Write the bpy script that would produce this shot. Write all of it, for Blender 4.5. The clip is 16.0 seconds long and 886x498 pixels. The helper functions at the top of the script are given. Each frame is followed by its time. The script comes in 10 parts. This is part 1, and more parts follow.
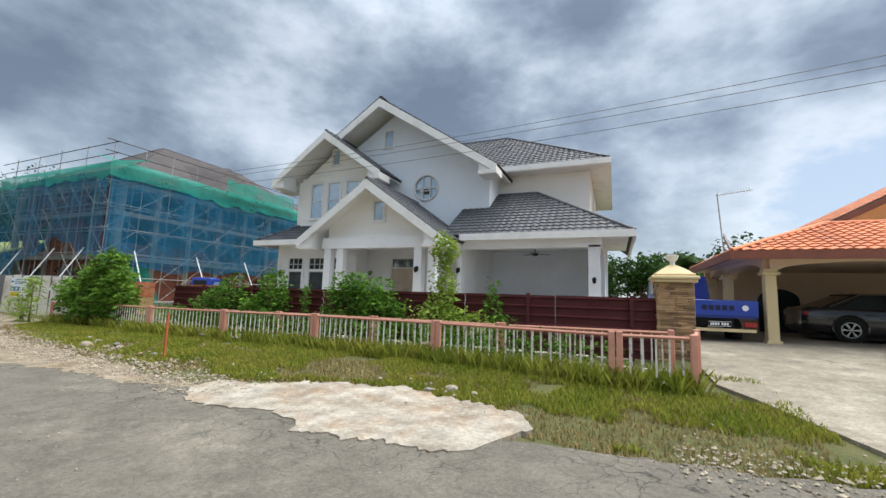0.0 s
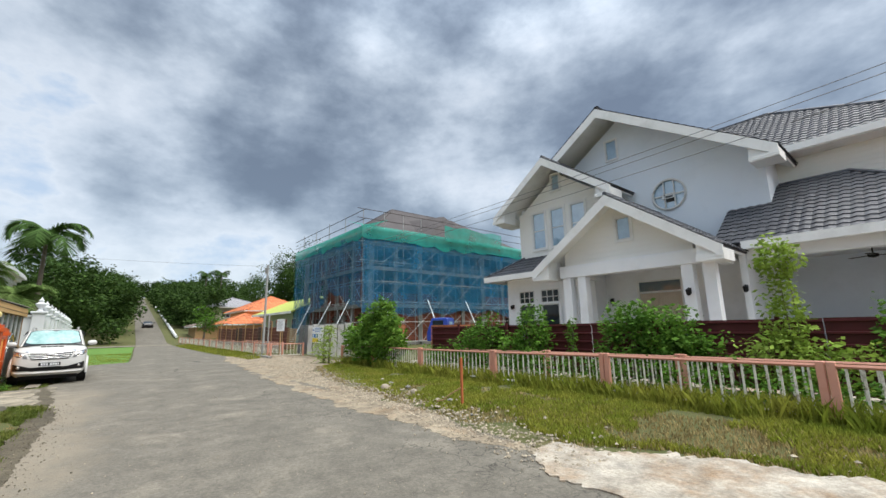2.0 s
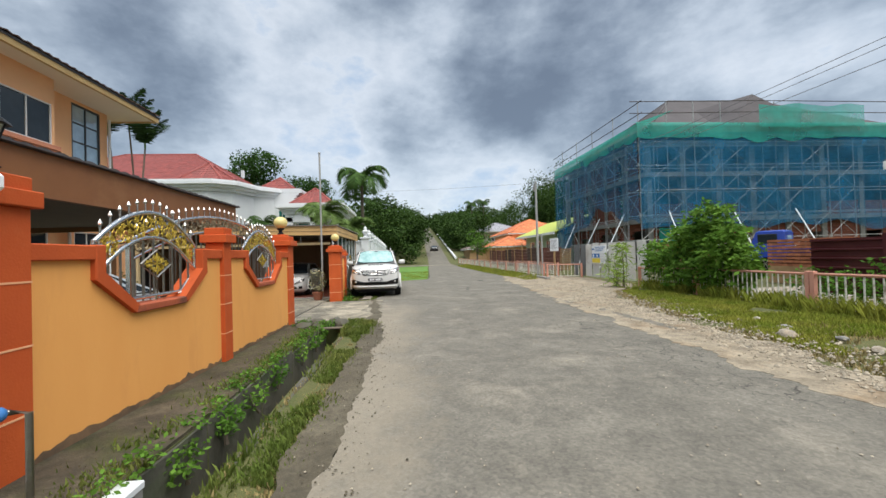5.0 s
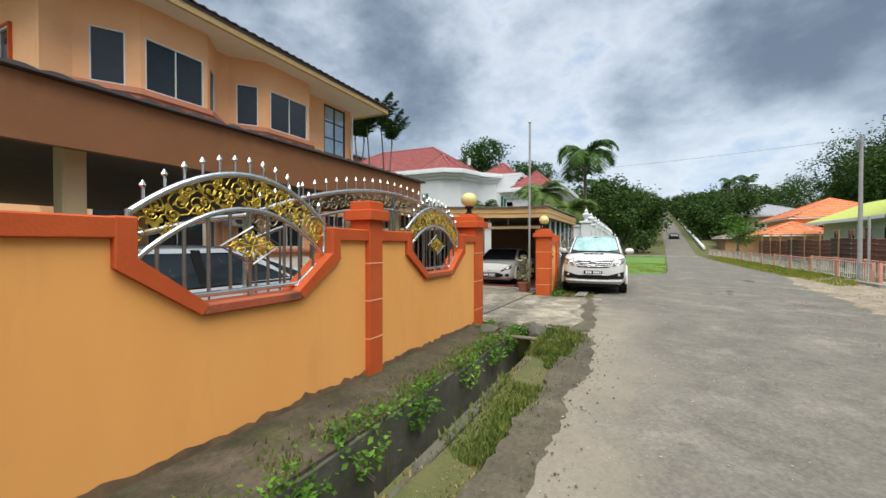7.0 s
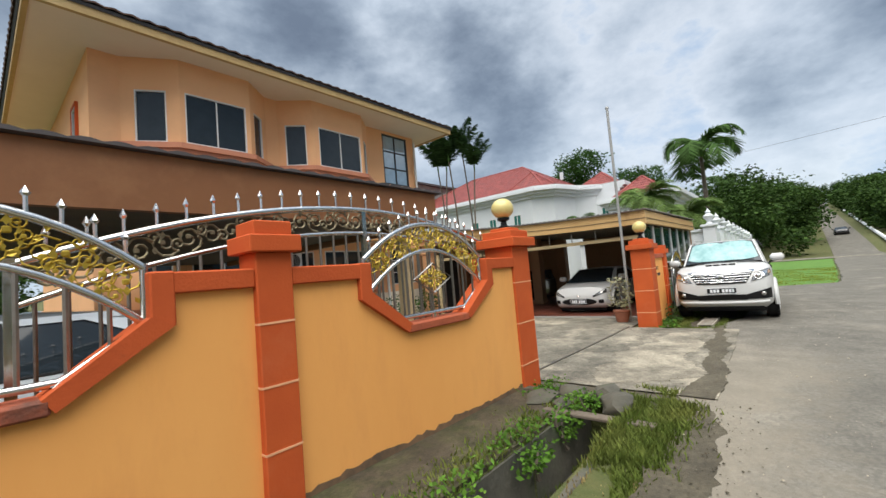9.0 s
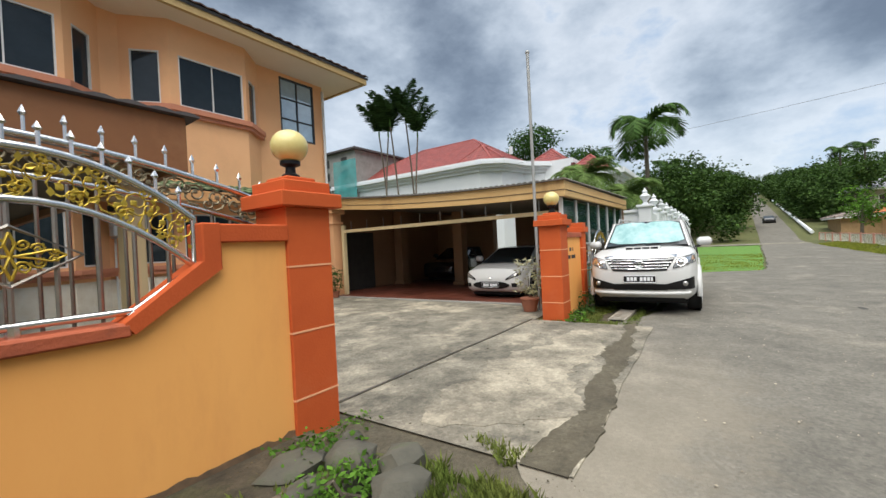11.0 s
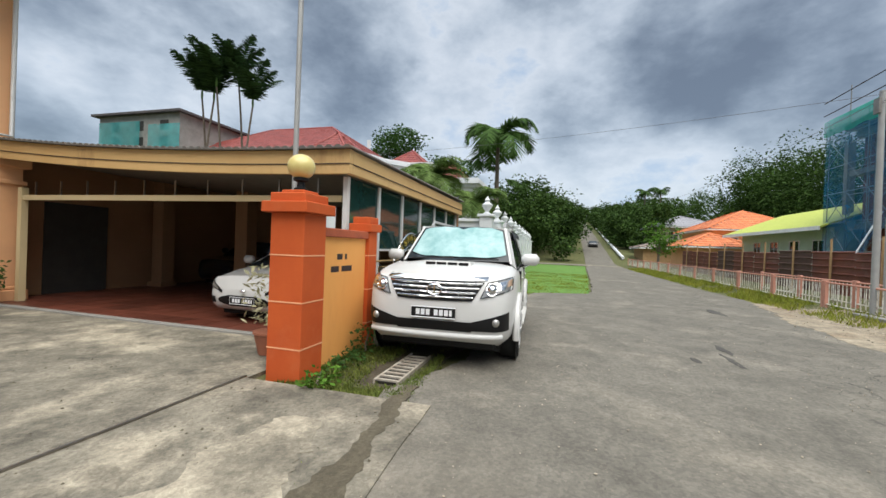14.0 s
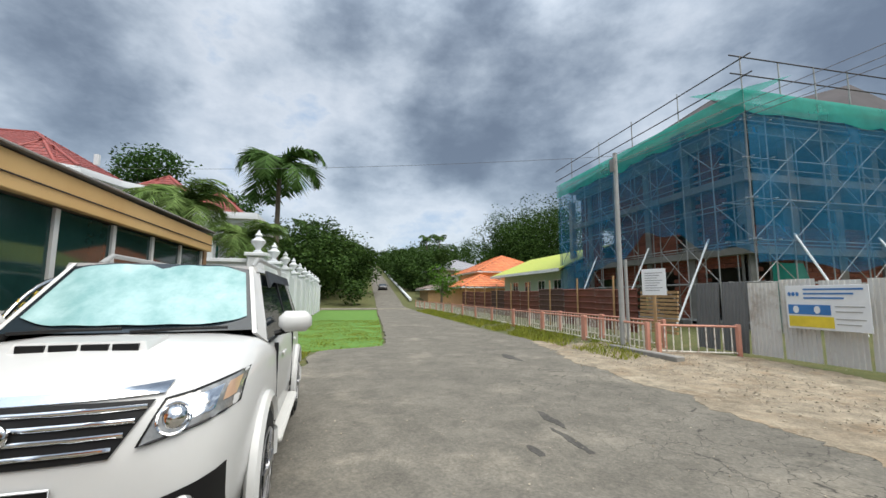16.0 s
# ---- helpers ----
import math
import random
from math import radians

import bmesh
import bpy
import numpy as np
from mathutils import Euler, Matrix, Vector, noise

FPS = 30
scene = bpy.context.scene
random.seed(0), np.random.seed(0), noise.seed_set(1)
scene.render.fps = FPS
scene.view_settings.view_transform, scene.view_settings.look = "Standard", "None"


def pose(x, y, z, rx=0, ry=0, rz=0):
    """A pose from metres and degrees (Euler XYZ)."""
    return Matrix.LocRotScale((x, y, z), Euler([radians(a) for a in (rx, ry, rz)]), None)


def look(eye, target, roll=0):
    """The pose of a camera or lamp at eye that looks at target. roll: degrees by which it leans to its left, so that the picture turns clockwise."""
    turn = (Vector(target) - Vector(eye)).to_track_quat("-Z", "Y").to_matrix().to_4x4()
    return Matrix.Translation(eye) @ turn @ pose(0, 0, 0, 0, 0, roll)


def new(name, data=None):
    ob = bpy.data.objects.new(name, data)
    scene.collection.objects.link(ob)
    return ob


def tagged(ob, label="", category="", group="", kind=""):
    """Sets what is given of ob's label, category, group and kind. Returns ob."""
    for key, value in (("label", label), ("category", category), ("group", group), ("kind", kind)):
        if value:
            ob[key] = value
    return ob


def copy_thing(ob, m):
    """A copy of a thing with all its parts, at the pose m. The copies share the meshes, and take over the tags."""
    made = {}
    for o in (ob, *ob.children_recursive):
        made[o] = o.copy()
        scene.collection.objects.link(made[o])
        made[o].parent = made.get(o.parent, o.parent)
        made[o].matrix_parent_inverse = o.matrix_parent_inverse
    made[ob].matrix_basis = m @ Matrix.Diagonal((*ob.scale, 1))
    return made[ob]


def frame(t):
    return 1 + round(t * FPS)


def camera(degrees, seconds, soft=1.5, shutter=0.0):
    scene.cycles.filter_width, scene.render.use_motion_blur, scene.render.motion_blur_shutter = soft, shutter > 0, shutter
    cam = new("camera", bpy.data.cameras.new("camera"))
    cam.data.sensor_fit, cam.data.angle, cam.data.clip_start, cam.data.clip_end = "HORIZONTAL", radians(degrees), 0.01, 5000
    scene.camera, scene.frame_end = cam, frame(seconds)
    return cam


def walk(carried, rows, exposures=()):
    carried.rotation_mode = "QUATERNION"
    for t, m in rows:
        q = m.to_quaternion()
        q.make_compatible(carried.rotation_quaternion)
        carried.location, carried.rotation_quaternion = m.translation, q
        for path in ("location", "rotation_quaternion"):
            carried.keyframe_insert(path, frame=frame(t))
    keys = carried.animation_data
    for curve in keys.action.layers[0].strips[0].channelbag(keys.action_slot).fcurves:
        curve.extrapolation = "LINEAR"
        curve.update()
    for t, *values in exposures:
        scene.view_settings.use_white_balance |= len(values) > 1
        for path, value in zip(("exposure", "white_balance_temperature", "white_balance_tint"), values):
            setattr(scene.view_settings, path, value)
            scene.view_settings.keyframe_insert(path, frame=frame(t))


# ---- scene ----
cam = camera(95.3, 16.0)
METRES, EYE, TILT, LEAN, TURN = 20.27, 1.5, 0.0, 0.0, 23.1
ROWS = [
    (0.0, 0.0, 0.0, 0.0, -0.22, 6.7, -1.9),
    (0.5, -0.0264, 0.011, 0.0026, 4.35, 9.95, 0.77),
    (1.0, -0.0533, 0.026, 0.0042, 12.39, 11.24, 2.02),
    (1.5, -0.0818, 0.0327, 0.0075, 21.41, 11.35, 1.82),
    (2.0, -0.1071, 0.0464, 0.004, 27.36, 10.9, 1.08),
    (2.5, -0.1354, 0.0583, 0.0028, 31.06, 9.63, 0.89),
    (3.0, -0.1627, 0.0715, 0.0012, 35.22, 7.64, 0.81),
    (3.5, -0.1918, 0.0824, -0.0008, 40.44, 5.15, 0.85),
    (4.0, -0.2207, 0.0939, -0.0014, 46.44, 2.95, 1.07),
    (4.5, -0.2504, 0.1037, -0.0015, 52.44, 1.44, 1.16),
    (5.0, -0.2785, 0.1154, -0.0019, 61.65, 0.85, 1.7),
    (5.2, -0.2897, 0.1202, -0.0019, 68.24, 1.27, 1.95),
    (7.3, -0.407, 0.1724, -0.0008, 94.76, 0.49, 0.23),
    (7.5, -0.4179, 0.1775, -0.0006, 96.34, 2.2, 0.93),
    (8.0, -0.4451, 0.1905, -0.0002, 101.01, 4.98, 3.99),
    (8.5, -0.4735, 0.2033, -0.0003, 106.95, 4.54, 5.05),
    (9.0, -0.5024, 0.2132, -0.001, 107.59, 3.71, 4.91),
    (9.5, -0.5324, 0.2294, -0.0017, 103.36, 3.08, 4.47),
    (9.7, -0.5448, 0.2352, -0.002, 101.79, 2.7, 4.27),
    (11.8, -0.6676, 0.2889, -0.0061, 104.13, -3.48, 2.16),
    (12.0, -0.679, 0.2943, -0.0062, 108.13, -3.45, 1.8),
    (12.5, -0.7068, 0.3083, -0.0053, 115.63, -2.35, 1.25),
    (13.0, -0.733, 0.3219, -0.0059, 115.11, -3.39, 0.22),
    (13.5, -0.764, 0.3358, -0.0059, 92.74, -0.84, -2.56),
    (14.0, -0.7949, 0.3475, -0.0063, 82.8, -0.24, -2.17),
    (14.5, -0.8264, 0.3586, -0.0053, 73.63, 1.84, -0.9),
    (15.0, -0.8561, 0.3731, -0.0039, 65.3, 3.94, -0.66),
    (15.5, -0.8864, 0.3858, -0.0022, 58.61, 5.38, 0.03),
    (16.0, -0.9127, 0.4005, -0.0018, 53.9, 6.57, -0.23),
]
walk(cam, [(t, pose(0, 0, EYE, TILT, LEAN, TURN) @ pose(METRES * x, METRES * y, METRES * z, 90 + pitch, roll, yaw)) for t, x, y, z, yaw, pitch, roll in ROWS],
     [(0, 0.08), (3, 0.04), (5, 0.0), (7.5, 0.05), (9.5, 0.03), (12, 0.05), (13, 0.12), (13.6, -0.02), (14.5, -0.06), (16, -0.05)])

# ---------------------------------------------------------------- light
SUN_EL, SUN_AZ = 66.0, 58.0   # elevation; compass turn of the sun round z
world = bpy.data.worlds.new("world")
scene.world = world
world.use_nodes = True
wn, wl = world.node_tree.nodes, world.node_tree.links
wn.clear()


def wnode(kind, **kw):
    n = wn.new(kind)
    for k, v in kw.items():
        if k in ("operation", "blend_type", "data_type", "sky_type", "sun_disc", "sun_elevation", "sun_rotation", "interpolation_type", "noise_dimensions"):
            if k == "operation":
                n.operation = v
            elif k == "blend_type":
                n.blend_type = v
            elif k == "data_type":
                n.data_type = v
            elif k == "sky_type":
                n.sky_type = v
            elif k == "sun_disc":
                n.sun_disc = v
            elif k == "sun_elevation":
                n.sun_elevation = v
            elif k == "sun_rotation":
                n.sun_rotation = v
        else:
            n.inputs[k].default_value = v
    return n


SKY_AT = (3.7, 1.9, 0.4)   # which stretch of cloud stands overhead
# a broken overcast: cloud layers on a flat ceiling over a hazy sky
tc = wnode("ShaderNodeTexCoord")
sep = wnode("ShaderNodeSeparateXYZ")
wl.new(tc.outputs["Generated"], sep.inputs[0])
zz = wnode("ShaderNodeMath", operation="MAXIMUM")
wl.new(sep.outputs[2], zz.inputs[0])
zz.inputs[1].default_value = 0.0
flat = wnode("ShaderNodeVectorMath", operation="MULTIPLY")
wl.new(tc.outputs["Generated"], flat.inputs[0])
flat.inputs[1].default_value = (1.0, 1.0, 1.75)
n1 = wnode("ShaderNodeTexNoise", Scale=1.1, Detail=3.0, Roughness=0.5)
n2 = wnode("ShaderNodeTexNoise", Scale=2.6, Detail=10.0, Roughness=0.58)
n3 = wnode("ShaderNodeTexNoise", Scale=2.6, Detail=6.0, Roughness=0.58)
off = wnode("ShaderNodeVectorMath", operation="ADD")
off.inputs[1].default_value = SKY_AT
wl.new(flat.outputs[0], off.inputs[0])
wl.new(off.outputs[0], n1.inputs["Vector"])
wl.new(off.outputs[0], n2.inputs["Vector"])
# the same billows a little higher up: their difference lights the tops of the heaps
off2 = wnode("ShaderNodeVectorMath", operation="ADD")
off2.inputs[1].default_value = (SKY_AT[0], SKY_AT[1], SKY_AT[2] + 0.07)
wl.new(flat.outputs[0], off2.inputs[0])
wl.new(off2.outputs[0], n3.inputs["Vector"])
big = wnode("ShaderNodeMath", operation="MULTIPLY_ADD")
wl.new(n1.outputs["Fac"], big.inputs[0])
big.inputs[1].default_value, big.inputs[2].default_value = 1.6, -1.94
heap = wnode("ShaderNodeMath", operation="MULTIPLY_ADD")
wl.new(n2.outputs["Fac"], heap.inputs[0])
heap.inputs[1].default_value = 3.2
wl.new(big.outputs[0], heap.inputs[2])
rel = wnode("ShaderNodeMath", operation="SUBTRACT")
wl.new(n3.outputs["Fac"], rel.inputs[0])
wl.new(n2.outputs["Fac"], rel.inputs[1])
mixn = wnode("ShaderNodeMath", operation="MULTIPLY_ADD")
wl.new(rel.outputs[0], mixn.inputs[0])
mixn.inputs[1].default_value = 1.5
wl.new(heap.outputs[0], mixn.inputs[2])
ramp = wnode("ShaderNodeValToRGB")
wl.new(mixn.outputs[0], ramp.inputs[0])
cr = ramp.color_ramp
cr.elements[0].position, cr.elements[0].color = 0.0, (0.44, 0.54, 0.67, 1)
cr.elements[1].position, cr.elements[1].color = 0.92, (0.125, 0.152, 0.19, 1)
e = cr.elements.new(0.14); e.color = (0.63, 0.68, 0.735, 1)
e = cr.elements.new(0.32); e.color = (0.49, 0.55, 0.615, 1)
e = cr.elements.new(0.48); e.color = (0.345, 0.40, 0.46, 1)
e = cr.elements.new(0.64); e.color = (0.235, 0.28, 0.335, 1)
e = cr.elements.new(0.78); e.color = (0.165, 0.20, 0.245, 1)
sky = wnode("ShaderNodeTexSky", sky_type="NISHITA", sun_disc=False, sun_elevation=radians(SUN_EL), sun_rotation=radians(SUN_AZ))
skys = wnode("ShaderNodeVectorMath", operation="SCALE")
wl.new(sky.outputs[0], skys.inputs[0])
skys.inputs["Scale"].default_value = 0.035
# overcast skies brighten towards the zenith
zen = wnode("ShaderNodeMapRange")
wl.new(zz.outputs[0], zen.inputs["Value"])
zen.interpolation_type = "SMOOTHSTEP"
zen.inputs["From Min"].default_value, zen.inputs["From Max"].default_value = 0.5, 1.0
zen.inputs["To Min"].default_value, zen.inputs["To Max"].default_value = 1.0, 3.1
cl = wnode("ShaderNodeVectorMath", operation="SCALE")
wl.new(ramp.outputs[0], cl.inputs[0])
wl.new(zen.outputs[0], cl.inputs["Scale"])
add = wnode("ShaderNodeVectorMath", operation="ADD")
wl.new(cl.outputs[0], add.inputs[0])
wl.new(skys.outputs[0], add.inputs[1])
bg = wnode("ShaderNodeBackground", Strength=1.0)
wl.new(add.outputs[0], bg.inputs[0])
wo = wnode("ShaderNodeOutputWorld")
wl.new(bg.outputs[0], wo.inputs[0])

sun_d = bpy.data.lights.new("sun", "SUN")
sun_d.energy, sun_d.angle, sun_d.color = 4.5, radians(70), (1.0, 0.95, 0.86)
sun = new("sun", sun_d)
a, el = radians(SUN_AZ), radians(SUN_EL)
sun.matrix_world = look((math.sin(a) * math.cos(el) * 60, math.cos(a) * math.cos(el) * 60, math.sin(el) * 60), (0, 0, 0))


from mathutils.bvhtree import BVHTree


# ---------------------------------------------------------------- mesh building
class Geo:
    """Vertices and faces of one mesh."""

    def __init__(self):
        self.v, self.f = [], []

    def add(self, vs, fs):
        k = len(self.v)
        self.v.extend([tuple(p) for p in vs])
        self.f.extend([tuple(i + k for i in q) for q in fs])
        return self

    def box(self, x0, y0, z0, x1, y1, z1, b=0.0):
        x0, x1 = min(x0, x1), max(x0, x1)
        y0, y1 = min(y0, y1), max(y0, y1)
        z0, z1 = min(z0, z1), max(z0, z1)
        b = min(b, (x1 - x0) * 0.45, (y1 - y0) * 0.45, (z1 - z0) * 0.45)
        if b <= 0:
            return self.add([(x0, y0, z0), (x1, y0, z0), (x1, y1, z0), (x0, y1, z0), (x0, y0, z1), (x1, y0, z1), (x1, y1, z1), (x0, y1, z1)],
                            [(0, 3, 2, 1), (4, 5, 6, 7), (0, 1, 5, 4), (1, 2, 6, 5), (2, 3, 7, 6), (3, 0, 4, 7)])
        bm = bmesh.new()
        bmesh.ops.create_cube(bm, size=1)
        for v in bm.verts:
            v.co = ((x0 + x1) / 2 + v.co.x * (x1 - x0), (y0 + y1) / 2 + v.co.y * (y1 - y0), (z0 + z1) / 2 + v.co.z * (z1 - z0))
        bmesh.ops.bevel(bm, geom=bm.edges[:], offset=b, segments=1, affect="EDGES", profile=0.5)
        self.bm(bm)
        return self

    def bm(self, bm):
        bm.verts.index_update()
        self.add([v.co[:] for v in bm.verts], [[v.index for v in f.verts] for f in bm.faces])
        bm.free()
        return self

    def prism(self, pts, d, flip=False):
        """The flat polygon pts (3D) swept along the vector d."""
        n = len(pts)
        d = Vector(d)
        vs = [Vector(p) for p in pts] + [Vector(p) + d for p in pts]
        fs = [tuple(range(n - 1, -1, -1)), tuple(range(n, 2 * n))] + [(i, (i + 1) % n, n + (i + 1) % n, n + i) for i in range(n)]
        return self.add(vs, fs)

    def tube(self, pts, r, seg=6, closed=False, r1=None):
        pts = [Vector(p) for p in pts]
        n = len(pts)
        vs, fs = [], []
        up = Vector((0.0313, 0.021, 1)).normalized()
        for i, p in enumerate(pts):
            if closed:
                t = pts[(i + 1) % n] - pts[i - 1]
            else:
                t = pts[min(i + 1, n - 1)] - pts[max(i - 1, 0)]
            t.normalize()
            ref = up if abs(t.dot(up)) < 0.95 else Vector((1, 0.01, 0))
            s = t.cross(ref).normalized()
            u = s.cross(t)
            rr = r if r1 is None else r + (r1 - r) * i / max(n - 1, 1)
            for k in range(seg):
                w = 2 * math.pi * k / seg
                vs.append(p + s * (rr * math.cos(w)) + u * (rr * math.sin(w)))
        for i in range(n if closed else n - 1):
            j = (i + 1) % n
            for k in range(seg):
                fs.append((i * seg + k, j * seg + k, j * seg + (k + 1) % seg, i * seg + (k + 1) % seg))
        if not closed:
            fs += [tuple(range(seg)), tuple((n - 1) * seg + k for k in range(seg - 1, -1, -1))]
        return self.add(vs, fs)

    def lathe(self, prof, c=(0, 0, 0), seg=16, sx=1.0, sy=1.0):
        vs, fs = [], []
        for r, z in prof:
            for k in range(seg):
                w = 2 * math.pi * k / seg
                vs.append((c[0] + r * math.cos(w) * sx, c[1] + r * math.sin(w) * sy, c[2] + z))
        for i in range(len(prof) - 1):
            for k in range(seg):
                fs.append((i * seg + k, i * seg + (k + 1) % seg, (i + 1) * seg + (k + 1) % seg, (i + 1) * seg + k))
        fs += [tuple(range(seg - 1, -1, -1)), tuple((len(prof) - 1) * seg + k for k in range(seg))]
        return self.add(vs, fs)

    def ball(self, c, r, seg=16, rings=10, sz=1.0):
        return self.lathe([(max(r * math.sin(math.pi * i / rings), 0.001), -r * sz * math.cos(math.pi * i / rings)) for i in range(rings + 1)], c, seg)

    def grid(self, fn, nu, nv):
        vs = [fn(i / nu, j / nv) for j in range(nv + 1) for i in range(nu + 1)]
        w = nu + 1
        return self.add(vs, [(j * w + i, j * w + i + 1, (j + 1) * w + i + 1, (j + 1) * w + i) for j in range(nv) for i in range(nu)])

    def weld(self):
        seen, back, vs = {}, [], []
        for p in self.v:
            k = tuple(round(c, 4) for c in p)
            if k not in seen:
                seen[k] = len(vs)
                vs.append(p)
            back.append(seen[k])
        self.v, self.f = vs, [tuple(back[i] for i in q) for q in self.f]
        return self

    def move(self, m):
        self.v = [tuple(m @ Vector(p)) for p in self.v]
        return self


def mesh_of(name, g, material, smooth=None):
    me = bpy.data.meshes.new(name)
    me.from_pydata(g.v, [], g.f)
    me.validate()
    for m in (material if isinstance(material, (list, tuple)) else [material]):
        me.materials.append(m)
    if smooth:
        me.shade_smooth()
        me.set_sharp_from_angle(angle=radians(smooth))
    me.update()
    return me


def thing(name, at=(0, 0, 0), label="", category="", group="", kind=""):
    ob = new(name)
    ob.empty_display_size = 0.2
    ob.location = at
    ob.matrix_world = Matrix.Translation(at)
    return tagged(ob, label, category, group, kind)


def root(ob):
    while ob.parent:
        ob = ob.parent
    return ob


def part(name, g, material, parent, label="", smooth=None, kind=""):
    """One mesh under a thing or a part; g is in world metres."""
    o = root(parent).location
    g.v = [(x - o.x, y - o.y, z - o.z) for x, y, z in g.v]
    ob = new(name, mesh_of(name, g, material, smooth))
    ob.parent = parent
    return tagged(ob, label, "", "", kind)


def solid(name, g, material, label="", category="", group="", kind="", smooth=None):
    """A thing that is one mesh, its origin at its base."""
    v = np.array(g.v)
    o = Vector(((v[:, 0].min() + v[:, 0].max()) / 2, (v[:, 1].min() + v[:, 1].max()) / 2, v[:, 2].min()))
    g.v = [(x - o.x, y - o.y, z - o.z) for x, y, z in g.v]
    ob = new(name, mesh_of(name, g, material, smooth))
    ob.location = o
    return tagged(ob, label, category, group, kind)


def place(ob, x, y, z, rz=0):
    ob.matrix_basis = pose(x, y, z, 0, 0, rz)
    return ob


# ---------------------------------------------------------------- materials
def mat(name, c1, c2=None, scale=4.0, rough=0.7, metal=0.0, bump=0.0, bscale=40.0, stain=None, sscale=0.8, samount=0.5, coat=0.0, island=0.0, obrand=0.0, detail=6.0, ior=1.45, spot=0.5, stretch=None, spec=0.5, edge=0.18):
    m = bpy.data.materials.new(name)
    m.use_nodes = True
    nt = m.node_tree
    ns, ls = nt.nodes, nt.links
    b = ns["Principled BSDF"]
    b.inputs["Roughness"].default_value, b.inputs["Metallic"].default_value = rough, metal
    b.inputs["Coat Weight"].default_value = coat
    b.inputs["Coat Roughness"].default_value = 0.05
    b.inputs["IOR"].default_value = ior
    b.inputs["Specular IOR Level"].default_value = spec
    geo = ns.new("ShaderNodeNewGeometry")
    vec = geo.outputs["Position"]
    if stretch:
        mp = ns.new("ShaderNodeMapping")
        mp.inputs["Scale"].default_value = stretch
        ls.new(vec, mp.inputs["Vector"])
        vec = mp.outputs[0]
    c2 = c2 or tuple(x * 0.82 for x in c1)
    tx = ns.new("ShaderNodeTexNoise")
    tx.inputs["Scale"].default_value, tx.inputs["Detail"].default_value, tx.inputs["Roughness"].default_value = scale, detail, 0.65
    ls.new(vec, tx.inputs["Vector"])
    r = ns.new("ShaderNodeValToRGB")
    r.color_ramp.elements[0].position, r.color_ramp.elements[1].position = 0.32, 0.68
    r.color_ramp.elements[0].color, r.color_ramp.elements[1].color = (*c1, 1), (*c2, 1)
    ls.new(tx.outputs["Fac"], r.inputs[0])
    col = r.outputs[0]
    if stain:
        t2 = ns.new("ShaderNodeTexNoise")
        t2.inputs["Scale"].default_value, t2.inputs["Detail"].default_value, t2.inputs["Roughness"].default_value = sscale, 8.0, 0.7
        ls.new(vec, t2.inputs["Vector"])
        r2 = ns.new("ShaderNodeMapRange")
        r2.inputs["From Min"].default_value, r2.inputs["From Max"].default_value = spot, spot + edge
        r2.inputs["To Min"].default_value, r2.inputs["To Max"].default_value = 0.0, samount
        ls.new(t2.outputs["Fac"], r2.inputs["Value"])
        mx = ns.new("ShaderNodeMix")
        mx.data_type = "RGBA"
        ls.new(r2.outputs[0], mx.inputs["Factor"])
        ls.new(col, mx.inputs["A"])
        mx.inputs["B"].default_value = (*stain, 1)
        col = mx.outputs["Result"]
    if island or obrand:
        if obrand:
            oi = ns.new("ShaderNodeObjectInfo")
            rnd = oi.outputs["Random"]
        else:
            rnd = geo.outputs["Random Per Island"]
        mr = ns.new("ShaderNodeMapRange")
        amp = island or obrand
        mr.inputs["To Min"].default_value, mr.inputs["To Max"].default_value = 1 - amp, 1 + amp
        ls.new(rnd, mr.inputs["Value"])
        sc = ns.new("ShaderNodeVectorMath")
        sc.operation = "SCALE"
        ls.new(col, sc.inputs[0])
        ls.new(mr.outputs[0], sc.inputs["Scale"])
        col = sc.outputs[0]
    ls.new(col, b.inputs["Base Color"])
    if bump:
        tb = ns.new("ShaderNodeTexNoise")
        tb.inputs["Scale"].default_value, tb.inputs["Detail"].default_value = bscale, 5.0
        ls.new(vec, tb.inputs["Vector"])
        bp = ns.new("ShaderNodeBump")
        bp.inputs["Strength"].default_value, bp.inputs["Distance"].default_value = bump, 0.02
        ls.new(tb.outputs["Fac"], bp.inputs["Height"])
        ls.new(bp.outputs[0], b.inputs["Normal"])
    rv = ns.new("ShaderNodeMapRange")
    rv.inputs["To Min"].default_value, rv.inputs["To Max"].default_value = max(rough - 0.1, 0.02), min(rough + 0.1, 1)
    ls.new(tx.outputs["Fac"], rv.inputs["Value"])
    ls.new(rv.outputs[0], b.inputs["Roughness"])
    return m


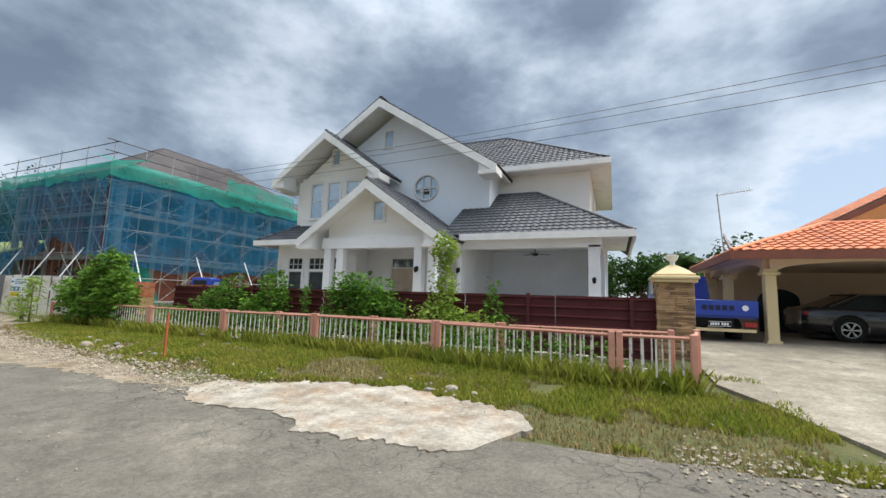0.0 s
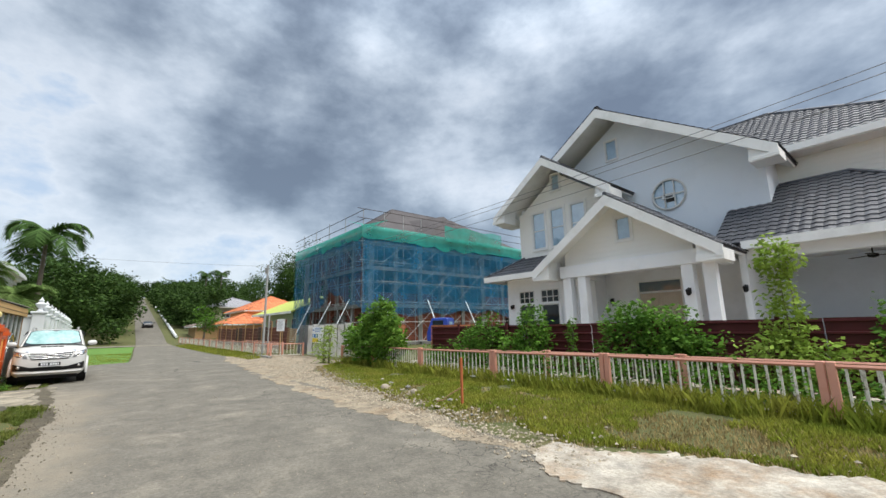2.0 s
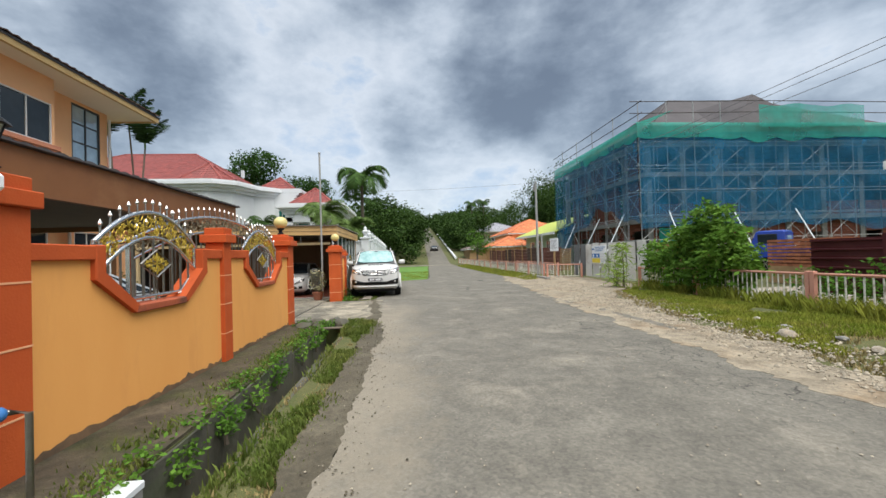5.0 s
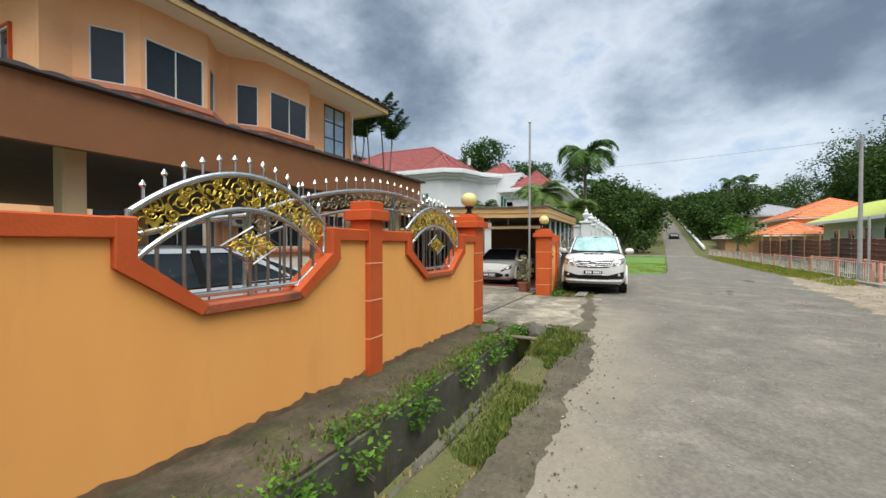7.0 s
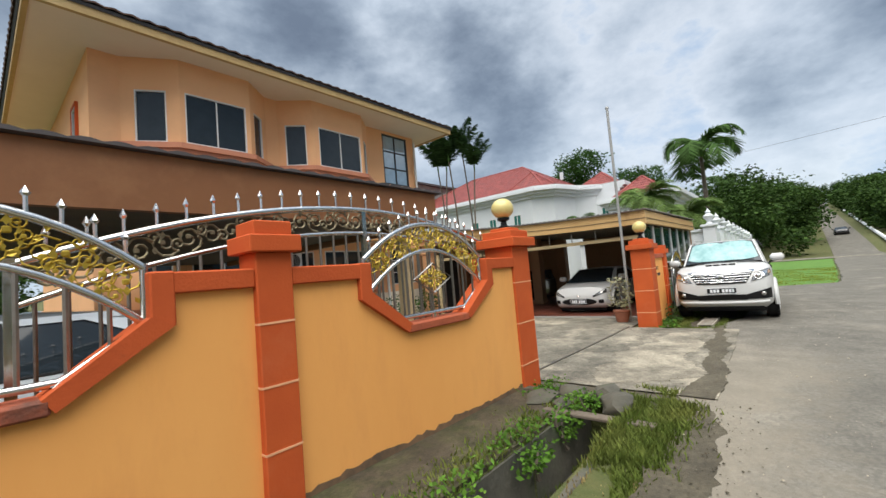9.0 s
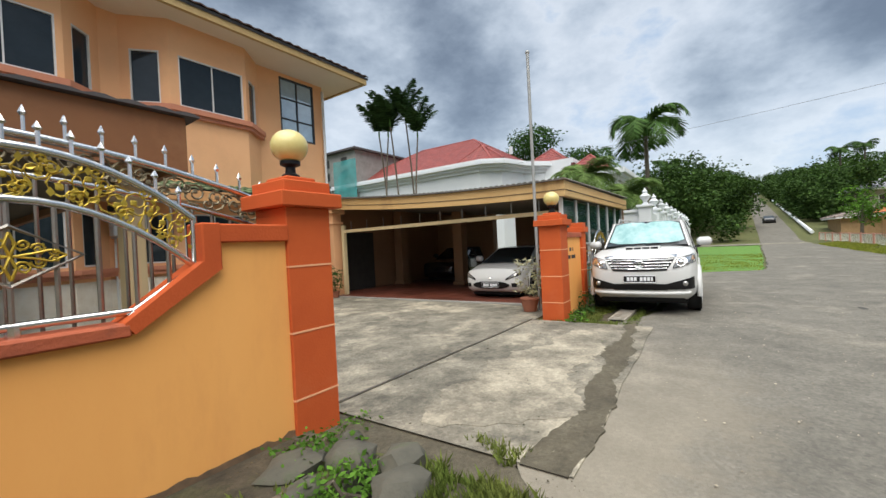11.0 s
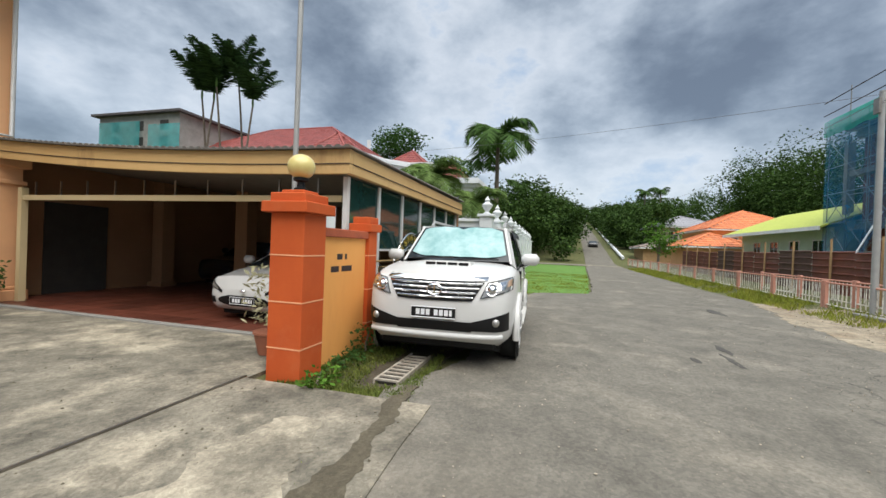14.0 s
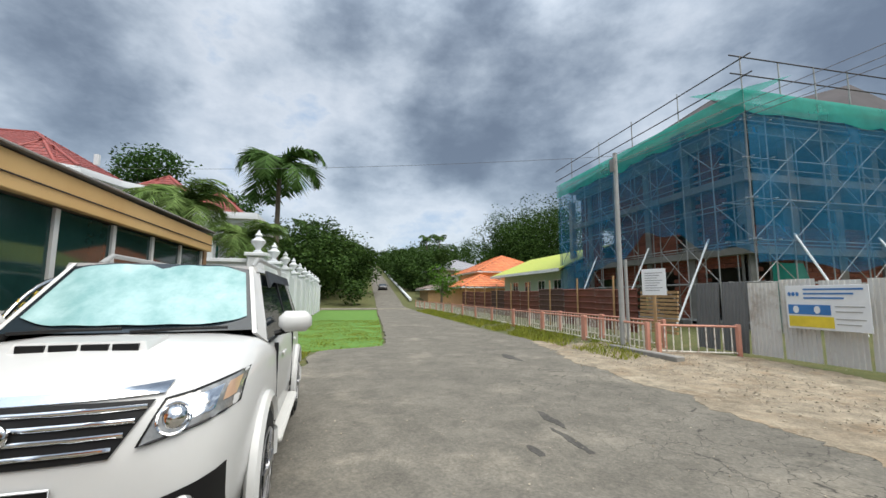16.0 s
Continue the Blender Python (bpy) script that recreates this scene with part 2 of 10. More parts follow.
def ground_mat(name, base, dark, crack_scale=0.9, crack_amt=0.0, pale=None, pale_spot=0.52, gravel=0.0, verge=False, blotch=0.22, psc=0.35, pam=0.75, edge=0.18):
    """A paved surface: aggregate grain, broad stains, pale worn patches and crazed cracks in patches."""
    m = mat(name, base, dark, scale=1.1, rough=0.88, bump=0.5, bscale=70, stain=pale or tuple(x * 1.5 for x in base), sscale=psc, samount=pam, spot=pale_spot, detail=10, edge=edge)
    nt = m.node_tree
    ns, ls = nt.nodes, nt.links
    b = ns["Principled BSDF"]
    col = b.inputs["Base Color"].links[0].from_socket
    geo = ns.new("ShaderNodeNewGeometry")
    g2 = ns.new("ShaderNodeTexNoise")
    g2.inputs["Scale"].default_value, g2.inputs["Detail"].default_value, g2.inputs["Roughness"].default_value = 16.0, 9.0, 0.85
    ls.new(geo.outputs["Position"], g2.inputs["Vector"])
    gm = ns.new("ShaderNodeMapRange")
    gm.inputs["From Min"].default_value, gm.inputs["From Max"].default_value = 0.3, 0.7
    gm.inputs["To Min"].default_value, gm.inputs["To Max"].default_value = 0.76, 1.22
    ls.new(g2.outputs["Fac"], gm.inputs["Value"])
    sc = ns.new("ShaderNodeVectorMath")
    sc.operation = "SCALE"
    # trodden blotches a hand to a foot wide
    g3 = ns.new("ShaderNodeTexNoise")
    g3.inputs["Scale"].default_value, g3.inputs["Detail"].default_value, g3.inputs["Roughness"].default_value = 2.7, 12.0, 0.72
    ls.new(geo.outputs["Position"], g3.inputs["Vector"])
    gk = ns.new("ShaderNodeMapRange")
    gk.inputs["From Min"].default_value, gk.inputs["From Max"].default_value = 0.36, 0.64
    gk.inputs["To Min"].default_value, gk.inputs["To Max"].default_value = 1 - blotch, 1 + blotch
    ls.new(g3.outputs["Fac"], gk.inputs["Value"])
    gx = ns.new("ShaderNodeMath")
    gx.operation = "MULTIPLY"
    ls.new(gm.outputs[0], gx.inputs[0]); ls.new(gk.outputs[0], gx.inputs[1])
    # single pale and dark bits of aggregate
    ag = ns.new("ShaderNodeTexVoronoi")
    ag.inputs["Scale"].default_value = 42.0
    ls.new(geo.outputs["Position"], ag.inputs["Vector"])
    ab = ns.new("ShaderNodeSeparateXYZ")
    ls.new(ag.outputs["Color"], ab.inputs[0])
    am = ns.new("ShaderNodeMapRange")
    am.inputs["To Min"].default_value, am.inputs["To Max"].default_value = 0.84, 1.16
    ls.new(ab.outputs[0], am.inputs["Value"])
    gy = ns.new("ShaderNodeMath")
    gy.operation = "MULTIPLY"
    ls.new(gx.outputs[0], gy.inputs[0]); ls.new(am.outputs[0], gy.inputs[1])
    ls.new(col, sc.inputs[0]); ls.new(gy.outputs[0], sc.inputs["Scale"])
    col = sc.outputs[0]
    if crack_amt:
        wob = ns.new("ShaderNodeTexNoise")
        wob.inputs["Scale"].default_value, wob.inputs["Detail"].default_value = 2.2, 6.0
        ls.new(geo.outputs["Position"], wob.inputs["Vector"])
        av = ns.new("ShaderNodeVectorMath")
        av.operation = "MULTIPLY_ADD"
        ls.new(wob.outputs["Color"], av.inputs[0])
        av.inputs[1].default_value = (0.75, 0.75, 0.0)
        ls.new(geo.outputs["Position"], av.inputs[2])
        vo = ns.new("ShaderNodeTexVoronoi")
        vo.feature = "DISTANCE_TO_EDGE"
        vo.inputs["Scale"].default_value = crack_scale
        ls.new(av.outputs[0], vo.inputs["Vector"])
        cm = ns.new("ShaderNodeMapRange")
        cm.inputs["From Min"].default_value, cm.inputs["From Max"].default_value = 0.003, 0.020
        cm.inputs["To Min"].default_value, cm.inputs["To Max"].default_value = 1.0, 0.0
        ls.new(vo.outputs["Distance"], cm.inputs["Value"])
        wh = ns.new("ShaderNodeTexNoise")
        wh.inputs["Scale"].default_value, wh.inputs["Detail"].default_value = 0.3, 3.0
        ls.new(geo.outputs["Position"], wh.inputs["Vector"])
        wm = ns.new("ShaderNodeMapRange")
        wm.inputs["From Min"].default_value, wm.inputs["From Max"].default_value = 0.55, 0.62
        wm.inputs["To Max"].default_value = crack_amt
        ls.new(wh.outputs["Fac"], wm.inputs["Value"])
        if verge:
            # the lane is crazed towards its soft side and sandy along the drain
            sy = ns.new("ShaderNodeSeparateXYZ")
            ls.new(geo.outputs["Position"], sy.inputs[0])
            ym = ns.new("ShaderNodeMapRange")
            ym.inputs["From Min"].default_value, ym.inputs["From Max"].default_value = 2.2, 3.6
            ls.new(sy.outputs[1], ym.inputs["Value"])
            m3 = ns.new("ShaderNodeMath")
            m3.operation = "MULTIPLY"
            ls.new(wm.outputs[0], m3.inputs[0]); ls.new(ym.outputs[0], m3.inputs[1])
            wm.inputs["From Min"].default_value, wm.inputs["From Max"].default_value = 0.40, 0.49
            wm = m3
            yl = ns.new("ShaderNodeMath")
            yl.operation = "MULTIPLY_ADD"
            ls.new(wh.outputs["Fac"], yl.inputs[0])
            yl.inputs[1].default_value = 3.0
            y9 = ns.new("ShaderNodeMath")
            y9.operation = "MULTIPLY_ADD"
            ls.new(g3.outputs["Fac"], y9.inputs[0])
            y9.inputs[1].default_value = 2.4
            ls.new(sy.outputs[1], y9.inputs[2])
            ls.new(y9.outputs[0], yl.inputs[2])
            ys2 = ns.new("ShaderNodeMapRange")
            ys2.inputs["From Min"].default_value, ys2.inputs["From Max"].default_value = 2.3, 3.0
            ys2.inputs["To Min"].default_value, ys2.inputs["To Max"].default_value = 0.46, 0.0
            ls.new(yl.outputs[0], ys2.inputs["Value"])
            m4 = ns.new("ShaderNodeMix")
            m4.data_type = "RGBA"
            xs2 = ns.new("ShaderNodeMapRange")
            xs2.inputs["From Min"].default_value, xs2.inputs["From Max"].default_value = -21.0, -17.0
            ls.new(sy.outputs[0], xs2.inputs["Value"])
            xy2 = ns.new("ShaderNodeMath")
            xy2.operation = "MULTIPLY"
            ls.new(ys2.outputs[0], xy2.inputs[0]); ls.new(xs2.outputs[0], xy2.inputs[1])
            ls.new(xy2.outputs[0], m4.inputs["Factor"]); ls.new(col, m4.inputs["A"])
            m4.inputs["B"].default_value = (0.31, 0.265, 0.195, 1)
            col = m4.outputs["Result"]
        mu = ns.new("ShaderNodeMath")
        mu.operation = "MULTIPLY"
        ls.new(cm.outputs[0], mu.inputs[0]); ls.new(wm.outputs[0], mu.inputs[1])
        mx = ns.new("ShaderNodeMix")
        mx.data_type = "RGBA"
        ls.new(mu.outputs[0], mx.inputs["Factor"]); ls.new(col, mx.inputs["A"])
        mx.inputs["B"].default_value = (0.03, 0.028, 0.024, 1)
        col = mx.outputs["Result"]
    ls.new(col, b.inputs["Base Color"])
    return m


def glass_mat(name, tint=(0.024, 0.034, 0.042), rough=0.03, spec=0.45):
    """Window glass, a mirror-like pane: dark by default, as before a dim room."""
    m = mat(name, tint, tuple(x * 0.8 for x in tint), rough=rough, ior=1.45 if spec < 0.5 else 2.2, spec=spec)
    b = m.node_tree.nodes["Principled BSDF"]
    for l in list(b.inputs["Roughness"].links):
        m.node_tree.links.remove(l)
    b.inputs["Roughness"].default_value = rough
    b.inputs["Coat Weight"].default_value = 0.0
    return m


def net_mat(name, c, cover, weave=60.0):
    """Loose scaffold netting: threads with gaps."""
    m = mat(name, c, tuple(x * 0.7 for x in c), scale=1.2, rough=0.8)
    nt = m.node_tree
    ns, ls = nt.nodes, nt.links
    out = ns["Material Output"]
    b = ns["Principled BSDF"]
    tr = ns.new("ShaderNodeBsdfTransparent")
    tl = ns.new("ShaderNodeBsdfTranslucent")
    tl.inputs[0].default_value = (*c, 1)
    m1 = ns.new("ShaderNodeMixShader")
    m1.inputs[0].default_value = 0.35
    ls.new(b.outputs[0], m1.inputs[1]); ls.new(tl.outputs[0], m1.inputs[2])
    geo = ns.new("ShaderNodeNewGeometry")
    no = ns.new("ShaderNodeTexNoise")
    no.inputs["Scale"].default_value, no.inputs["Detail"].default_value = 0.5, 4.0
    ls.new(geo.outputs["Position"], no.inputs["Vector"])
    mr = ns.new("ShaderNodeMapRange")
    mr.inputs["From Min"].default_value, mr.inputs["From Max"].default_value = 0.3, 0.7
    mr.inputs["To Min"].default_value, mr.inputs["To Max"].default_value = cover - 0.16, cover + 0.16
    ls.new(no.outputs["Fac"], mr.inputs["Value"])
    m2 = ns.new("ShaderNodeMixShader")
    ls.new(mr.outputs[0], m2.inputs[0]); ls.new(tr.outputs[0], m2.inputs[1]); ls.new(m1.outputs[0], m2.inputs[2])
    ls.new(m2.outputs[0], out.inputs[0])
    return m


def leaf_mat(name, c1, c2, trans=0.35):
    m = mat(name, c1, c2, scale=1.3, rough=0.75, island=0.45, spec=0.15)
    nt = m.node_tree
    ns, ls = nt.nodes, nt.links
    b = ns["Principled BSDF"]
    tl = ns.new("ShaderNodeBsdfTranslucent")
    ls.new(b.inputs["Base Color"].links[0].from_socket, tl.inputs[0])
    mx = ns.new("ShaderNodeMixShader")
    mx.inputs[0].default_value = trans
    ls.new(b.outputs[0], mx.inputs[1]); ls.new(tl.outputs[0], mx.inputs[2])
    ls.new(mx.outputs[0], ns["Material Output"].inputs[0])
    return m


ASPHALT = ground_mat("asphalt", (0.118, 0.108, 0.088), (0.170, 0.156, 0.128), crack_scale=2.9, crack_amt=0.9, pale=(0.27, 0.242, 0.192), pale_spot=0.53, verge=True, blotch=0.17, psc=0.6)
PALE_SLAB = ground_mat("pale_concrete", (0.42, 0.39, 0.335), (0.30, 0.26, 0.205), crack_scale=1.6, crack_amt=0.8, pale=(0.25, 0.165, 0.095), pale_spot=0.48, psc=1.3, pam=0.9, blotch=0.3)
FORECOURT = ground_mat("forecourt_concrete", (0.22, 0.192, 0.148), (0.285, 0.252, 0.195), crack_scale=0.5, crack_amt=0.4, pale=(0.43, 0.39, 0.31), pale_spot=0.5, psc=0.5)
DRIVE_F = ground_mat("worn_driveway_slab", (0.135, 0.12, 0.091), (0.25, 0.222, 0.168), crack_scale=0.5, crack_amt=0.4, pale=(0.37, 0.325, 0.245), pale_spot=0.45, psc=0.9, pam=0.75, blotch=0.3, edge=0.12)
DRIVE = ground_mat("driveway_concrete", (0.112, 0.102, 0.078), (0.22, 0.197, 0.152), crack_scale=0.5, crack_amt=0.6, pale=(0.37, 0.325, 0.245), pale_spot=0.50, psc=0.7, pam=0.75, blotch=0.4, edge=0.12)
SAND = ground_mat("sandy_gravel", (0.215, 0.172, 0.118), (0.31, 0.265, 0.195), pale=(0.20, 0.13, 0.07), pale_spot=0.50, psc=0.9, blotch=0.34)
SOIL = ground_mat("damp_soil", (0.042, 0.034, 0.022), (0.095, 0.077, 0.05), pale=(0.05, 0.058, 0.018), pale_spot=0.47, psc=1.6, pam=0.85, blotch=0.4)
MUD = ground_mat("mud", (0.065, 0.054, 0.035), (0.105, 0.09, 0.06), pale=(0.17, 0.148, 0.105), pale_spot=0.5)
TURF = mat("turf", (0.062, 0.078, 0.02), (0.115, 0.110, 0.038), scale=2.5, rough=0.95, bump=1.0, bscale=35, stain=(0.19, 0.145, 0.075), sscale=0.7, samount=0.6, spot=0.56)
LAWN = mat("lawn", (0.075, 0.165, 0.024), (0.12, 0.235, 0.04), scale=3, rough=0.95, bump=1.0, bscale=40)
DITCH = mat("ditch_concrete", (0.06, 0.058, 0.045), (0.12, 0.11, 0.085), scale=3, rough=0.9, bump=0.6, bscale=15, stain=(0.04, 0.07, 0.02), sscale=1.5, samount=0.8)
WHITE = mat("white_paint", (0.88, 0.89, 0.90), (0.84, 0.86, 0.88), scale=0.7, rough=0.6, bump=0.08, bscale=60, stain=(0.62, 0.63, 0.60), sscale=0.5, samount=0.35)
# white paint with the bluish shade of the gable tinted in
WHITE_B = mat("blue_shade_white", (0.82, 0.87, 0.93), (0.78, 0.84, 0.91), scale=0.6, rough=0.65, bump=0.08, bscale=60, stain=(0.58, 0.62, 0.66), sscale=0.4, samount=0.3)
CREAM_W = mat("cream_white_boards", (0.89, 0.88, 0.84), (0.86, 0.85, 0.81), scale=0.9, rough=0.6, bump=0.06, bscale=50)
FASCIA_W = mat("fascia_paint", (0.86, 0.86, 0.84), (0.82, 0.82, 0.80), scale=0.8, rough=0.55, stain=(0.5, 0.5, 0.47), sscale=0.9, samount=0.4)
TILE_G = mat("grey_roof_tile", (0.058, 0.062, 0.072), (0.088, 0.092, 0.104), scale=3.0, spec=0.3, rough=0.45, obrand=0.16, bump=0.15, bscale=90)
TILE_GI = mat("grey_roof_tile_rest", (0.058, 0.062, 0.072), (0.088, 0.092, 0.104), scale=3.0, spec=0.3, rough=0.45, island=0.16, bump=0.15, bscale=90)
ROOF_UNDER = mat("roof_underlay", (0.05, 0.05, 0.055), (0.08, 0.08, 0.085), rough=0.8)
TILE_RED = mat("red_roof_tile", (0.27, 0.058, 0.045), (0.20, 0.046, 0.04), scale=1.0, rough=0.55, island=0.2)
TILE_OR = mat("orange_roof_tile", (0.62, 0.20, 0.07), (0.50, 0.15, 0.06), scale=1.0, rough=0.6, island=0.22)
TILE_OR_P = mat("orange_roof_tile_piece", (0.62, 0.20, 0.07), (0.50, 0.15, 0.06), scale=1.0, rough=0.6, obrand=0.22)
ROOF_LIME = mat("lime_roof_sheet", (0.50, 0.55, 0.10), (0.42, 0.48, 0.09), rough=0.5)
ROOF_BR = mat("brown_roof_sheet", (0.075, 0.068, 0.07), (0.105, 0.096, 0.098), rough=0.85, scale=0.7, spec=0.2)
PEACH = mat("peach_render", (0.84, 0.47, 0.245), (0.79, 0.43, 0.22), scale=0.6, rough=0.8, spec=0.2, bump=0.15, bscale=80, stain=(0.66, 0.36, 0.2), sscale=0.45, samount=0.5)
WALL_OR = mat("orange_yellow_render", (0.86, 0.415, 0.125), (0.81, 0.37, 0.105), scale=0.7, rough=0.8, spec=0.2, bump=0.05, bscale=60, stain=(0.70, 0.31, 0.10), sscale=1.5, samount=0.45, spot=0.54, stretch=(1, 1, 0.3))
TERRA = mat("terracotta_paint", (0.56, 0.108, 0.028), (0.49, 0.088, 0.024), scale=1.6, rough=0.7, spec=0.2, bump=0.15, bscale=60, stain=(0.56, 0.15, 0.06), sscale=1.4, samount=0.5, spot=0.56)
TERRA_D = mat("weathered_terracotta", (0.44, 0.10, 0.04), (0.30, 0.075, 0.035), scale=2.2, rough=0.75, bump=0.35, bscale=40, stain=(0.07, 0.04, 0.03), sscale=1.6, samount=0.85, spot=0.55)
TERRA_W = mat("streaked_terracotta", (0.53, 0.10, 0.028), (0.45, 0.082, 0.024), scale=1.8, rough=0.75, spec=0.2, bump=0.2, bscale=50, stain=(0.09, 0.035, 0.02), sscale=1.9, samount=0.7, spot=0.60)
JOINT = mat("pale_joint", (0.80, 0.42, 0.22), (0.74, 0.38, 0.2), rough=0.8)
FASCIA_T = mat("tan_fascia", (0.56, 0.345, 0.135), (0.62, 0.41, 0.18), scale=0.8, rough=0.6, stain=(0.30, 0.15, 0.05), sscale=1.2, samount=0.8, spot=0.55, stretch=(1, 1, 0.35))
FASCIA_B = mat("brown_fascia", (0.26, 0.11, 0.042), (0.20, 0.083, 0.033), scale=0.8, rough=0.6, stain=(0.42, 0.21, 0.09), sscale=0.8, samount=0.5)
SOFFIT = mat("soffit_board", (0.80, 0.70, 0.58), (0.75, 0.65, 0.53), scale=0.8, rough=0.8)
GLASS = glass_mat("dark_window_glass")
# pale blue base colour paints the sky's reflection into the panes
GLASS_SKY = glass_mat("sky_painted_glass", (0.30, 0.46, 0.60), 0.02, 0.8)
ALU = mat("white_aluminium", (0.72, 0.72, 0.70), (0.64, 0.64, 0.62), rough=0.4)
BLACK_F = mat("black_frame", (0.03, 0.035, 0.04), (0.05, 0.055, 0.06), rough=0.45)
STEEL = mat("stainless_steel", (0.72, 0.71, 0.69), (0.60, 0.59, 0.57), scale=6, rough=0.22, metal=1.0)
STEEL_D = mat("tarnished_steel", (0.36, 0.34, 0.31), (0.26, 0.24, 0.21), scale=6, rough=0.38, metal=1.0)
GOLD = mat("gold_paint", (0.60, 0.43, 0.06), (0.42, 0.29, 0.04), scale=9, rough=0.35, metal=0.6)
PINK = mat("faded_pink_paint", (0.55, 0.24, 0.17), (0.62, 0.32, 0.24), scale=3, rough=0.65, stain=(0.30, 0.13, 0.08), sscale=3, samount=0.7, spot=0.56)
BARS = mat("peeling_white_paint", (0.78, 0.76, 0.71), (0.62, 0.57, 0.48), scale=5, rough=0.75, stain=(0.13, 0.065, 0.035), sscale=7, samount=0.95, spot=0.50)
MAROON = mat("maroon_sheet", (0.072, 0.015, 0.018), (0.095, 0.022, 0.024), scale=0.8, rough=0.55, spec=0.25, stain=(0.12, 0.045, 0.04), sscale=0.6, samount=0.4)
RUST = mat("rusty_zinc", (0.20, 0.065, 0.04), (0.13, 0.05, 0.037), scale=1.2, rough=0.65, stain=(0.30, 0.22, 0.18), sscale=0.8, samount=0.6, spot=0.56)
ZINC = mat("weathered_zinc", (0.66, 0.65, 0.61), (0.56, 0.55, 0.52), scale=1.0, rough=0.6, stain=(0.24, 0.17, 0.11), sscale=1.2, samount=0.7, spot=0.55)
ZINC_D = mat("dark_zinc", (0.12, 0.125, 0.125), (0.16, 0.165, 0.165), scale=1.0, rough=0.55)
BRICK = mat("raw_brick", (0.25, 0.085, 0.05), (0.19, 0.065, 0.042), scale=5, rough=0.9, island=0.2, bump=0.3, bscale=20)
CONC = mat("raw_concrete", (0.30, 0.29, 0.265), (0.22, 0.21, 0.195), scale=1.2, rough=0.9, bump=0.25, bscale=20, stain=(0.15, 0.14, 0.12), sscale=0.7, samount=0.5)
DARK = mat("dim_interior", (0.035, 0.033, 0.03), (0.05, 0.047, 0.042), rough=0.9)
POLE_G = mat("galvanised_pole", (0.40, 0.40, 0.385), (0.33, 0.33, 0.32), rough=0.5, metal=0.3)
NET_G = net_mat("green_net", (0.035, 0.46, 0.36), 0.62)
NET_B = net_mat("blue_net", (0.012, 0.235, 0.46), 0.46)
LEAF = leaf_mat("leaf_green", (0.055, 0.135, 0.018), (0.13, 0.26, 0.036))
LEAF_Y = leaf_mat("leaf_yellow_green", (0.20, 0.31, 0.045), (0.30, 0.40, 0.08))
LEAF_D = leaf_mat("leaf_dark_green", (0.028, 0.07, 0.016), (0.06, 0.125, 0.027), 0.25)
FROND = leaf_mat("palm_green", (0.05, 0.105, 0.028), (0.095, 0.17, 0.045), 0.25)
FROND_D = leaf_mat("dark_palm_green", (0.02, 0.045, 0.016), (0.04, 0.08, 0.026), 0.15)
BARK = mat("bark", (0.16, 0.13, 0.10), (0.10, 0.08, 0.06), scale=6, rough=0.9, bump=0.5, bscale=20)
CAR_W = mat("white_car_paint", (0.61, 0.61, 0.595), (0.59, 0.59, 0.575), rough=0.45, coat=0.5, spec=0.3)
CAR_B = mat("black_car_paint", (0.010, 0.010, 0.012), (0.014, 0.014, 0.016), rough=0.25, coat=1.0)
CAR_LB = mat("pale_blue_car_paint", (0.66, 0.73, 0.77), (0.62, 0.69, 0.73), rough=0.3, coat=1.0)
TRUCK_B = mat("blue_truck_paint", (0.012, 0.045, 0.33), (0.016, 0.055, 0.36), rough=0.4, coat=0.5)
TYRE = mat("tyre_rubber", (0.012, 0.012, 0.012), (0.02, 0.02, 0.02), rough=0.85)
TRIM = mat("black_trim", (0.009, 0.009, 0.010), (0.013, 0.013, 0.013), rough=0.45, spec=0.25)
CHROME = mat("chrome", (0.80, 0.80, 0.80), (0.72, 0.72, 0.72), rough=0.08, metal=1.0)
RIM = mat("alloy", (0.45, 0.45, 0.46), (0.38, 0.38, 0.39), rough=0.3, metal=0.9)
SHADE = mat("silver_windscreen_shade", (0.13, 0.30, 0.30), (0.38, 0.56, 0.56), scale=2.6, rough=0.45, coat=0.15)
LAMPG = mat("lamp_lens", (0.50, 0.49, 0.46), (0.25, 0.245, 0.235), scale=16, rough=0.12, metal=0.5, coat=1.0)
RED_L = mat("red_lens", (0.40, 0.02, 0.02), (0.32, 0.015, 0.015), rough=0.2, coat=0.6)
STONE = mat("ledge_stone", (0.42, 0.26, 0.135), (0.25, 0.165, 0.10), scale=4, rough=0.85, obrand=0.45, bump=0.4, bscale=25)
CREAM = mat("cream_paint", (0.70, 0.56, 0.32), (0.64, 0.50, 0.28), scale=1, rough=0.65)
GLOBE = mat("yellowed_globe", (0.72, 0.62, 0.26), (0.62, 0.50, 0.17), scale=5, rough=0.3, coat=0.3)
REDTILE = mat("red_floor_tile", (0.15, 0.046, 0.028), (0.11, 0.034, 0.021), scale=3, rough=0.4, obrand=0.3)
SIGN_W = mat("sign_white", (0.80, 0.82, 0.83), (0.74, 0.76, 0.78), rough=0.5)
INK = mat("ink", (0.03, 0.02, 0.02), (0.05, 0.035, 0.03), rough=0.7)
WOOD = mat("raw_timber", (0.42, 0.27, 0.13), (0.32, 0.20, 0.10), scale=3, rough=0.8)
POT = mat("clay_pot", (0.35, 0.13, 0.07), (0.27, 0.10, 0.06), rough=0.7)
WIRE = mat("cable", (0.13, 0.13, 0.14), (0.17, 0.17, 0.18), rough=0.6)
FAR_GREEN = leaf_mat("far_wood_green", (0.021, 0.05, 0.011), (0.064, 0.115, 0.024), 0.22)


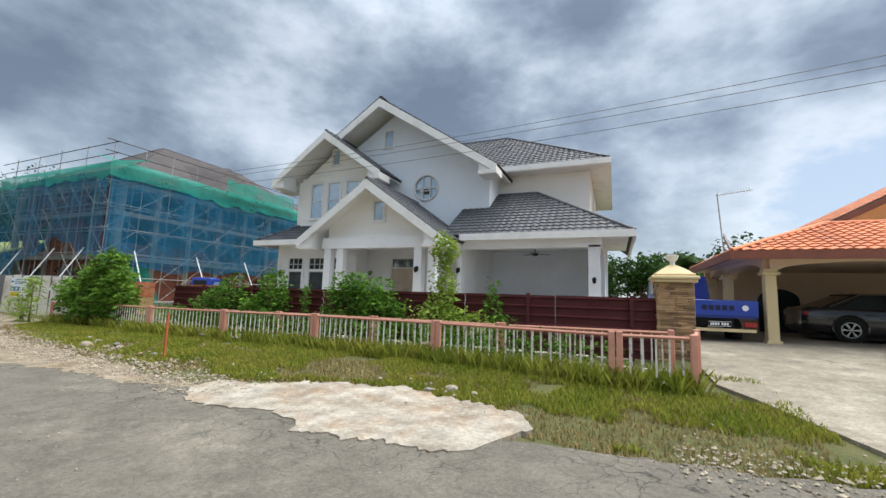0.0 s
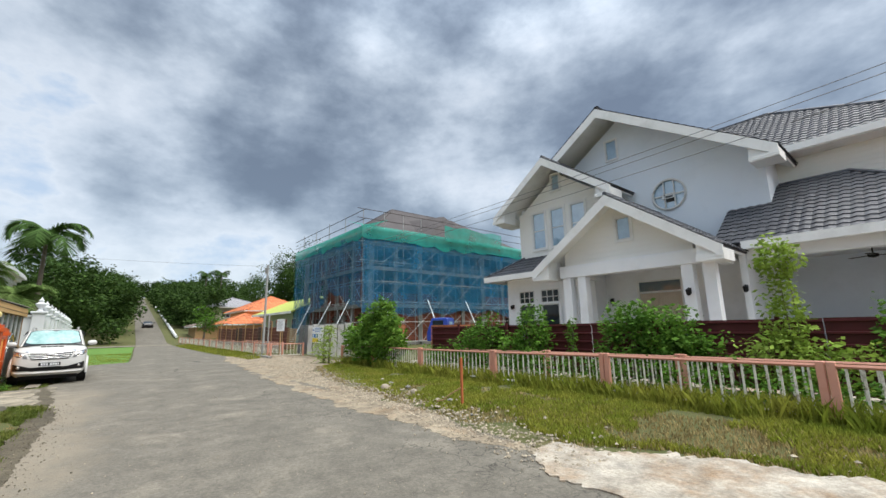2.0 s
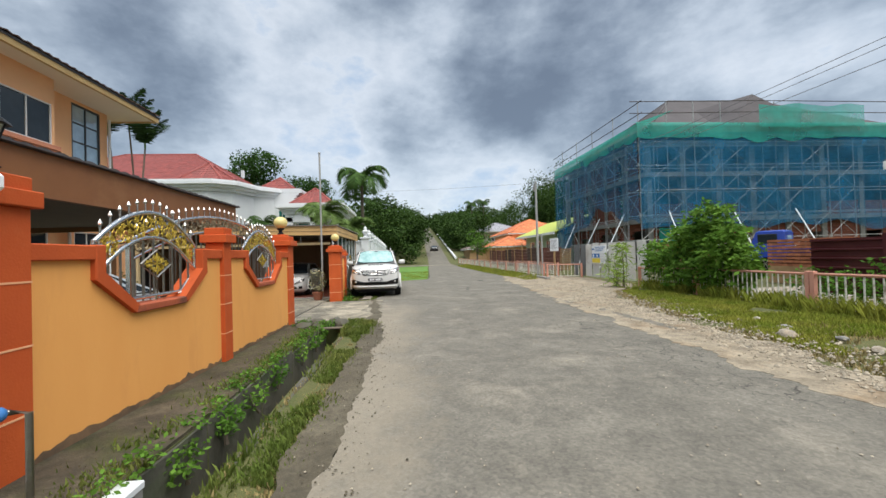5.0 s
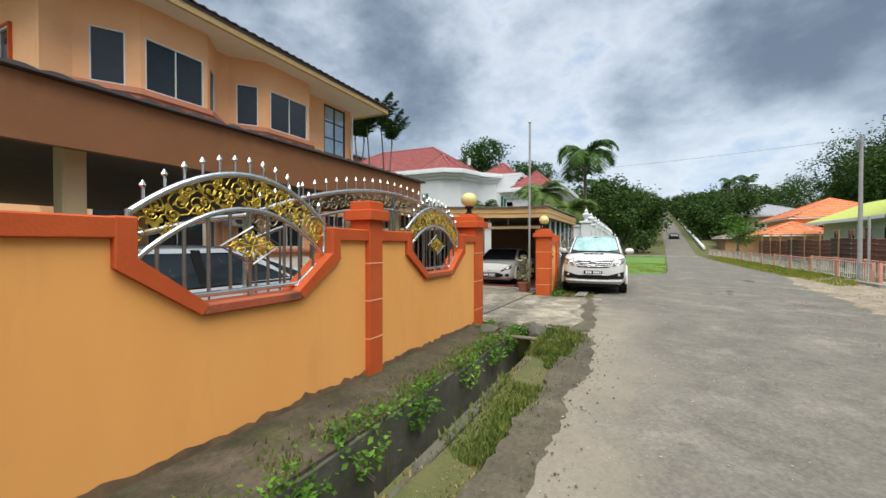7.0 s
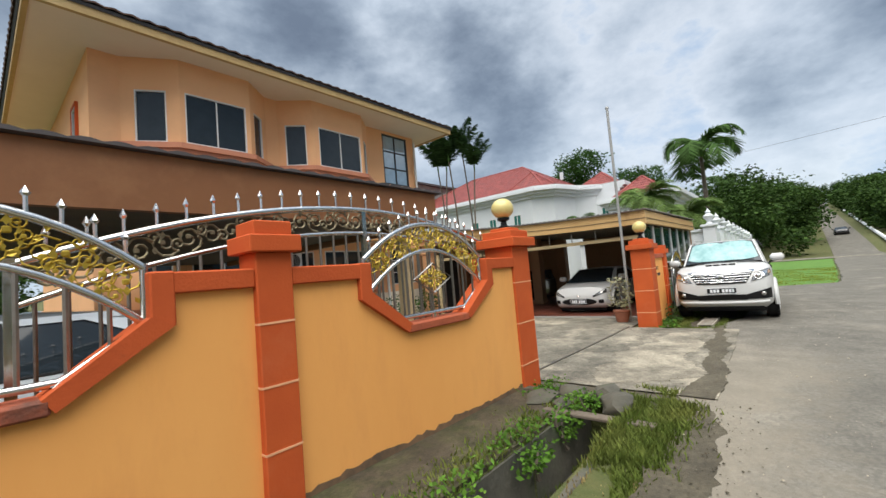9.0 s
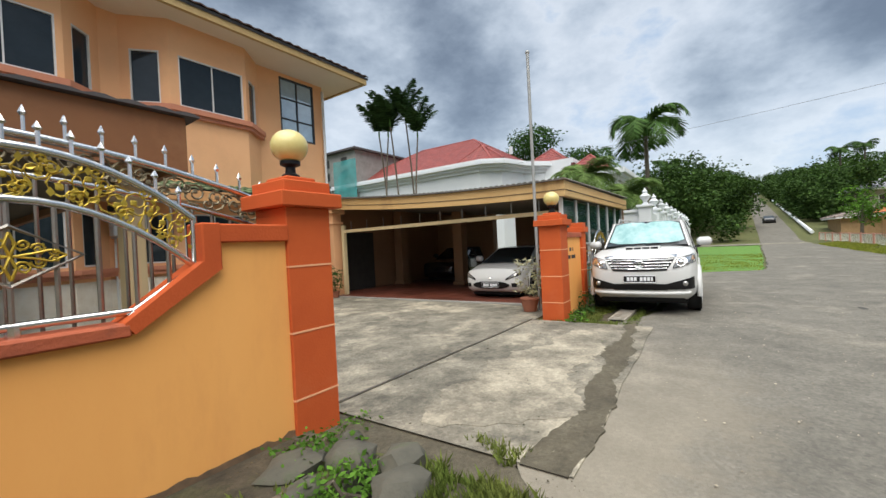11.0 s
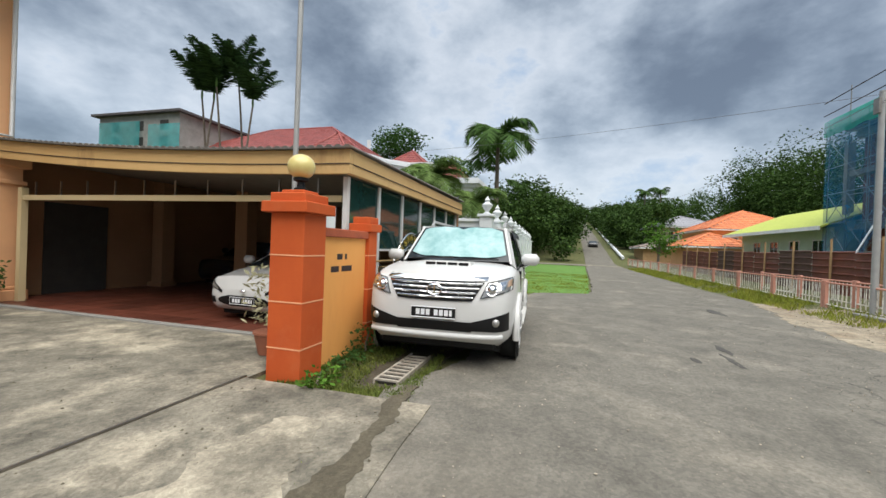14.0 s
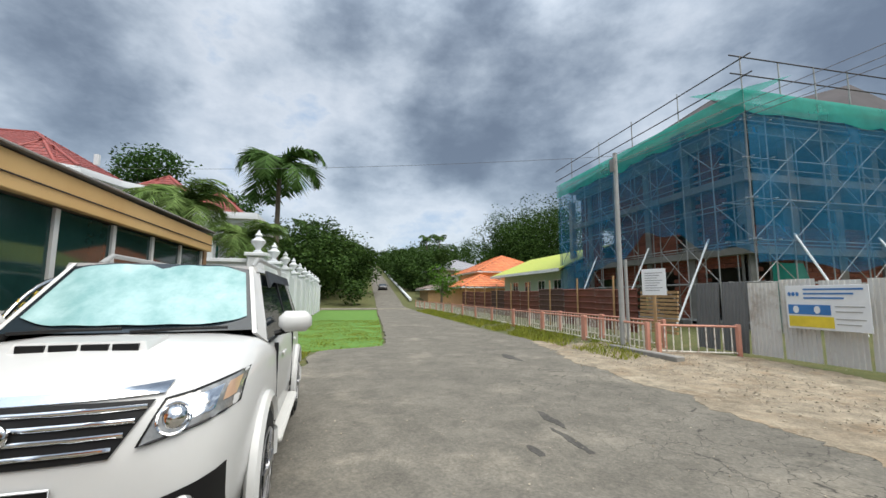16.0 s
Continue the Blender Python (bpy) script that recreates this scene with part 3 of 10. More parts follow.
# ---------------------------------------------------------------- ground
def lerp(x, xs, ys):
    return float(np.interp(x, xs, ys))


def g(x, y):
    """Height of the ground."""
    z = lerp(x, [-270, -75, -46, -30, -20, -14, -8, 0, 6, 40], [19.3, -0.15, -0.2, -0.22, -0.19, -0.12, -0.05, 0.03, 0.06, 0.06])
    right = lerp(y, [5.0, 7.2], [0.0, 0.12]) if x > -24 else lerp(y, [7.4, 8.2], [0, 0.15])
    if -31 < x < -19:
        right *= max(0.0, abs(x + 25) / 6 - 0.0) if abs(x + 25) < 6 else 1
    if x > 0.4 and y > 7.5:
        right += lerp(y, [7.5, 13, 40], [0, 0.33, 0.4]) * min(1, (x - 0.4) / 1.0)
    left = 0.0
    if y < -1.3 and x > -15.8:
        left = 0.06
    if x < -75:
        z += 0.03 * max(0.0, abs(y - 8) - 6) * min(1, (-75 - x) / 60)
    elif x < -40 and y > 45:
        z += 0.06 * (y - 45)
    return z + right + left


def spaced(breaks):
    out = []
    for (a, b, s) in breaks:
        n = max(1, round(abs(b - a) / s))
        out += [a + (b - a) * i / n for i in range(n)]
    return out + [breaks[-1][1]]


xs = spaced([(-1500, -400, 200), (-400, -280, 30), (-280, -80, 10), (-80, -40, 2), (-40, -15.7, 0.6), (-15.7, -15.68, 0.02), (-15.68, 9, 0.6), (9, 60, 5), (60, 1500, 240)])
ys = spaced([(-1500, -100, 200), (-100, -20, 10), (-20, -4, 1), (-4, -1.96, 0.5), (-1.96, -1.95, 0.01), (-1.95, -1.41, 0.54), (-1.41, -1.40, 0.01), (-1.40, 9.4, 0.4), (9.4, 20, 1), (20, 100, 8), (100, 1500, 200)])
gg = Geo()


def gz(x, y):
    if x > -15.69 and -1.955 < y < -1.405:
        return g(x, y) - 0.6
    near = -40 < x < 12 and -12 < y < 14
    return g(x, y) + (0.035 * noise.noise((x * 0.9, y * 0.9, 0)) if near else 0)


gg.v = [(x, y, gz(x, y)) for y in ys for x in xs]
W = len(xs)
gg.f = [(j * W + i, j * W + i + 1, (j + 1) * W + i + 1, (j + 1) * W + i) for j in range(len(ys) - 1) for i in range(W - 1)]
ground = new("ground", mesh_of("ground", gg, TURF, 40))
tagged(ground, "patchy green and straw-coloured turf with bare earth", "ground", kind="structure")


def sheet(name, edge_a, edge_b, x_list, lift, material, label, category, across=8, rag=0.12, seed=0.0, skirt=0.12):
    """A thin paved sheet between two ragged edges y = edge_a(x), edge_b(x)."""
    s = Geo()
    rows = []
    for x in x_list:
        a = edge_a(x) + rag * (noise.noise((x * 0.9, seed, 1.0)) + 0.5 * noise.noise((x * 3.1, seed, 2.0)) + 0.35 * noise.noise((x * 11.0, seed, 3.0)))
        b = edge_b(x) + rag * (noise.noise((x * 0.9, seed, 5.0)) + 0.5 * noise.noise((x * 3.1, seed, 6.0)) + 0.35 * noise.noise((x * 11.0, seed, 7.0)))
        row = [(x, a, g(x, a) - skirt)]
        for k in range(across + 1):
            y = a + (b - a) * k / across
            row.append((x, y, g(x, y) + lift))
        row.append((x, b, g(x, b) - skirt))
        rows.append(row)
    w = across + 3
    s.v = [p for r in rows for p in r]
    s.f = [(j * w + i, (j + 1) * w + i, (j + 1) * w + i + 1, j * w + i + 1) for j in range(len(rows) - 1) for i in range(w - 1)]
    ob = new(name, mesh_of(name, s, material, 50))
    return tagged(ob, label, category, kind="structure")


RX = [-270, -75, -60, -40, -31, -24, -20, -15, -11, -8.3, -6, -1, 2, 10, 60]
RR = [14.8, 7.5, 6.9, 6.6, 7.0, 6.4, 5.8, 5.3, 4.9, 4.8, 4.5, 4.2, 4.5, 4.6, 4.6]
LX = [-270, -72, -60, -46, -35.7, -33.6, -32.9, -28, -23, -21.5, -16.3, -15.8, -14, -9, 60]
LL = [10.6, 3.7, 2.9, 2.2, 1.6, 1.35, -0.7, -0.95, -1.0, -1.5, -1.2, -0.7, -0.55, -0.68, -0.68]
road_x = spaced([(60, 10, 3), (10, 2, 0.35), (2, -24, 0.08), (-24, -40, 0.35), (-40, -80, 2), (-80, -270, 10)])
sheet("road", lambda x: lerp(x, LX, LL), lambda x: lerp(x, RX, RR), road_x, 0.05, ASPHALT, "worn grey asphalt lane with cracks and pale sandy patches", "road", 12, 0.16)
sheet("road_shoulder", lambda x: lerp(x, RX, RR) - lerp(x, [-34, -30, -10, -7, -5], [0.2, 1.1, 0.8, 0.5, 0.1]), lambda x: lerp(x, [-34, -31, -28.5, -23, -20, -17, -13, -9, -7], [7.2, 8.6, 10.3, 10.2, 7.2, 6.15, 5.5, 5.0, 4.5]), spaced([(-5, -34, 0.07)]), 0.054, SAND,
      "sandy gravel shoulder and site entrance beside the lane", "ground", 12, 0.34, 3.0, 0.03)
sheet("driveway", lambda x: -11.6, lambda x: lerp(x, [-21.2, -16.25], [-0.95, -0.75]), spaced([(-16.22, -21.25, 0.4)]), 0.062, DRIVE, "mottled grey concrete driveway", "driveway", 24, 0.03, 4.0)
sheet("neighbour_driveway", lambda x: lerp(x, [1.5, 2.4, 2.9, 20], [7.9, 5.6, 4.4, 4.4]), lambda x: 24, spaced([(1.5, 22, 0.3)]), 0.05, FORECOURT, "pale cast concrete forecourt", "driveway", 20, 0.12, 5.0)
sheet("side_street", lambda x: -40, lambda x: 7.2, spaced([(-66, -71, 1)]), 0.06, DRIVE, "pale side street joining the lane", "road", 30, 0.05, 6.0)
sheet("lawn", lambda x: lerp(x, [-65, -34], [-2.6, -2.6]), lambda x: lerp(x, LX, LL) - 0.1, spaced([(-32.9, -36, 0.1), (-36, -65, 0.8)]), 0.03, LAWN, "bright mown lawn beside the lane", "lawn", 8, 0.15, 7.0, 0.06)
sheet("muddy_edge", lambda x: lerp(x, [-16.4, -15.6, -14, 2], [-1.25, -1.2, -0.98, -0.95]), lambda x: lerp(x, LX, LL) + lerp(x, [-16.35, -15.9], [-0.2, 0.1]), spaced([(2, -16.35, 0.08)]), 0.046, MUD, "dark mud washed along the lane's edge", "ground", 4, 0.14, 11.0, 0.03)
sheet("worn_slab", lambda x: lerp(x, [-20.6, -19.6, -17, -16.4], [-1.9, -2.3, -2.35, -2.1]), lambda x: lerp(x, [-20.6, -19, -17.4, -16.9, -16.4], [-1.6, -1.35, -1.2, -1.3, -1.9]), spaced([(-16.4, -20.6, 0.06)]), 0.067, DRIVE_F, "pale sand worn into the front slab of the driveway", "ground", 10, 0.34, 3.0)
sheet("muddy_corner", lambda x: -2.9, lambda x: lerp(x, [-16.6, -15.6], [-1.15, -1.1]), spaced([(-15.6, -16.6, 0.08)]), 0.042, MUD, "dark mud round the foot of the gate pillar", "ground", 8, 0.05, 13.0, 0.03)
sheet("muddy_joint", lambda x: lerp(x, [-21.6, -18, -16.2], [-1.40, -1.12, -1.10]), lambda x: lerp(x, [-21.6, -19, -17.4, -16.8, -16.2], [-1.24, -0.94, -0.80, -0.74, -0.85]), spaced([(-16.2, -21.7, 0.06)]), 0.066, MUD, "dark mud and moss in the joint before the driveway", "ground", 4, 0.13, 12.0, 0.02)
sheet("earth_ledge", lambda x: -2.8, lambda x: -1.97, spaced([(2, -15.7, 0.5)]), 0.035, SOIL, "damp dark earth ledge along the wall", "ground", 4, 0.02, 8.0, 0.02)
# mostly unseen pale sheet, added to bounce light onto the white house front
sheet("yard", lambda x: 10.62, lambda x: 22.0, spaced([(0.3, -19.5, 1.0)]), 0.03, PALE_SLAB, "pale sheet added behind the sheet fence to bounce light", "ground", 10, 0.0, 14.0, 0.03)
# mossy earth by the grating; its dark colour also paints the car's shade
sheet("earth_strip", lambda x: -2.75, lambda x: lerp(x, [-27.5, -25, -22.2, -21.3], [-1.6, -1.28, -1.22, -1.34]), spaced([(-21.5, -27.5, 0.08)]), 0.03, SOIL, "mossy earth strip by the grating, its dark soil also standing in for shade under the car", "ground", 8, 0.1, 15.0, 0.03)
sheet("road_patch", lambda x: lerp(x, [-5.9, -5.3, -4, -2.6, -1.3, -0.85], [4.3, 3.9, 3.75, 3.55, 3.8, 4.6]), lambda x: lerp(x, [-5.9, -5, -4, -3, -1.5, -0.85], [4.7, 5.2, 5.55, 5.6, 5.3, 4.9]), spaced([(-0.85, -5.9, 0.05)]), 0.066, PALE_SLAB,
      "broken pale concrete patch at the lane's edge", "pavement", 12, 0.4, 9.0, 0.03)
sheet("garage_apron", lambda x: -11.6, lambda x: lerp(x, [-22.95, -21.9], [-3.12, -3.06]), spaced([(-21.2, -22.95, 0.25)]), 0.06, DRIVE, "mottled grey concrete apron before the garage", "driveway", 24, 0.0, 4.0)
TAR = ground_mat("tar_stain", (0.05, 0.047, 0.042), (0.085, 0.08, 0.07), pale=(0.11, 0.10, 0.085), pale_spot=0.5)


def stain_patch(x0, x1, y, wid, seed, label):
    """A thin ragged patch of old tar lying on the lane."""
    sheet("tar_patch", lambda x: y - wid * math.sin(math.pi * (x - x0) / (x1 - x0)) ** 0.6, lambda x: y + wid * math.sin(math.pi * (x - x0) / (x1 - x0)) ** 0.6 + 0.01,
          spaced([(x1 - 0.01, x0 + 0.01, 0.02)]), 0.054, TAR, label, "road", 3, wid * 1.6, seed, 0.0)


for k, (x0, x1, y, wid) in enumerate(((-24.5, -24.15, 2.15, 0.05), (-25.0, -24.1, 2.7, 0.045), (-25.7, -24.9, 2.85, 0.06), (-31.2, -29.9, 4.5, 0.11))):
    stain_patch(x0, x1, y, wid, 20.0 + k, "dark tar stain worn into the lane")
# the open drain beside the lane
dr = thing("drain", (-6, -1.7, -0.6), "narrow open concrete drain with mossy sides", "drain", kind="structure")
for y0, y1 in ((-2.05, -1.95), (-1.41, -1.31)):
    for k in range(14):
        x0 = 4 - k * 1.41
        dg = Geo().box(x0, y0, g(x0, -1.7) - 0.75, x0 - 1.40, y1, g(x0, -1.2) + 0.045 + 0.015 * (k % 3), 0.015)
        part("drain_wall", dg, DITCH, dr)
part("drain_bed", Geo().box(4, -1.95, -0.9, -15.7, -1.41, -0.66), DITCH, dr)


# ---------------------------------------------------------------- builders for houses
def tile_mesh(name, w, l, material, curve=0.035):
    t = Geo()
    n = 4
    prof = [(-w / 2 + w * i / n, curve * (0.5 - 0.5 * math.cos(2 * math.pi * i / n))) for i in range(n + 1)]
    for u, h in prof:
        t.v += [(u, 0, h + 0.035), (u, l, h + 0.0), (u, 0, h - 0.0)]
    for i in range(n):
        a, b = 3 * i, 3 * i + 3
        t.f += [(a, b, b + 1, a + 1), (a + 2, b + 2, b, a)]
    return t, mesh_of(name, t, material, 50)


TILES = {}


def slope(parent, pts, quota, piece_mat, rest_mat, tw=0.30, tl=0.34, deck=ROOF_UNDER, soffit=None, key="grey", th=0.07, deckname="roof_deck"):
    """One roof slope: deck, soffit board and courses of tiles; the first `quota` tiles from the eave are pieces of their own."""
    p = [Vector(q) for q in pts]
    n = (p[1] - p[0]).cross(p[2] - p[0]).normalized()
    if n.z < 0:
        p.reverse()
        n = -n
    u = Vector((0, 0, 1)).cross(n).normalized()
    v = n.cross(u)
    o = p[0]
    d = part(deckname, Geo().prism([q - n * th for q in p], n * th), deck, parent)
    if soffit:
        part("soffit", Geo().prism([q - n * (th + 0.08) for q in p], n * 0.076), soffit, parent)
    q2 = [((q - o).dot(u), (q - o).dot(v)) for q in p]

    def inside(a, b):
        c = False
        for i in range(len(q2)):
            (x0, y0), (x1, y1) = q2[i - 1], q2[i]
            if (y0 > b) != (y1 > b) and a < (x1 - x0) * (b - y0) / (y1 - y0) + x0:
                c = not c
        return c

    if key not in TILES:
        TILES[key] = (tile_mesh("roof_tile", tw, tl * 1.12, piece_mat))
    tg, tm = TILES[key]
    us, vs = [a for a, b in q2], [b for a, b in q2]
    rest = Geo()
    row, made = 0, 0
    base = root(parent).location
    vv = min(vs)
    while vv < max(vs) - 0.1:
        k = 0
        uu = min(us) + tw / 2
        while uu < max(us):
            if inside(uu, vv + tl * 0.5):
                pos = o + u * uu + v * (vv - 0.02) + n * 0.012
                m = Matrix.Translation(pos) @ Matrix((u, v, n)).transposed().to_4x4()
                if made < quota:
                    made += 1
                    ob = new("roof_tile", tm)
                    ob.parent = parent
                    ob.matrix_basis = Matrix.Translation(-base) @ m
                else:
                    rest.add([m @ Vector(q) for q in tg.v], tg.f)
            uu += tw
        vv += tl
        row += 1
    if rest.v:
        part("roof_tiles", rest, rest_mat, parent, kind="stuff", smooth=50)
    return made


def caps(parent, lines, material, r=0.09):
    for a, b in lines:
        a, b = Vector(a), Vector(b)
        part("ridge_cap", Geo().tube([a + Vector((0, 0, 0.03)), b + Vector((0, 0, 0.03))], r, 8), material, parent, smooth=50)


def rows_wall(parent, name, fa, fb, z0, z1, h, y0, y1, holes, material, lap=0.0, joined=False, axis="x"):
    """Horizontal boards between x = fa(z) and x = fb(z), broken at the holes (xa, xb, za, zb); y0 is the outer face."""
    zs = []
    z = z0
    while z < z1 - 1e-4:
        zs.append((z, min(z + h, z1)))
        z += h
    if joined:
        cuts = sorted({z0, z1, *[q for hh in holes for q in hh[2:] if z0 < q < z1]} | {a for a, b in zs})
        zs = list(zip(cuts[:-1], cuts[1:]))
    whole = Geo()
    for a, b in zs:
        segs = [(None, None)]
        cut = sorted([(hh[0], hh[1]) for hh in holes if hh[2] < (a + b) / 2 < hh[3]])
        edges = [None] + [q for c in cut for q in c] + [None]
        for i in range(0, len(edges), 2):
            l, r = edges[i], edges[i + 1]
            la, lb = (fa(a), fa(b)) if l is None else (l, l)
            ra, rb = (fb(a), fb(b)) if r is None else (r, r)
            if ra - la < 0.02 and rb - lb < 0.02:
                continue
            rb, ra = max(rb, lb + 0.001), max(ra, la + 0.001)
            s = -1 if y0 < y1 else 1
            q = [(la, y0 + s * lap, a), (ra, y0 + s * lap, a), (rb, y0, b), (lb, y0, b)]
            w = [(la, y1, a), (ra, y1, a), (rb, y1, b), (lb, y1, b)]
            if axis == "y":
                q, w = [(c[1], c[0], c[2]) for c in q], [(c[1], c[0], c[2]) for c in w]
            gq = Geo().add(q + w, [(0, 1, 2, 3), (7, 6, 5, 4), (0, 4, 5, 1), (3, 2, 6, 7), (0, 3, 7, 4), (1, 5, 6, 2)])
            if joined:
                whole.add(gq.v, gq.f)
            else:
                part(name, gq, material, parent)
    if joined:
        part(name, whole.weld(), material, parent)


def window(parent, m, w, h, cols=1, rows=1, frame_mat=ALU, pane=GLASS, fw=0.05, surround=None, sw=0.12, tilt=0.0):
    """A window in local x (along the wall), -y (outwards), z; m places its lower left corner."""
    def put(name, gq, material, par, label=""):
        return part(name, gq.move(m), material, par, label)
    gf = Geo()
    gf.box(0, -0.03, 0, fw, 0.06, h).box(w - fw, -0.03, 0, w, 0.06, h).box(fw, -0.03, 0, w - fw, 0.06, fw).box(fw, -0.03, h - fw, w - fw, 0.06, h)
    win = put("window", gf, frame_mat, parent)
    for i in range(1, cols):
        put("mullion", Geo().box(w * i / cols - fw * 0.4, -0.02, fw, w * i / cols + fw * 0.4, 0.05, h - fw), frame_mat, win)
    for j in range(1, rows):
        put("transom", Geo().box(fw, -0.018, h * j / rows - fw * 0.35, w - fw, 0.048, h * j / rows + fw * 0.35), frame_mat, win)
    for i in range(cols):
        for j in range(rows):
            put("pane", Geo().box(w * i / cols + 0.01, 0.015, h * j / rows + 0.01, w * (i + 1) / cols - 0.01, 0.028, h * (j + 1) / rows - 0.01), pane, win)
    if surround:
        put("window_surround", Geo().box(-sw, -0.05, -sw, 0, 0.04, h + sw).box(w, -0.05, -sw, w + sw, 0.04, h + sw).box(0, -0.05, h, w, 0.04, h + sw).box(-0.05, -0.08, -sw, w + 0.05, 0.04, 0), surround, win)
    return win


def at_front(x, y, z):
    """Local frame of a wall that looks to -y (towards the lane from the north)."""
    return Matrix.Translation((x, y, z))


def at_wall(x, y, z, turn):
    return Matrix.Translation((x, y, z)) @ Matrix.Rotation(radians(turn), 4, "Z")


# ---------------------------------------------------------------- the white house
wh = thing("house", (-9, 20, 0.1), "two-storey white gabled house with dark grey tiled roofs", "house")
rows_wall(wh, "wall_board", lambda z: -17.15, lambda z: -11.6, 4.9, 7.9, 0.2, 18.2, 18.36, [(-16.2, -15.35, 5.7, 7.75), (-15.0, -14.15, 5.7, 7.75), (-13.75, -12.95, 5.7, 7.75)], CREAM_W, 0.018)
rows_wall(wh, "wall_board", lambda z: -17.15 + max(0, (z - 7.5) / 0.71 - 0.35), lambda z: -11.7 - max(0, (z - 7.5) / 0.71 - 0.35), 7.9, 9.95, 0.2, 18.2, 18.36, [(-14.8, -14.3, 8.75, 9.65)], CREAM_W, 0.018)
for x in (-16.2, -15.0, -13.75):
    window(wh, at_front(x, 18.2, 5.7), 0.83, 2.05, 1, 2, ALU, GLASS_SKY, 0.05, FASCIA_W, 0.1)
window(wh, at_front(-14.8, 18.2, 8.75), 0.5, 0.9, 1, 1, ALU, GLASS_SKY, 0.05, FASCIA_W, 0.08)
# main gable of smooth render, with a small window and the round one
hole = [(-12.1, -11.5, 9.85, 10.9), (-10.05, -8.6, 6.62, 8.02)]
rows_wall(wh, "gable_wall", lambda z: -16.9 + max(0, (z - 8.2) / 0.66), lambda z: -5.77 - max(0, (z - 8.2) / 0.66), 4.6, 11.85, 0.5, 19.3, 19.5, hole, WHITE_B, joined=True)
window(wh, at_front(-12.1, 19.3, 9.85), 0.6, 1.05, 1, 1, ALU, GLASS_SKY, 0.05, WHITE, 0.06)
rw = thing("round_window", (-9.33, 19.3, 7.32), "round white window with one sash pushed open", "window")
ring, disc = Geo(), Geo()
pts = [(-9.33 + 0.70 * math.cos(a), 19.27, 7.32 + 0.70 * math.sin(a)) for a in [2 * math.pi * i / 40 for i in range(40)]]
ring.tube(pts, 0.055, 6, True)
# plate that closes the square hole round the circle
for i in range(40):
    a0, a1 = 2 * math.pi * i / 40, 2 * math.pi * (i + 1) / 40
    def edge(t):
        c, s = math.cos(t), math.sin(t)
        k = 0.73 / max(abs(c), abs(s))
        return (-9.33 + k * c, 19.302, 7.32 + k * s)
    def cir(t):
        return (-9.33 + 0.69 * math.cos(t), 19.302, 7.32 + 0.69 * math.sin(t))
    disc.add([cir(a0), cir(a1), edge(a1), edge(a0)], [(0, 1, 2, 3)])
part("round_frame", ring, ALU, rw, smooth=50)
part("round_infill", disc, WHITE_B, rw)
part("crossbar", Geo().box(-10.0, 19.26, 7.27, -8.66, 19.32, 7.33).box(-9.55, 19.26, 6.66, -9.50, 19.32, 7.98).box(-9.12, 19.26, 6.66, -9.07, 19.32, 7.98), ALU, rw)
part("pane", Geo().prism([(-9.33 + 0.68 * math.cos(a), 19.34, 7.32 + 0.68 * math.sin(a)) for a in [2 * math.pi * i / 32 for i in range(32)]], (0, 0.015, 0)), GLASS_SKY, rw)
part("opening_dark", Geo().box(-9.49, 19.328, 6.98, -9.13, 19.336, 7.26), DARK, rw, "dark gap behind the open sash")
sash = Geo().box(-9.6, 0, -0.02, -9.08, 0.03, 0.02).box(-9.6, 0, 0.3, -9.08, 0.03, 0.34).box(-9.6, 0, 0, -9.55, 0.03, 0.32).box(-9.13, 0, 0, -9.08, 0.03, 0.32)
part("open_sash", sash.move(Matrix.Translation((0, 19.24, 7.28)) @ Matrix.Rotation(radians(-38), 4, "X") @ Matrix.Translation((0, 0, -0.2))), ALU, rw)
# right wing
rows_wall(wh, "wall_board", lambda z: -5.77, lambda z: -1.1, 5.6, 8.45, 0.2, 21.4, 21.55, [], CREAM_W, 0.018)
rows_wall(wh, "wall_board", lambda z: 21.42, lambda z: 30.0, 5.0, 8.45, 0.2, -1.1, -1.3, [(23.6, 25.2, 5.9, 7.5)], CREAM_W, 0.018, axis="y")
window(wh, at_wall(-1.1, 23.6, 5.9, 90), 1.6, 1.6, 2, 1, ALU, GLASS_SKY, 0.05, FASCIA_W, 0.1)
part("return_wall", Geo().box(-5.97, 19.5, 4.6, -5.77, 21.4, 8.4), WHITE_B, wh)
part("side_wall", Geo().box(-17.1, 18.37, 4.6, -16.9, 30, 8.2).box(-16.95, 19.6, 0, -16.85, 30, 5), WHITE, wh)
part("back_wall", Geo().box(-16.9, 29.8, 0, -1.3, 30, 8.4), WHITE, wh)
# ground floor
hl = [(-16.95, -15.95, 1.5, 3.38), (-15.5, -14.4, 1.5, 3.38), (-13.85, -13.4, 1.5, 3.38)]
rows_wall(wh, "front_wall", lambda z: -17.8, lambda z: -12.4, 0, 4.1, 0.6, 17.6, 17.8, hl, WHITE, joined=True)
for x0, x1, _, _ in hl:
    w = x1 - x0
    c = 3 if w > 0.7 else 1
    low = window(wh, at_front(x0, 17.6, 1.5), w, 1.15, 1, 1, ALU, GLASS, 0.06, WHITE, 0.1)
    window(wh, at_front(x0, 17.6, 2.65), w, 0.73, c, 2, ALU, GLASS, 0.045)
rows_wall(wh, "porch_back_wall", lambda z: -12.4, lambda z: -6.3, 0, 4.1, 0.6, 18.6, 18.8, [(-10.95, -9.0, 0.3, 3.45)], WHITE, joined=True)
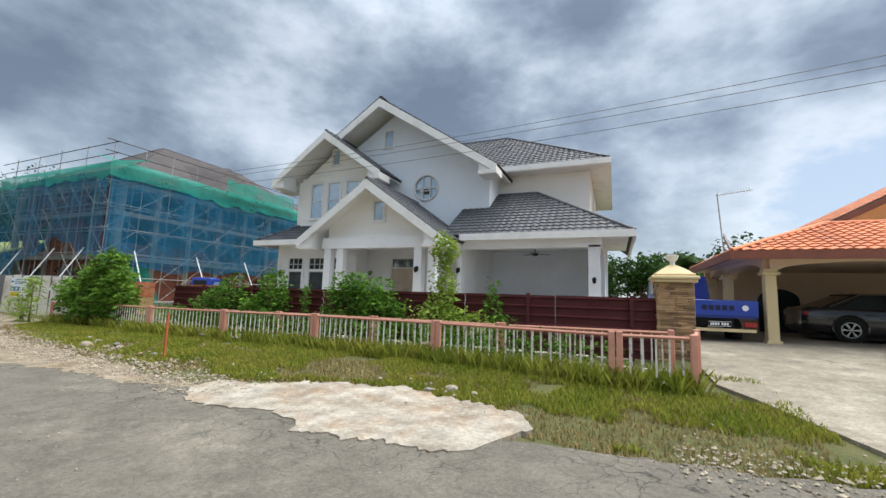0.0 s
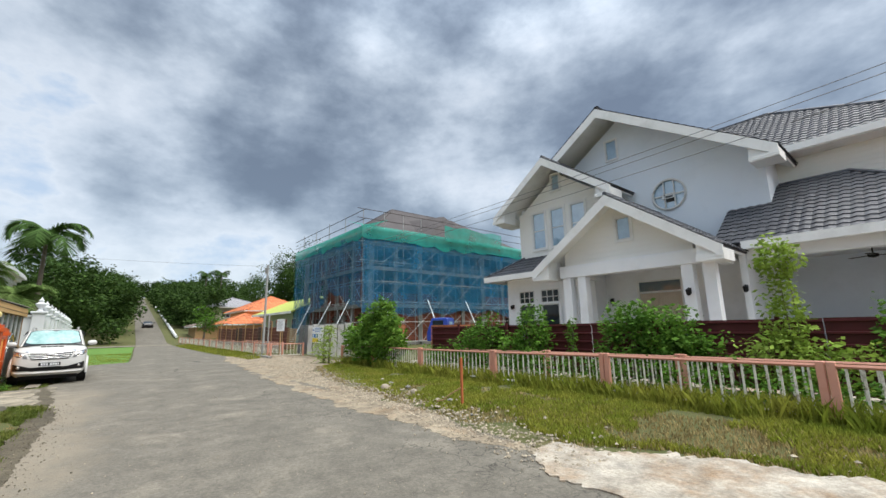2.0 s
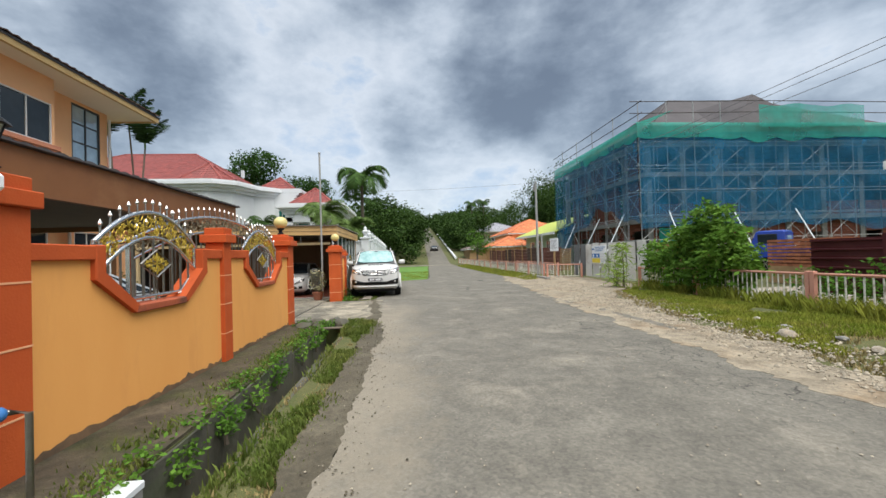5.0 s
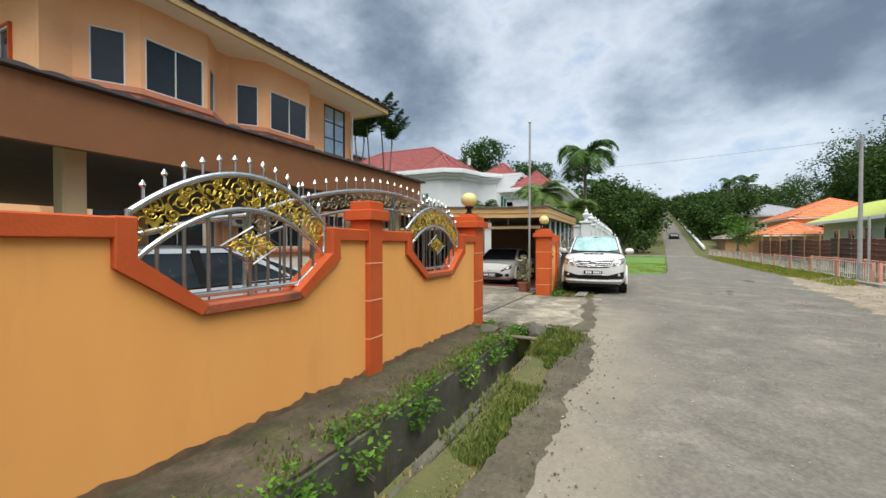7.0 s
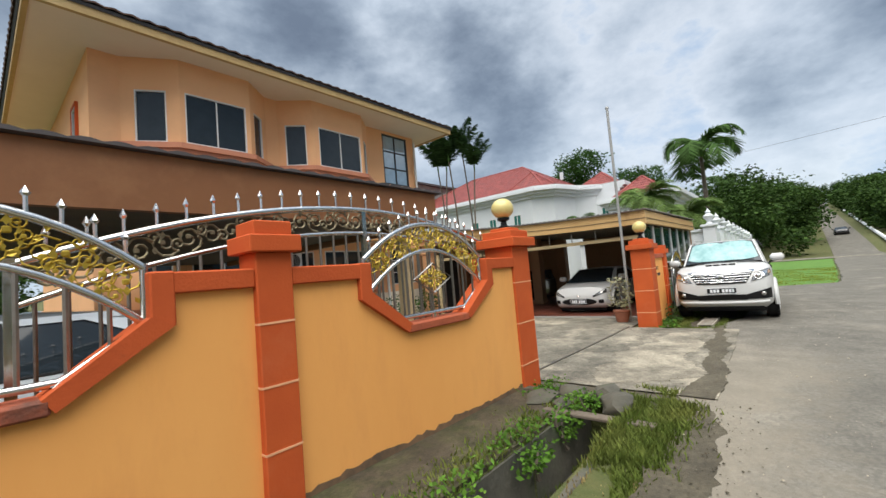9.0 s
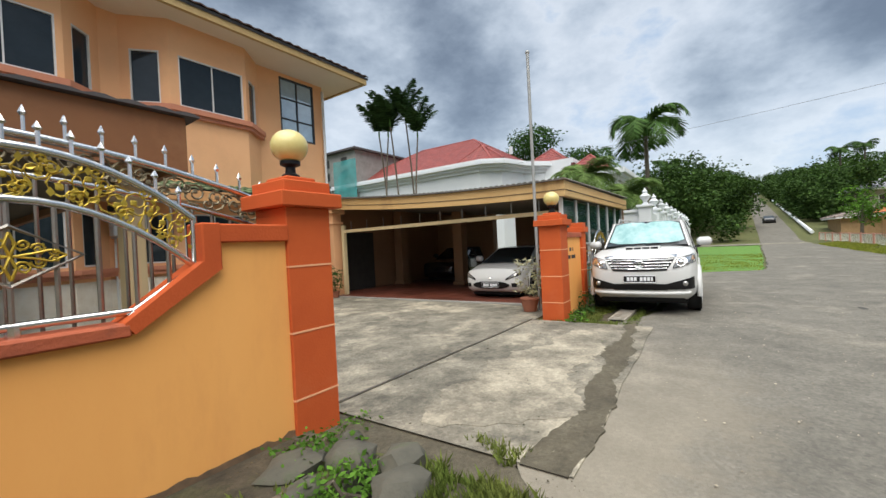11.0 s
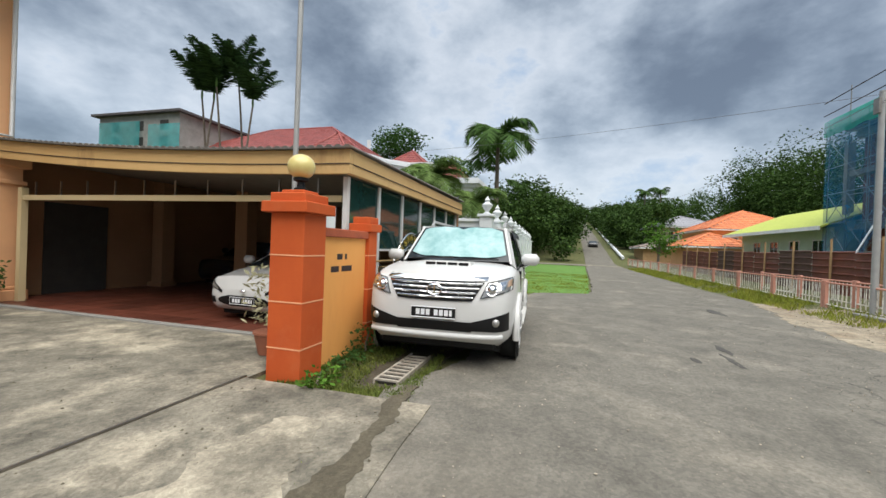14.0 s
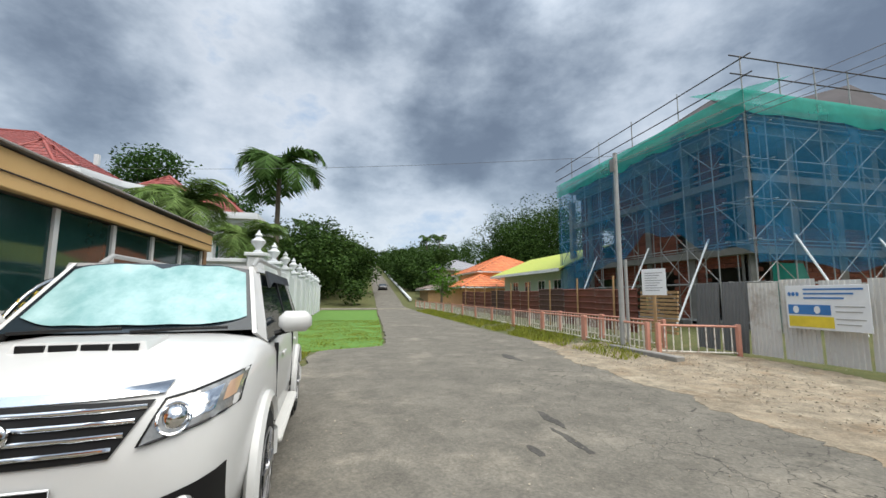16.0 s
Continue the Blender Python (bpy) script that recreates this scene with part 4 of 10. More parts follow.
for bx in ((-12.6, 17.8, 0, -12.4, 18.6, 4.1), (-6.5, 16.9, 0, -6.3, 18.6, 4.1), (-6.5, 18.8, 0, -6.3, 22, 4.1)):
    part("porch_side_wall", Geo().box(*bx), WHITE, wh)
part("carport_back_wall", Geo().box(-6.3, 22, 0, -0.3, 22.2, 4.1).box(-0.6, 19.8, 0, -0.4, 22, 4.1), WHITE_B, wh)
part("house_base", Geo().box(-17.7, 15.3, -0.1, -0.1, 30, 0.3), CONC, wh)
DOOR_W = mat("pale_door_wood", (0.62, 0.53, 0.42), (0.56, 0.47, 0.37), scale=2, rough=0.55, stretch=(3, 3, 0.4))
fd = part("front_door", Geo().box(-10.95, 18.62, 0.3, -10.85, 18.75, 3.45).box(-9.1, 18.62, 0.3, -9.0, 18.75, 3.45).box(-10.85, 18.62, 3.38, -9.1, 18.75, 3.45).box(-10.85, 18.62, 2.88, -9.1, 18.75, 2.95), FASCIA_W, wh)
for x0 in (-10.84, -9.97):
    leaf = part("door_leaf", Geo().box(x0, 18.66, 0.3, x0 + 0.865, 18.72, 2.87, 0.01), DOOR_W, fd)
    for z0, z1 in ((0.5, 1.1), (1.25, 2.0), (2.1, 2.7)):
        part("door_panel", Geo().box(x0 + 0.15, 18.635, z0, x0 + 0.715, 18.658, z1, 0.01), DOOR_W, leaf)
    part("door_handle", Geo().tube([(x0 + (0.80 if x0 < -10.5 else 0.065), 18.58, 1.2), (x0 + (0.80 if x0 < -10.5 else 0.065), 18.58, 1.85)], 0.018), STEEL_D, leaf)
part("transom_pane", Geo().box(-10.85, 18.68, 2.95, -9.1, 18.7, 3.38), glass_mat("door_light_glass", (0.10, 0.14, 0.14), 0.03, 0.6), fd)
for x0 in (-12.35, -11.65, -7.70, -7.05):
    col = part("porch_column", Geo().box(x0, 14.95, 0.1, x0 + 0.36, 15.31, 3.5, 0.01), WHITE, wh)
    part("column_base", Geo().box(x0 - 0.05, 14.9, 0.1, x0 + 0.41, 15.36, 0.5, 0.02), WHITE, col)
part("porch_beam", Geo().box(-12.45, 14.9, 3.5, -6.6, 15.36, 4.0, 0.01), WHITE, wh)
part("porch_side_beam", Geo().box(-12.4, 15.36, 3.55, -12.1, 17.6, 4.0), WHITE, wh)
part("porch_side_beam", Geo().box(-6.95, 15.36, 3.55, -6.65, 16.9, 4.0), WHITE, wh)
part("porch_ceiling", Geo().box(-12.1, 15.36, 3.86, -6.95, 18.6, 3.92), WHITE, wh)
rows_wall(wh, "wall_board", lambda z: -12.3 + max(0, (z - 4.6) / 0.72), lambda z: -7.3 - max(0, (z - 4.6) / 0.72), 4.0, 6.2, 0.2, 15.15, 15.3, [(-9.9, -9.33, 4.75, 5.65)], CREAM_W, 0.018)
window(wh, at_front(-9.9, 15.15, 4.75), 0.57, 0.9, 1, 1, ALU, GLASS_SKY, 0.05, FASCIA_W, 0.09)
part("carport_column", Geo().box(-0.95, 17.0, 0.1, -0.5, 17.45, 3.75, 0.01), WHITE, wh)
part("carport_beam", Geo().box(-6.3, 17.0, 3.65, -0.45, 17.4, 4.06, 0.01).box(-0.85, 17.4, 3.65, -0.45, 21.8, 4.06, 0.01), WHITE, wh)
part("carport_ceiling", Geo().box(-6.28, 16.75, 4.064, 0.55, 22, 4.1), FASCIA_W, wh)
part("eave_soffit", Geo().box(-18.3, 16.75, 4.064, -12.7, 17.6, 4.1), FASCIA_W, wh)
for bx in ((-18.62, 16.52, 3.98, -13.2, 16.62, 4.26), (-6.3, 16.52, 3.98, 0.76, 16.62, 4.26), (0.70, 16.62, 3.98, 0.80, 25, 4.26), (-18.7, 16.62, 3.98, -18.6, 25, 4.26)):
    part("eave_fascia", Geo().box(*bx), FASCIA_W, wh)
q = 300
q -= slope(wh, [(-18.6, 16.6, 4.2), (-12.9, 16.6, 4.2), (-12.9, 20.8, 6.98), (-14.4, 20.8, 6.98)], 40, TILE_G, TILE_GI)
q -= slope(wh, [(-7.2, 16.6, 4.2), (0.73, 16.6, 4.2), (-3.64, 20.8, 6.98), (-7.2, 20.8, 6.98)], 150, TILE_G, TILE_GI)
slope(wh, [(0.73, 16.6, 4.2), (0.73, 25, 4.2), (-3.64, 20.8, 6.98)], 0, TILE_G, TILE_GI)
slope(wh, [(-18.6, 25, 4.2), (-18.6, 16.6, 4.2), (-14.4, 20.8, 6.98)], 0, TILE_G, TILE_GI)
# porch gable
R, F, B = 6.47, 14.35, 19.3
q -= slope(wh, [(-6.25, F, 3.92), (-6.25, B, 3.92), (-9.83, B, R), (-9.83, F, R)], 60, TILE_G, TILE_GI, soffit=FASCIA_W)
q -= slope(wh, [(-13.41, B, 3.92), (-13.41, F, 3.92), (-9.83, F, R), (-9.83, B, R)], 50, TILE_G, TILE_GI, soffit=FASCIA_W)
slope(wh, [(-10.9, 16.95, 7.78), (-10.9, 23, 7.78), (-14.45, 23, 10.3), (-14.45, 16.95, 10.3)], 0, TILE_G, TILE_GI, soffit=FASCIA_W)
slope(wh, [(-18.0, 23, 7.78), (-18.0, 16.95, 7.78), (-14.45, 16.95, 10.3), (-14.45, 23, 10.3)], 0, TILE_G, TILE_GI, soffit=FASCIA_W)
slope(wh, [(-5.1, 18.05, 7.88), (-5.1, 30.6, 7.88), (-11.8, 30.6, 12.28), (-11.8, 18.05, 12.28)], 0, TILE_G, TILE_GI, soffit=FASCIA_W)
slope(wh, [(-18.5, 30.6, 7.88), (-18.5, 18.05, 7.88), (-11.8, 18.05, 12.28), (-11.8, 30.6, 12.28)], 0, TILE_G, TILE_GI, soffit=FASCIA_W)
slope(wh, [(-5.6, 20.5, 8.46), (-0.16, 20.5, 8.46), (-6.5, 26, 12.3), (-11.8, 26, 12.3)], 0, TILE_G, TILE_GI, soffit=FASCIA_W)
slope(wh, [(-0.16, 20.5, 8.46), (-0.16, 31.5, 8.46), (-6.5, 26, 12.3)], 0, TILE_G, TILE_GI, soffit=FASCIA_W)
slope(wh, [(-0.16, 31.5, 8.46), (-8, 31.5, 8.46), (-11.8, 26, 12.3), (-6.5, 26, 12.3)], 0, TILE_G, TILE_GI)
part("eave_fascia", Geo().box(-5.6, 20.42, 8.2, -0.1, 20.5, 8.48), FASCIA_W, wh)
part("eave_fascia", Geo().box(-0.16, 20.5, 8.2, -0.06, 31.5, 8.48), FASCIA_W, wh)
part("soffit", Geo().box(-5.7, 20.5, 8.16, -0.16, 21.4, 8.2).box(-1.3, 21.4, 8.16, -0.16, 31.4, 8.2), FASCIA_W, wh)
caps(wh, [((-9.83, F, R), (-9.83, B, R)), ((-14.45, 16.95, 10.3), (-14.45, 22, 10.3)), ((-11.8, 18.05, 12.28), (-11.8, 30.6, 12.28)), ((-0.16, 20.5, 8.46), (-6.5, 26, 12.3)), ((-6.5, 26, 12.3), (-11, 26, 12.3)),
          ((0.73, 16.6, 4.2), (-3.64, 20.8, 6.98)), ((-18.6, 16.6, 4.2), (-14.4, 20.8, 6.98)), ((-3.64, 20.8, 6.98), (-5.7, 20.8, 6.98)), ((-0.16, 31.5, 8.46), (-6.5, 26, 12.3))], TILE_GI)


def barge(parent, ridge, half, zend, y, depth=0.36, box=0.85):
    """White gable boards with boxed ends."""
    x, zr = ridge
    for s in (-1, 1):
        e = x + s * half
        part("gable_board", Geo().prism([(x, y - 0.05, zr - 0.02), (e, y - 0.05, zend - 0.02), (e, y - 0.05, zend - depth), (x, y - 0.05, zr - depth - 0.05)], (0, 0.1, 0)), FASCIA_W, parent)
        k = (zr - zend) / half
        gq = Geo().prism([(e, y + 0.05, zend - 0.1), (e - s * box, y + 0.05, zend - 0.1 + k * box), (e - s * box, y + 0.05, zend - 0.46), (e, y + 0.05, zend - 0.46)], (0, 1.0, 0))
        eb = part("eave_box", gq, FASCIA_W, parent)
        for i in range(2):
            part("box_trim", Geo().box(e + s * 0.02, y - 0.075 - 0.02 * i, zend - 0.36 - 0.1 * i, e - s * box, y - 0.052, zend - 0.29 - 0.1 * i), FASCIA_W, eb)


barge(wh, (-9.83, 6.47), 3.6, 3.92, F, 0.4, 0.75)
barge(wh, (-14.45, 10.3), 3.57, 7.78, 16.95, 0.4, 0.75)
barge(wh, (-11.8, 12.28), 6.72, 7.88, 18.05, 0.45, 0.9)
# ceiling fan and wall lamps
fan = thing("ceiling_fan", (-3.4, 19.0, 3.6), "dark ceiling fan under the carport roof", "fan")
part("fan_rod", Geo().tube([(-3.4, 19.0, 3.62), (-3.4, 19.0, 4.08)], 0.025), TRIM, fan)
part("fan_motor", Geo().lathe([(0.02, 3.52), (0.13, 3.55), (0.14, 3.64), (0.03, 3.68)], (-3.4, 19.0, 0)), TRIM, fan, smooth=50)
for i in range(3):
    m = Matrix.Translation((-3.4, 19.0, 3.6)) @ Matrix.Rotation(2.1 * i + 0.4, 4, "Z")
    part("fan_blade", Geo().box(0.12, -0.06, -0.006, 0.72, 0.07, 0.006).move(m), TRIM, fan)


def wall_lamp():
    o = thing("wall_lamp", (0, 0, 0), "black lantern on the white wall", "wall lamp", "house wall lamps")
    part("bracket", Geo().box(-0.05, -0.02, -0.1, 0.05, 0, 0.1).tube([(0, 0, 0.05), (0, -0.1, 0.1), (0, -0.16, 0.06)], 0.014), TRIM, o)
    part("lantern", Geo().lathe([(0.02, -0.16), (0.06, -0.14), (0.08, 0.0), (0.1, 0.02), (0.02, 0.08)], (0, -0.16, 0), 8), TRIM, o)
    return o


wlamp = place(wall_lamp(), -17.4, 17.59, 2.6)
for x, y, z in ((-12.1, 18.59, 2.65), (-7.5, 14.94, 2.6), (-0.72, 16.99, 2.35), (-6.4, 16.89, 2.7)):
    copy_thing(wlamp, pose(x, y, z))

# ---------------------------------------------------------------- the peach house
SILL = mat("faded_terracotta_sill", (0.58, 0.235, 0.135), (0.52, 0.20, 0.115), scale=2, rough=0.7, stain=(0.42, 0.15, 0.09), sscale=1.5, samount=0.5)
oh = thing("house", (-17.5, -14, -0.2), "two-storey peach rendered house with bay windows and terracotta sills", "house")


def bay(parent, path, z0, z1, material=PEACH, name="bay_wall", t=0.15, holes=()):
    """Upright wall slabs along a plan path; holes: (segment, from, to, za, zb) along it."""
    for i in range(len(path) - 1):
        a, b = Vector((*path[i], 0)), Vector((*path[i + 1], 0))
        d = (b - a)
        L = d.length
        ang = math.degrees(math.atan2(d.y, d.x))
        m = at_wall(a.x, a.y, 0, ang)
        gq = Geo()
        hs = [h for h in holes if h[0] == i]
        xsq = sorted({0, L, *[q for h in hs for q in h[1:3]]})
        zsq = sorted({z0, z1, *[q for h in hs for q in h[3:5]]})
        for xa, xb in zip(xsq[:-1], xsq[1:]):
            for za, zb in zip(zsq[:-1], zsq[1:]):
                if any(h[1] <= (xa + xb) / 2 <= h[2] and h[3] <= (za + zb) / 2 <= h[4] for h in hs):
                    continue
                gq.box(xa, 0, za, xb, t, zb)
        part(name, gq.weld().move(m), material, parent)
        for h in hs:
            cols = h[5] if len(h) > 5 else 1
            rws = h[6] if len(h) > 6 else 1
            fm = h[7] if len(h) > 7 else ALU
            window(parent, m @ Matrix.Translation((h[1], 0.04, h[3])), h[2] - h[1], h[4] - h[3], cols, rws, fm, GLASS_SKY if fm is BLACK_F else GLASS, 0.065 if fm is BLACK_F else 0.034)


# walls run from east to west, outside on their right hand, so the path goes west to east reversed
P1 = [(-23.9, -12.2), (-21.3, -12.2), (-20.5, -11.5), (-18.45, -11.5), (-17.6, -12.2), (-17.2, -12.2), (-16.4, -11.5), (-14.6, -11.5), (-13.5, -12.2), (-12.9, -12.2)]
P1 = [p for p in reversed(P1)]
UP = [(0, 0, 0, 0, 0)]
up_holes = [(1, 0.30, 1.0, 5.45, 6.8), (2, 0.12, 1.68, 5.45, 6.8, 2), (3, 0.25, 0.8, 5.45, 6.8), (5, 0.22, 0.88, 5.45, 6.8), (6, 0.22, 1.95, 5.45, 6.78, 2), (7, 0.25, 0.8, 5.45, 6.8), (8, 0.80, 2.2, 5.40, 7.52, 2, 3, BLACK_F)]
bay(oh, P1, 2.9, 7.78, PEACH, "upper_wall", 0.15, up_holes)
lo_holes = [(1, 0.30, 1.0, 1.35, 2.6), (2, 0.12, 1.68, 1.35, 2.6, 2), (3, 0.25, 0.8, 1.35, 2.6), (5, 0.22, 0.88, 1.35, 2.6), (6, 0.15, 1.75, 1.35, 2.6, 2), (7, 0.25, 0.8, 1.35, 2.6), (8, 0.85, 2.1, 1.28, 2.72, 2, 3)]
bay(oh, P1, 1.0, 2.9, PEACH, "lower_wall", 0.15, lo_holes)
bay(oh, P1, -0.4, 1.0, mat("cream_stone_cladding", (0.86, 0.79, 0.67), (0.74, 0.64, 0.50), scale=3.5, rough=0.6, stain=(0.84, 0.80, 0.72), sscale=2, samount=0.6), "stone_cladding", 0.16)
part("side_wall", Geo().box(-12.9, -22, -0.4, -13.05, -12.36, 7.78), PEACH, oh)
part("side_wall", Geo().box(-23.9, -22, -0.4, -23.75, -12.36, 7.78), PEACH, oh)
part("back_wall", Geo().box(-23.9, -22.2, -0.4, -12.9, -22, 7.78), PEACH, oh)
for seg, za, zb in (((1, 2, 3), 5.16, 5.40), ((5, 6, 7), 5.16, 5.40), ((1, 2, 3), 1.08, 1.28), ((5, 6, 7), 1.08, 1.28)):
    path = [P1[seg[0]], P1[seg[1]], P1[seg[2]], P1[seg[2] + 1]]
    cy = -12.6
    for out, a, b in ((0.16, za + 0.1, zb), (0.09, za, za + 0.1)):
        off = [(p[0] + (0.12 if i < 1 else (0.05 if i == 1 else (-0.05 if i == 2 else -0.12))), p[1] + out) for i, p in enumerate(path)]
        gq = Geo()
        gq.prism([(*p, a) for p in off] + [(*p, a) for p in reversed(path)], (0, 0, b - a))
        part("sill_ledge", gq, SILL, oh, "faded terracotta sill ledge")
window(oh, at_wall(-12.88, -14.2, 5.5, 90), 0.6, 1.2, 1, 1, ALU, GLASS, 0.05, TERRA, 0.07)
# wide eaves and roof
part("soffit", Geo().box(-24.7, -23, 7.64, -11.85, -10.75, 7.68), SOFFIT, oh)
YFAS = mat("yellow_fascia", (0.50, 0.35, 0.15), (0.44, 0.29, 0.12), rough=0.6)
for fb in ((-24.8, -10.8, -11.75, -10.7), (-11.85, -23, -11.75, -10.8), (-24.8, -23, -24.7, -10.8)):
    part("eave_fascia", Geo().box(fb[0], fb[1], 7.60, fb[2], fb[3], 7.80), YFAS, oh)
slope(oh, [(-24.85, -10.65, 7.84), (-11.7, -10.65, 7.84), (-15.5, -17, 10.48), (-19.5, -17, 10.48)], 0, TILE_OR_P, mat("brown_tile", (0.16, 0.09, 0.06), (0.11, 0.065, 0.05), rough=0.6, island=0.2), 0.32, 0.36, key="brown")
slope(oh, [(-11.7, -10.65, 7.84), (-11.7, -23.3, 7.84), (-15.5, -17, 10.48)], 0, TILE_OR_P, bpy.data.materials["brown_tile"], 0.32, 0.36, key="brown")
slope(oh, [(-24.85, -23.3, 7.84), (-24.85, -10.65, 7.84), (-19.5, -17, 10.48)], 0, TILE_OR_P, bpy.data.materials["brown_tile"], 0.32, 0.36, key="brown")
# green tiled ledge over the lower bay
GREEN_T = mat("green_tile", (0.10, 0.17, 0.08), (0.15, 0.21, 0.11), scale=3, rough=0.5, obrand=0.2, stain=(0.3, 0.27, 0.2), sscale=2, samount=0.6)
slope(oh, [(-21.9, -10.75, 3.14), (-16.0, -10.75, 3.14), (-16.0, -12.2, 3.62), (-21.9, -12.2, 3.62)], 36, GREEN_T, mat("green_tile_rest", (0.10, 0.17, 0.08), (0.15, 0.21, 0.11), rough=0.5, island=0.2), 0.22, 0.36, key="green")
part("ledge_fascia", Geo().box(-21.95, -10.82, 2.86, -16.0, -10.72, 3.12, 0.01).box(-21.95, -12.2, 2.86, -21.85, -10.82, 3.12), mat("peach_fascia", (0.62, 0.33, 0.14), (0.55, 0.28, 0.11), rough=0.6), oh)
part("ledge_soffit", Geo().box(-21.85, -12.2, 2.9, -16.0, -10.82, 2.94), SOFFIT, oh)
part("corner_column", Geo().box(-23.5, -11.42, -0.2, -23.1, -11.02, 2.95, 0.02), PEACH, oh)
part("column_plinth", Geo().box(-23.6, -11.52, -0.25, -23.0, -10.92, 0.12, 0.02).box(-23.55, -11.47, 0.12, -23.05, -10.97, 0.2, 0.02), PEACH, oh)
part("column_capital", Geo().box(-23.55, -11.47, 2.35, -23.05, -10.97, 2.45, 0.02).box(-23.6, -11.52, 2.72, -23.0, -10.92, 2.95, 0.02), PEACH, oh)
part("downpipe", Geo().tube([(-23.8, -12.05, 7.4), (-23.8, -12.05, 3.55), (-21.95, -11.95, 3.5), (-21.9, -11.9, 3.2)], 0.05, 8).tube([(-21.75, -12.05, 2.9), (-21.75, -12.05, -0.2)], 0.05, 8), ALU, oh, "white plastic downpipe", 50)

# carport behind the wall
cp = thing("carport", (-11, -6, -0.1), "brown sheet-roofed carport beside the peach house", "carport")
part("fascia", Geo().box(-15.4, -3.86, 2.18, -5.5, -3.78, 2.64).box(-15.44, -11.0, 2.18, -15.36, -3.86, 2.64), FASCIA_B, cp)
# the shade below the carport roof is put into this dark ceiling colour
part("ceiling", Geo().box(-15.36, -11.5, 2.28, -5.5, -3.86, 2.32), mat("carport_shade_board", (0.10, 0.085, 0.065), (0.14, 0.115, 0.085), rough=0.8), cp)
rg = Geo()
for k in range(51):
    x0 = -15.5 + k * 0.2
    rg.prism([(x0, -3.72, 2.65), (x0 + 0.2, -3.72, 2.65), (x0 + 0.2, -3.72, 2.665), (x0 + 0.13, -3.72, 2.682), (x0 + 0.07, -3.72, 2.682), (x0, -3.72, 2.665)], (0, -7.9, -0.25))
part("roof_sheet", rg.weld(), ROOF_BR, cp)
for x in (-6.2, -10.25, -15.1):
    part("post", Geo().box(x - 0.08, -4.28, -0.2, x + 0.08, -4.12, 2.3, 0.01), CREAM, cp)
solid("carport_floor", Geo().box(-15.4, -11.5, -0.2, -4, -3.0, -0.02), CONC, "plain concrete carport floor behind the wall", "floor", kind="structure")

# ---------------------------------------------------------------- boundary wall with grilles
bw = thing("boundary_wall", (-12.4, -2.9, -0.1), "orange-yellow rendered boundary wall with terracotta piers and coping", "wall")


def notch(c):
    return [(c + 0.90, 1.505), (c + 0.90, 1.365), (c + 0.44, 1.02), (c - 0.44, 1.02), (c - 0.90, 1.365), (c - 0.90, 1.505)]


for x0, x1, c in ((-9.25, -12.30, -10.85), (-12.56, -15.66, -14.15)):
    n = notch(c)
    out = [(x0, -0.5), (x0, 1.505)] + n + [(x1, 1.505), (x1, -0.5)]
    panel = part("wall_panel", Geo().prism([(x, -2.78, z) for x, z in out], (0, -0.12, 0)), WALL_OR, bw)
    # coping follows the dip
    def cope(gq, low=False):
        part("coping", gq, TERRA_D if low else TERRA_W, panel)
    cope(Geo().box(x0, -2.735, 1.505, c + 0.97, -2.945, 1.635, 0.01))
    cope(Geo().box(c - 0.97, -2.735, 1.505, x1, -2.945, 1.635, 0.01))
    for s in (1, -1):
        cope(Geo().box(c + s * 0.86, -2.73, 1.325, c + s * 0.985, -2.95, 1.64, 0.01))
        cope(Geo().prism([(c + s * 0.862, -2.728, 1.385), (c + s * 0.42, -2.728, 1.055), (c + s * 0.47, -2.728, 0.985), (c + s * 0.983, -2.728, 1.33)], (0, -0.224, 0)))
    cope(Geo().box(c + 0.455, -2.726, 0.975, c - 0.455, -2.954, 1.056, 0.012), True)


def pier(parent, x0, x1, y0, y1, zb, zt, joints, cap=0.07, steps=2):
    gp = part("pier", Geo().box(x0, y0, zb, x1, y1, zt, 0.008), TERRA, parent)
    for z in joints:
        part("joint", Geo().box(x0 + 0.004, y0 - 0.004, z, x1 - 0.004, y1 + 0.004, z + 0.014).box(x0 - 0.004, y0 + 0.004, z, x1 + 0.004, y1 - 0.004, z + 0.014), JOINT, gp)
    z = zt
    for k in range(steps):
        o = cap if k == 0 else cap * 0.15 - 0.04 * (k - 1)
        h = 0.12 if k == 0 else 0.10
        part("cap", Geo().box(x0 - o, y0 - o, z, x1 + o, y1 + o, z + h, 0.008), TERRA, gp)
        z += h
    return gp


pier(bw, -9.25, -8.93, -3.0, -2.72, -0.5, 1.88, (0.425, 0.90, 1.35), 0.05)
pier(bw, -12.56, -12.30, -2.98, -2.72, -0.5, 1.74, (0.40, 0.83, 1.25), 0.055)
gp1 = thing("gate_pillar", (-15.86, -2.99, -0.2), "terracotta gate pillar with stepped cap and pale joints", "pillar", "gate pillars")
pier(gp1, -16.08, -15.65, -3.18, -2.75, -0.4, 1.78, (0.23, 0.765, 1.295), 0.08)
part("upper_cap", Geo().box(-16.01, -3.11, 2.0, -15.72, -2.82, 2.045, 0.01), TERRA, gp1)
gp2 = thing("gate_pillar", (-21.52, -2.73, -0.2), "terracotta gate pillar with stepped cap and pale joints", "pillar", "gate pillars")
pier(gp2, -21.79, -21.36, -2.91, -2.48, -0.4, 1.69, (0.19, 0.70, 1.215), 0.075)
part("upper_cap", Geo().box(-21.72, -2.84, 1.91, -21.43, -2.55, 1.95, 0.01), TERRA, gp2)
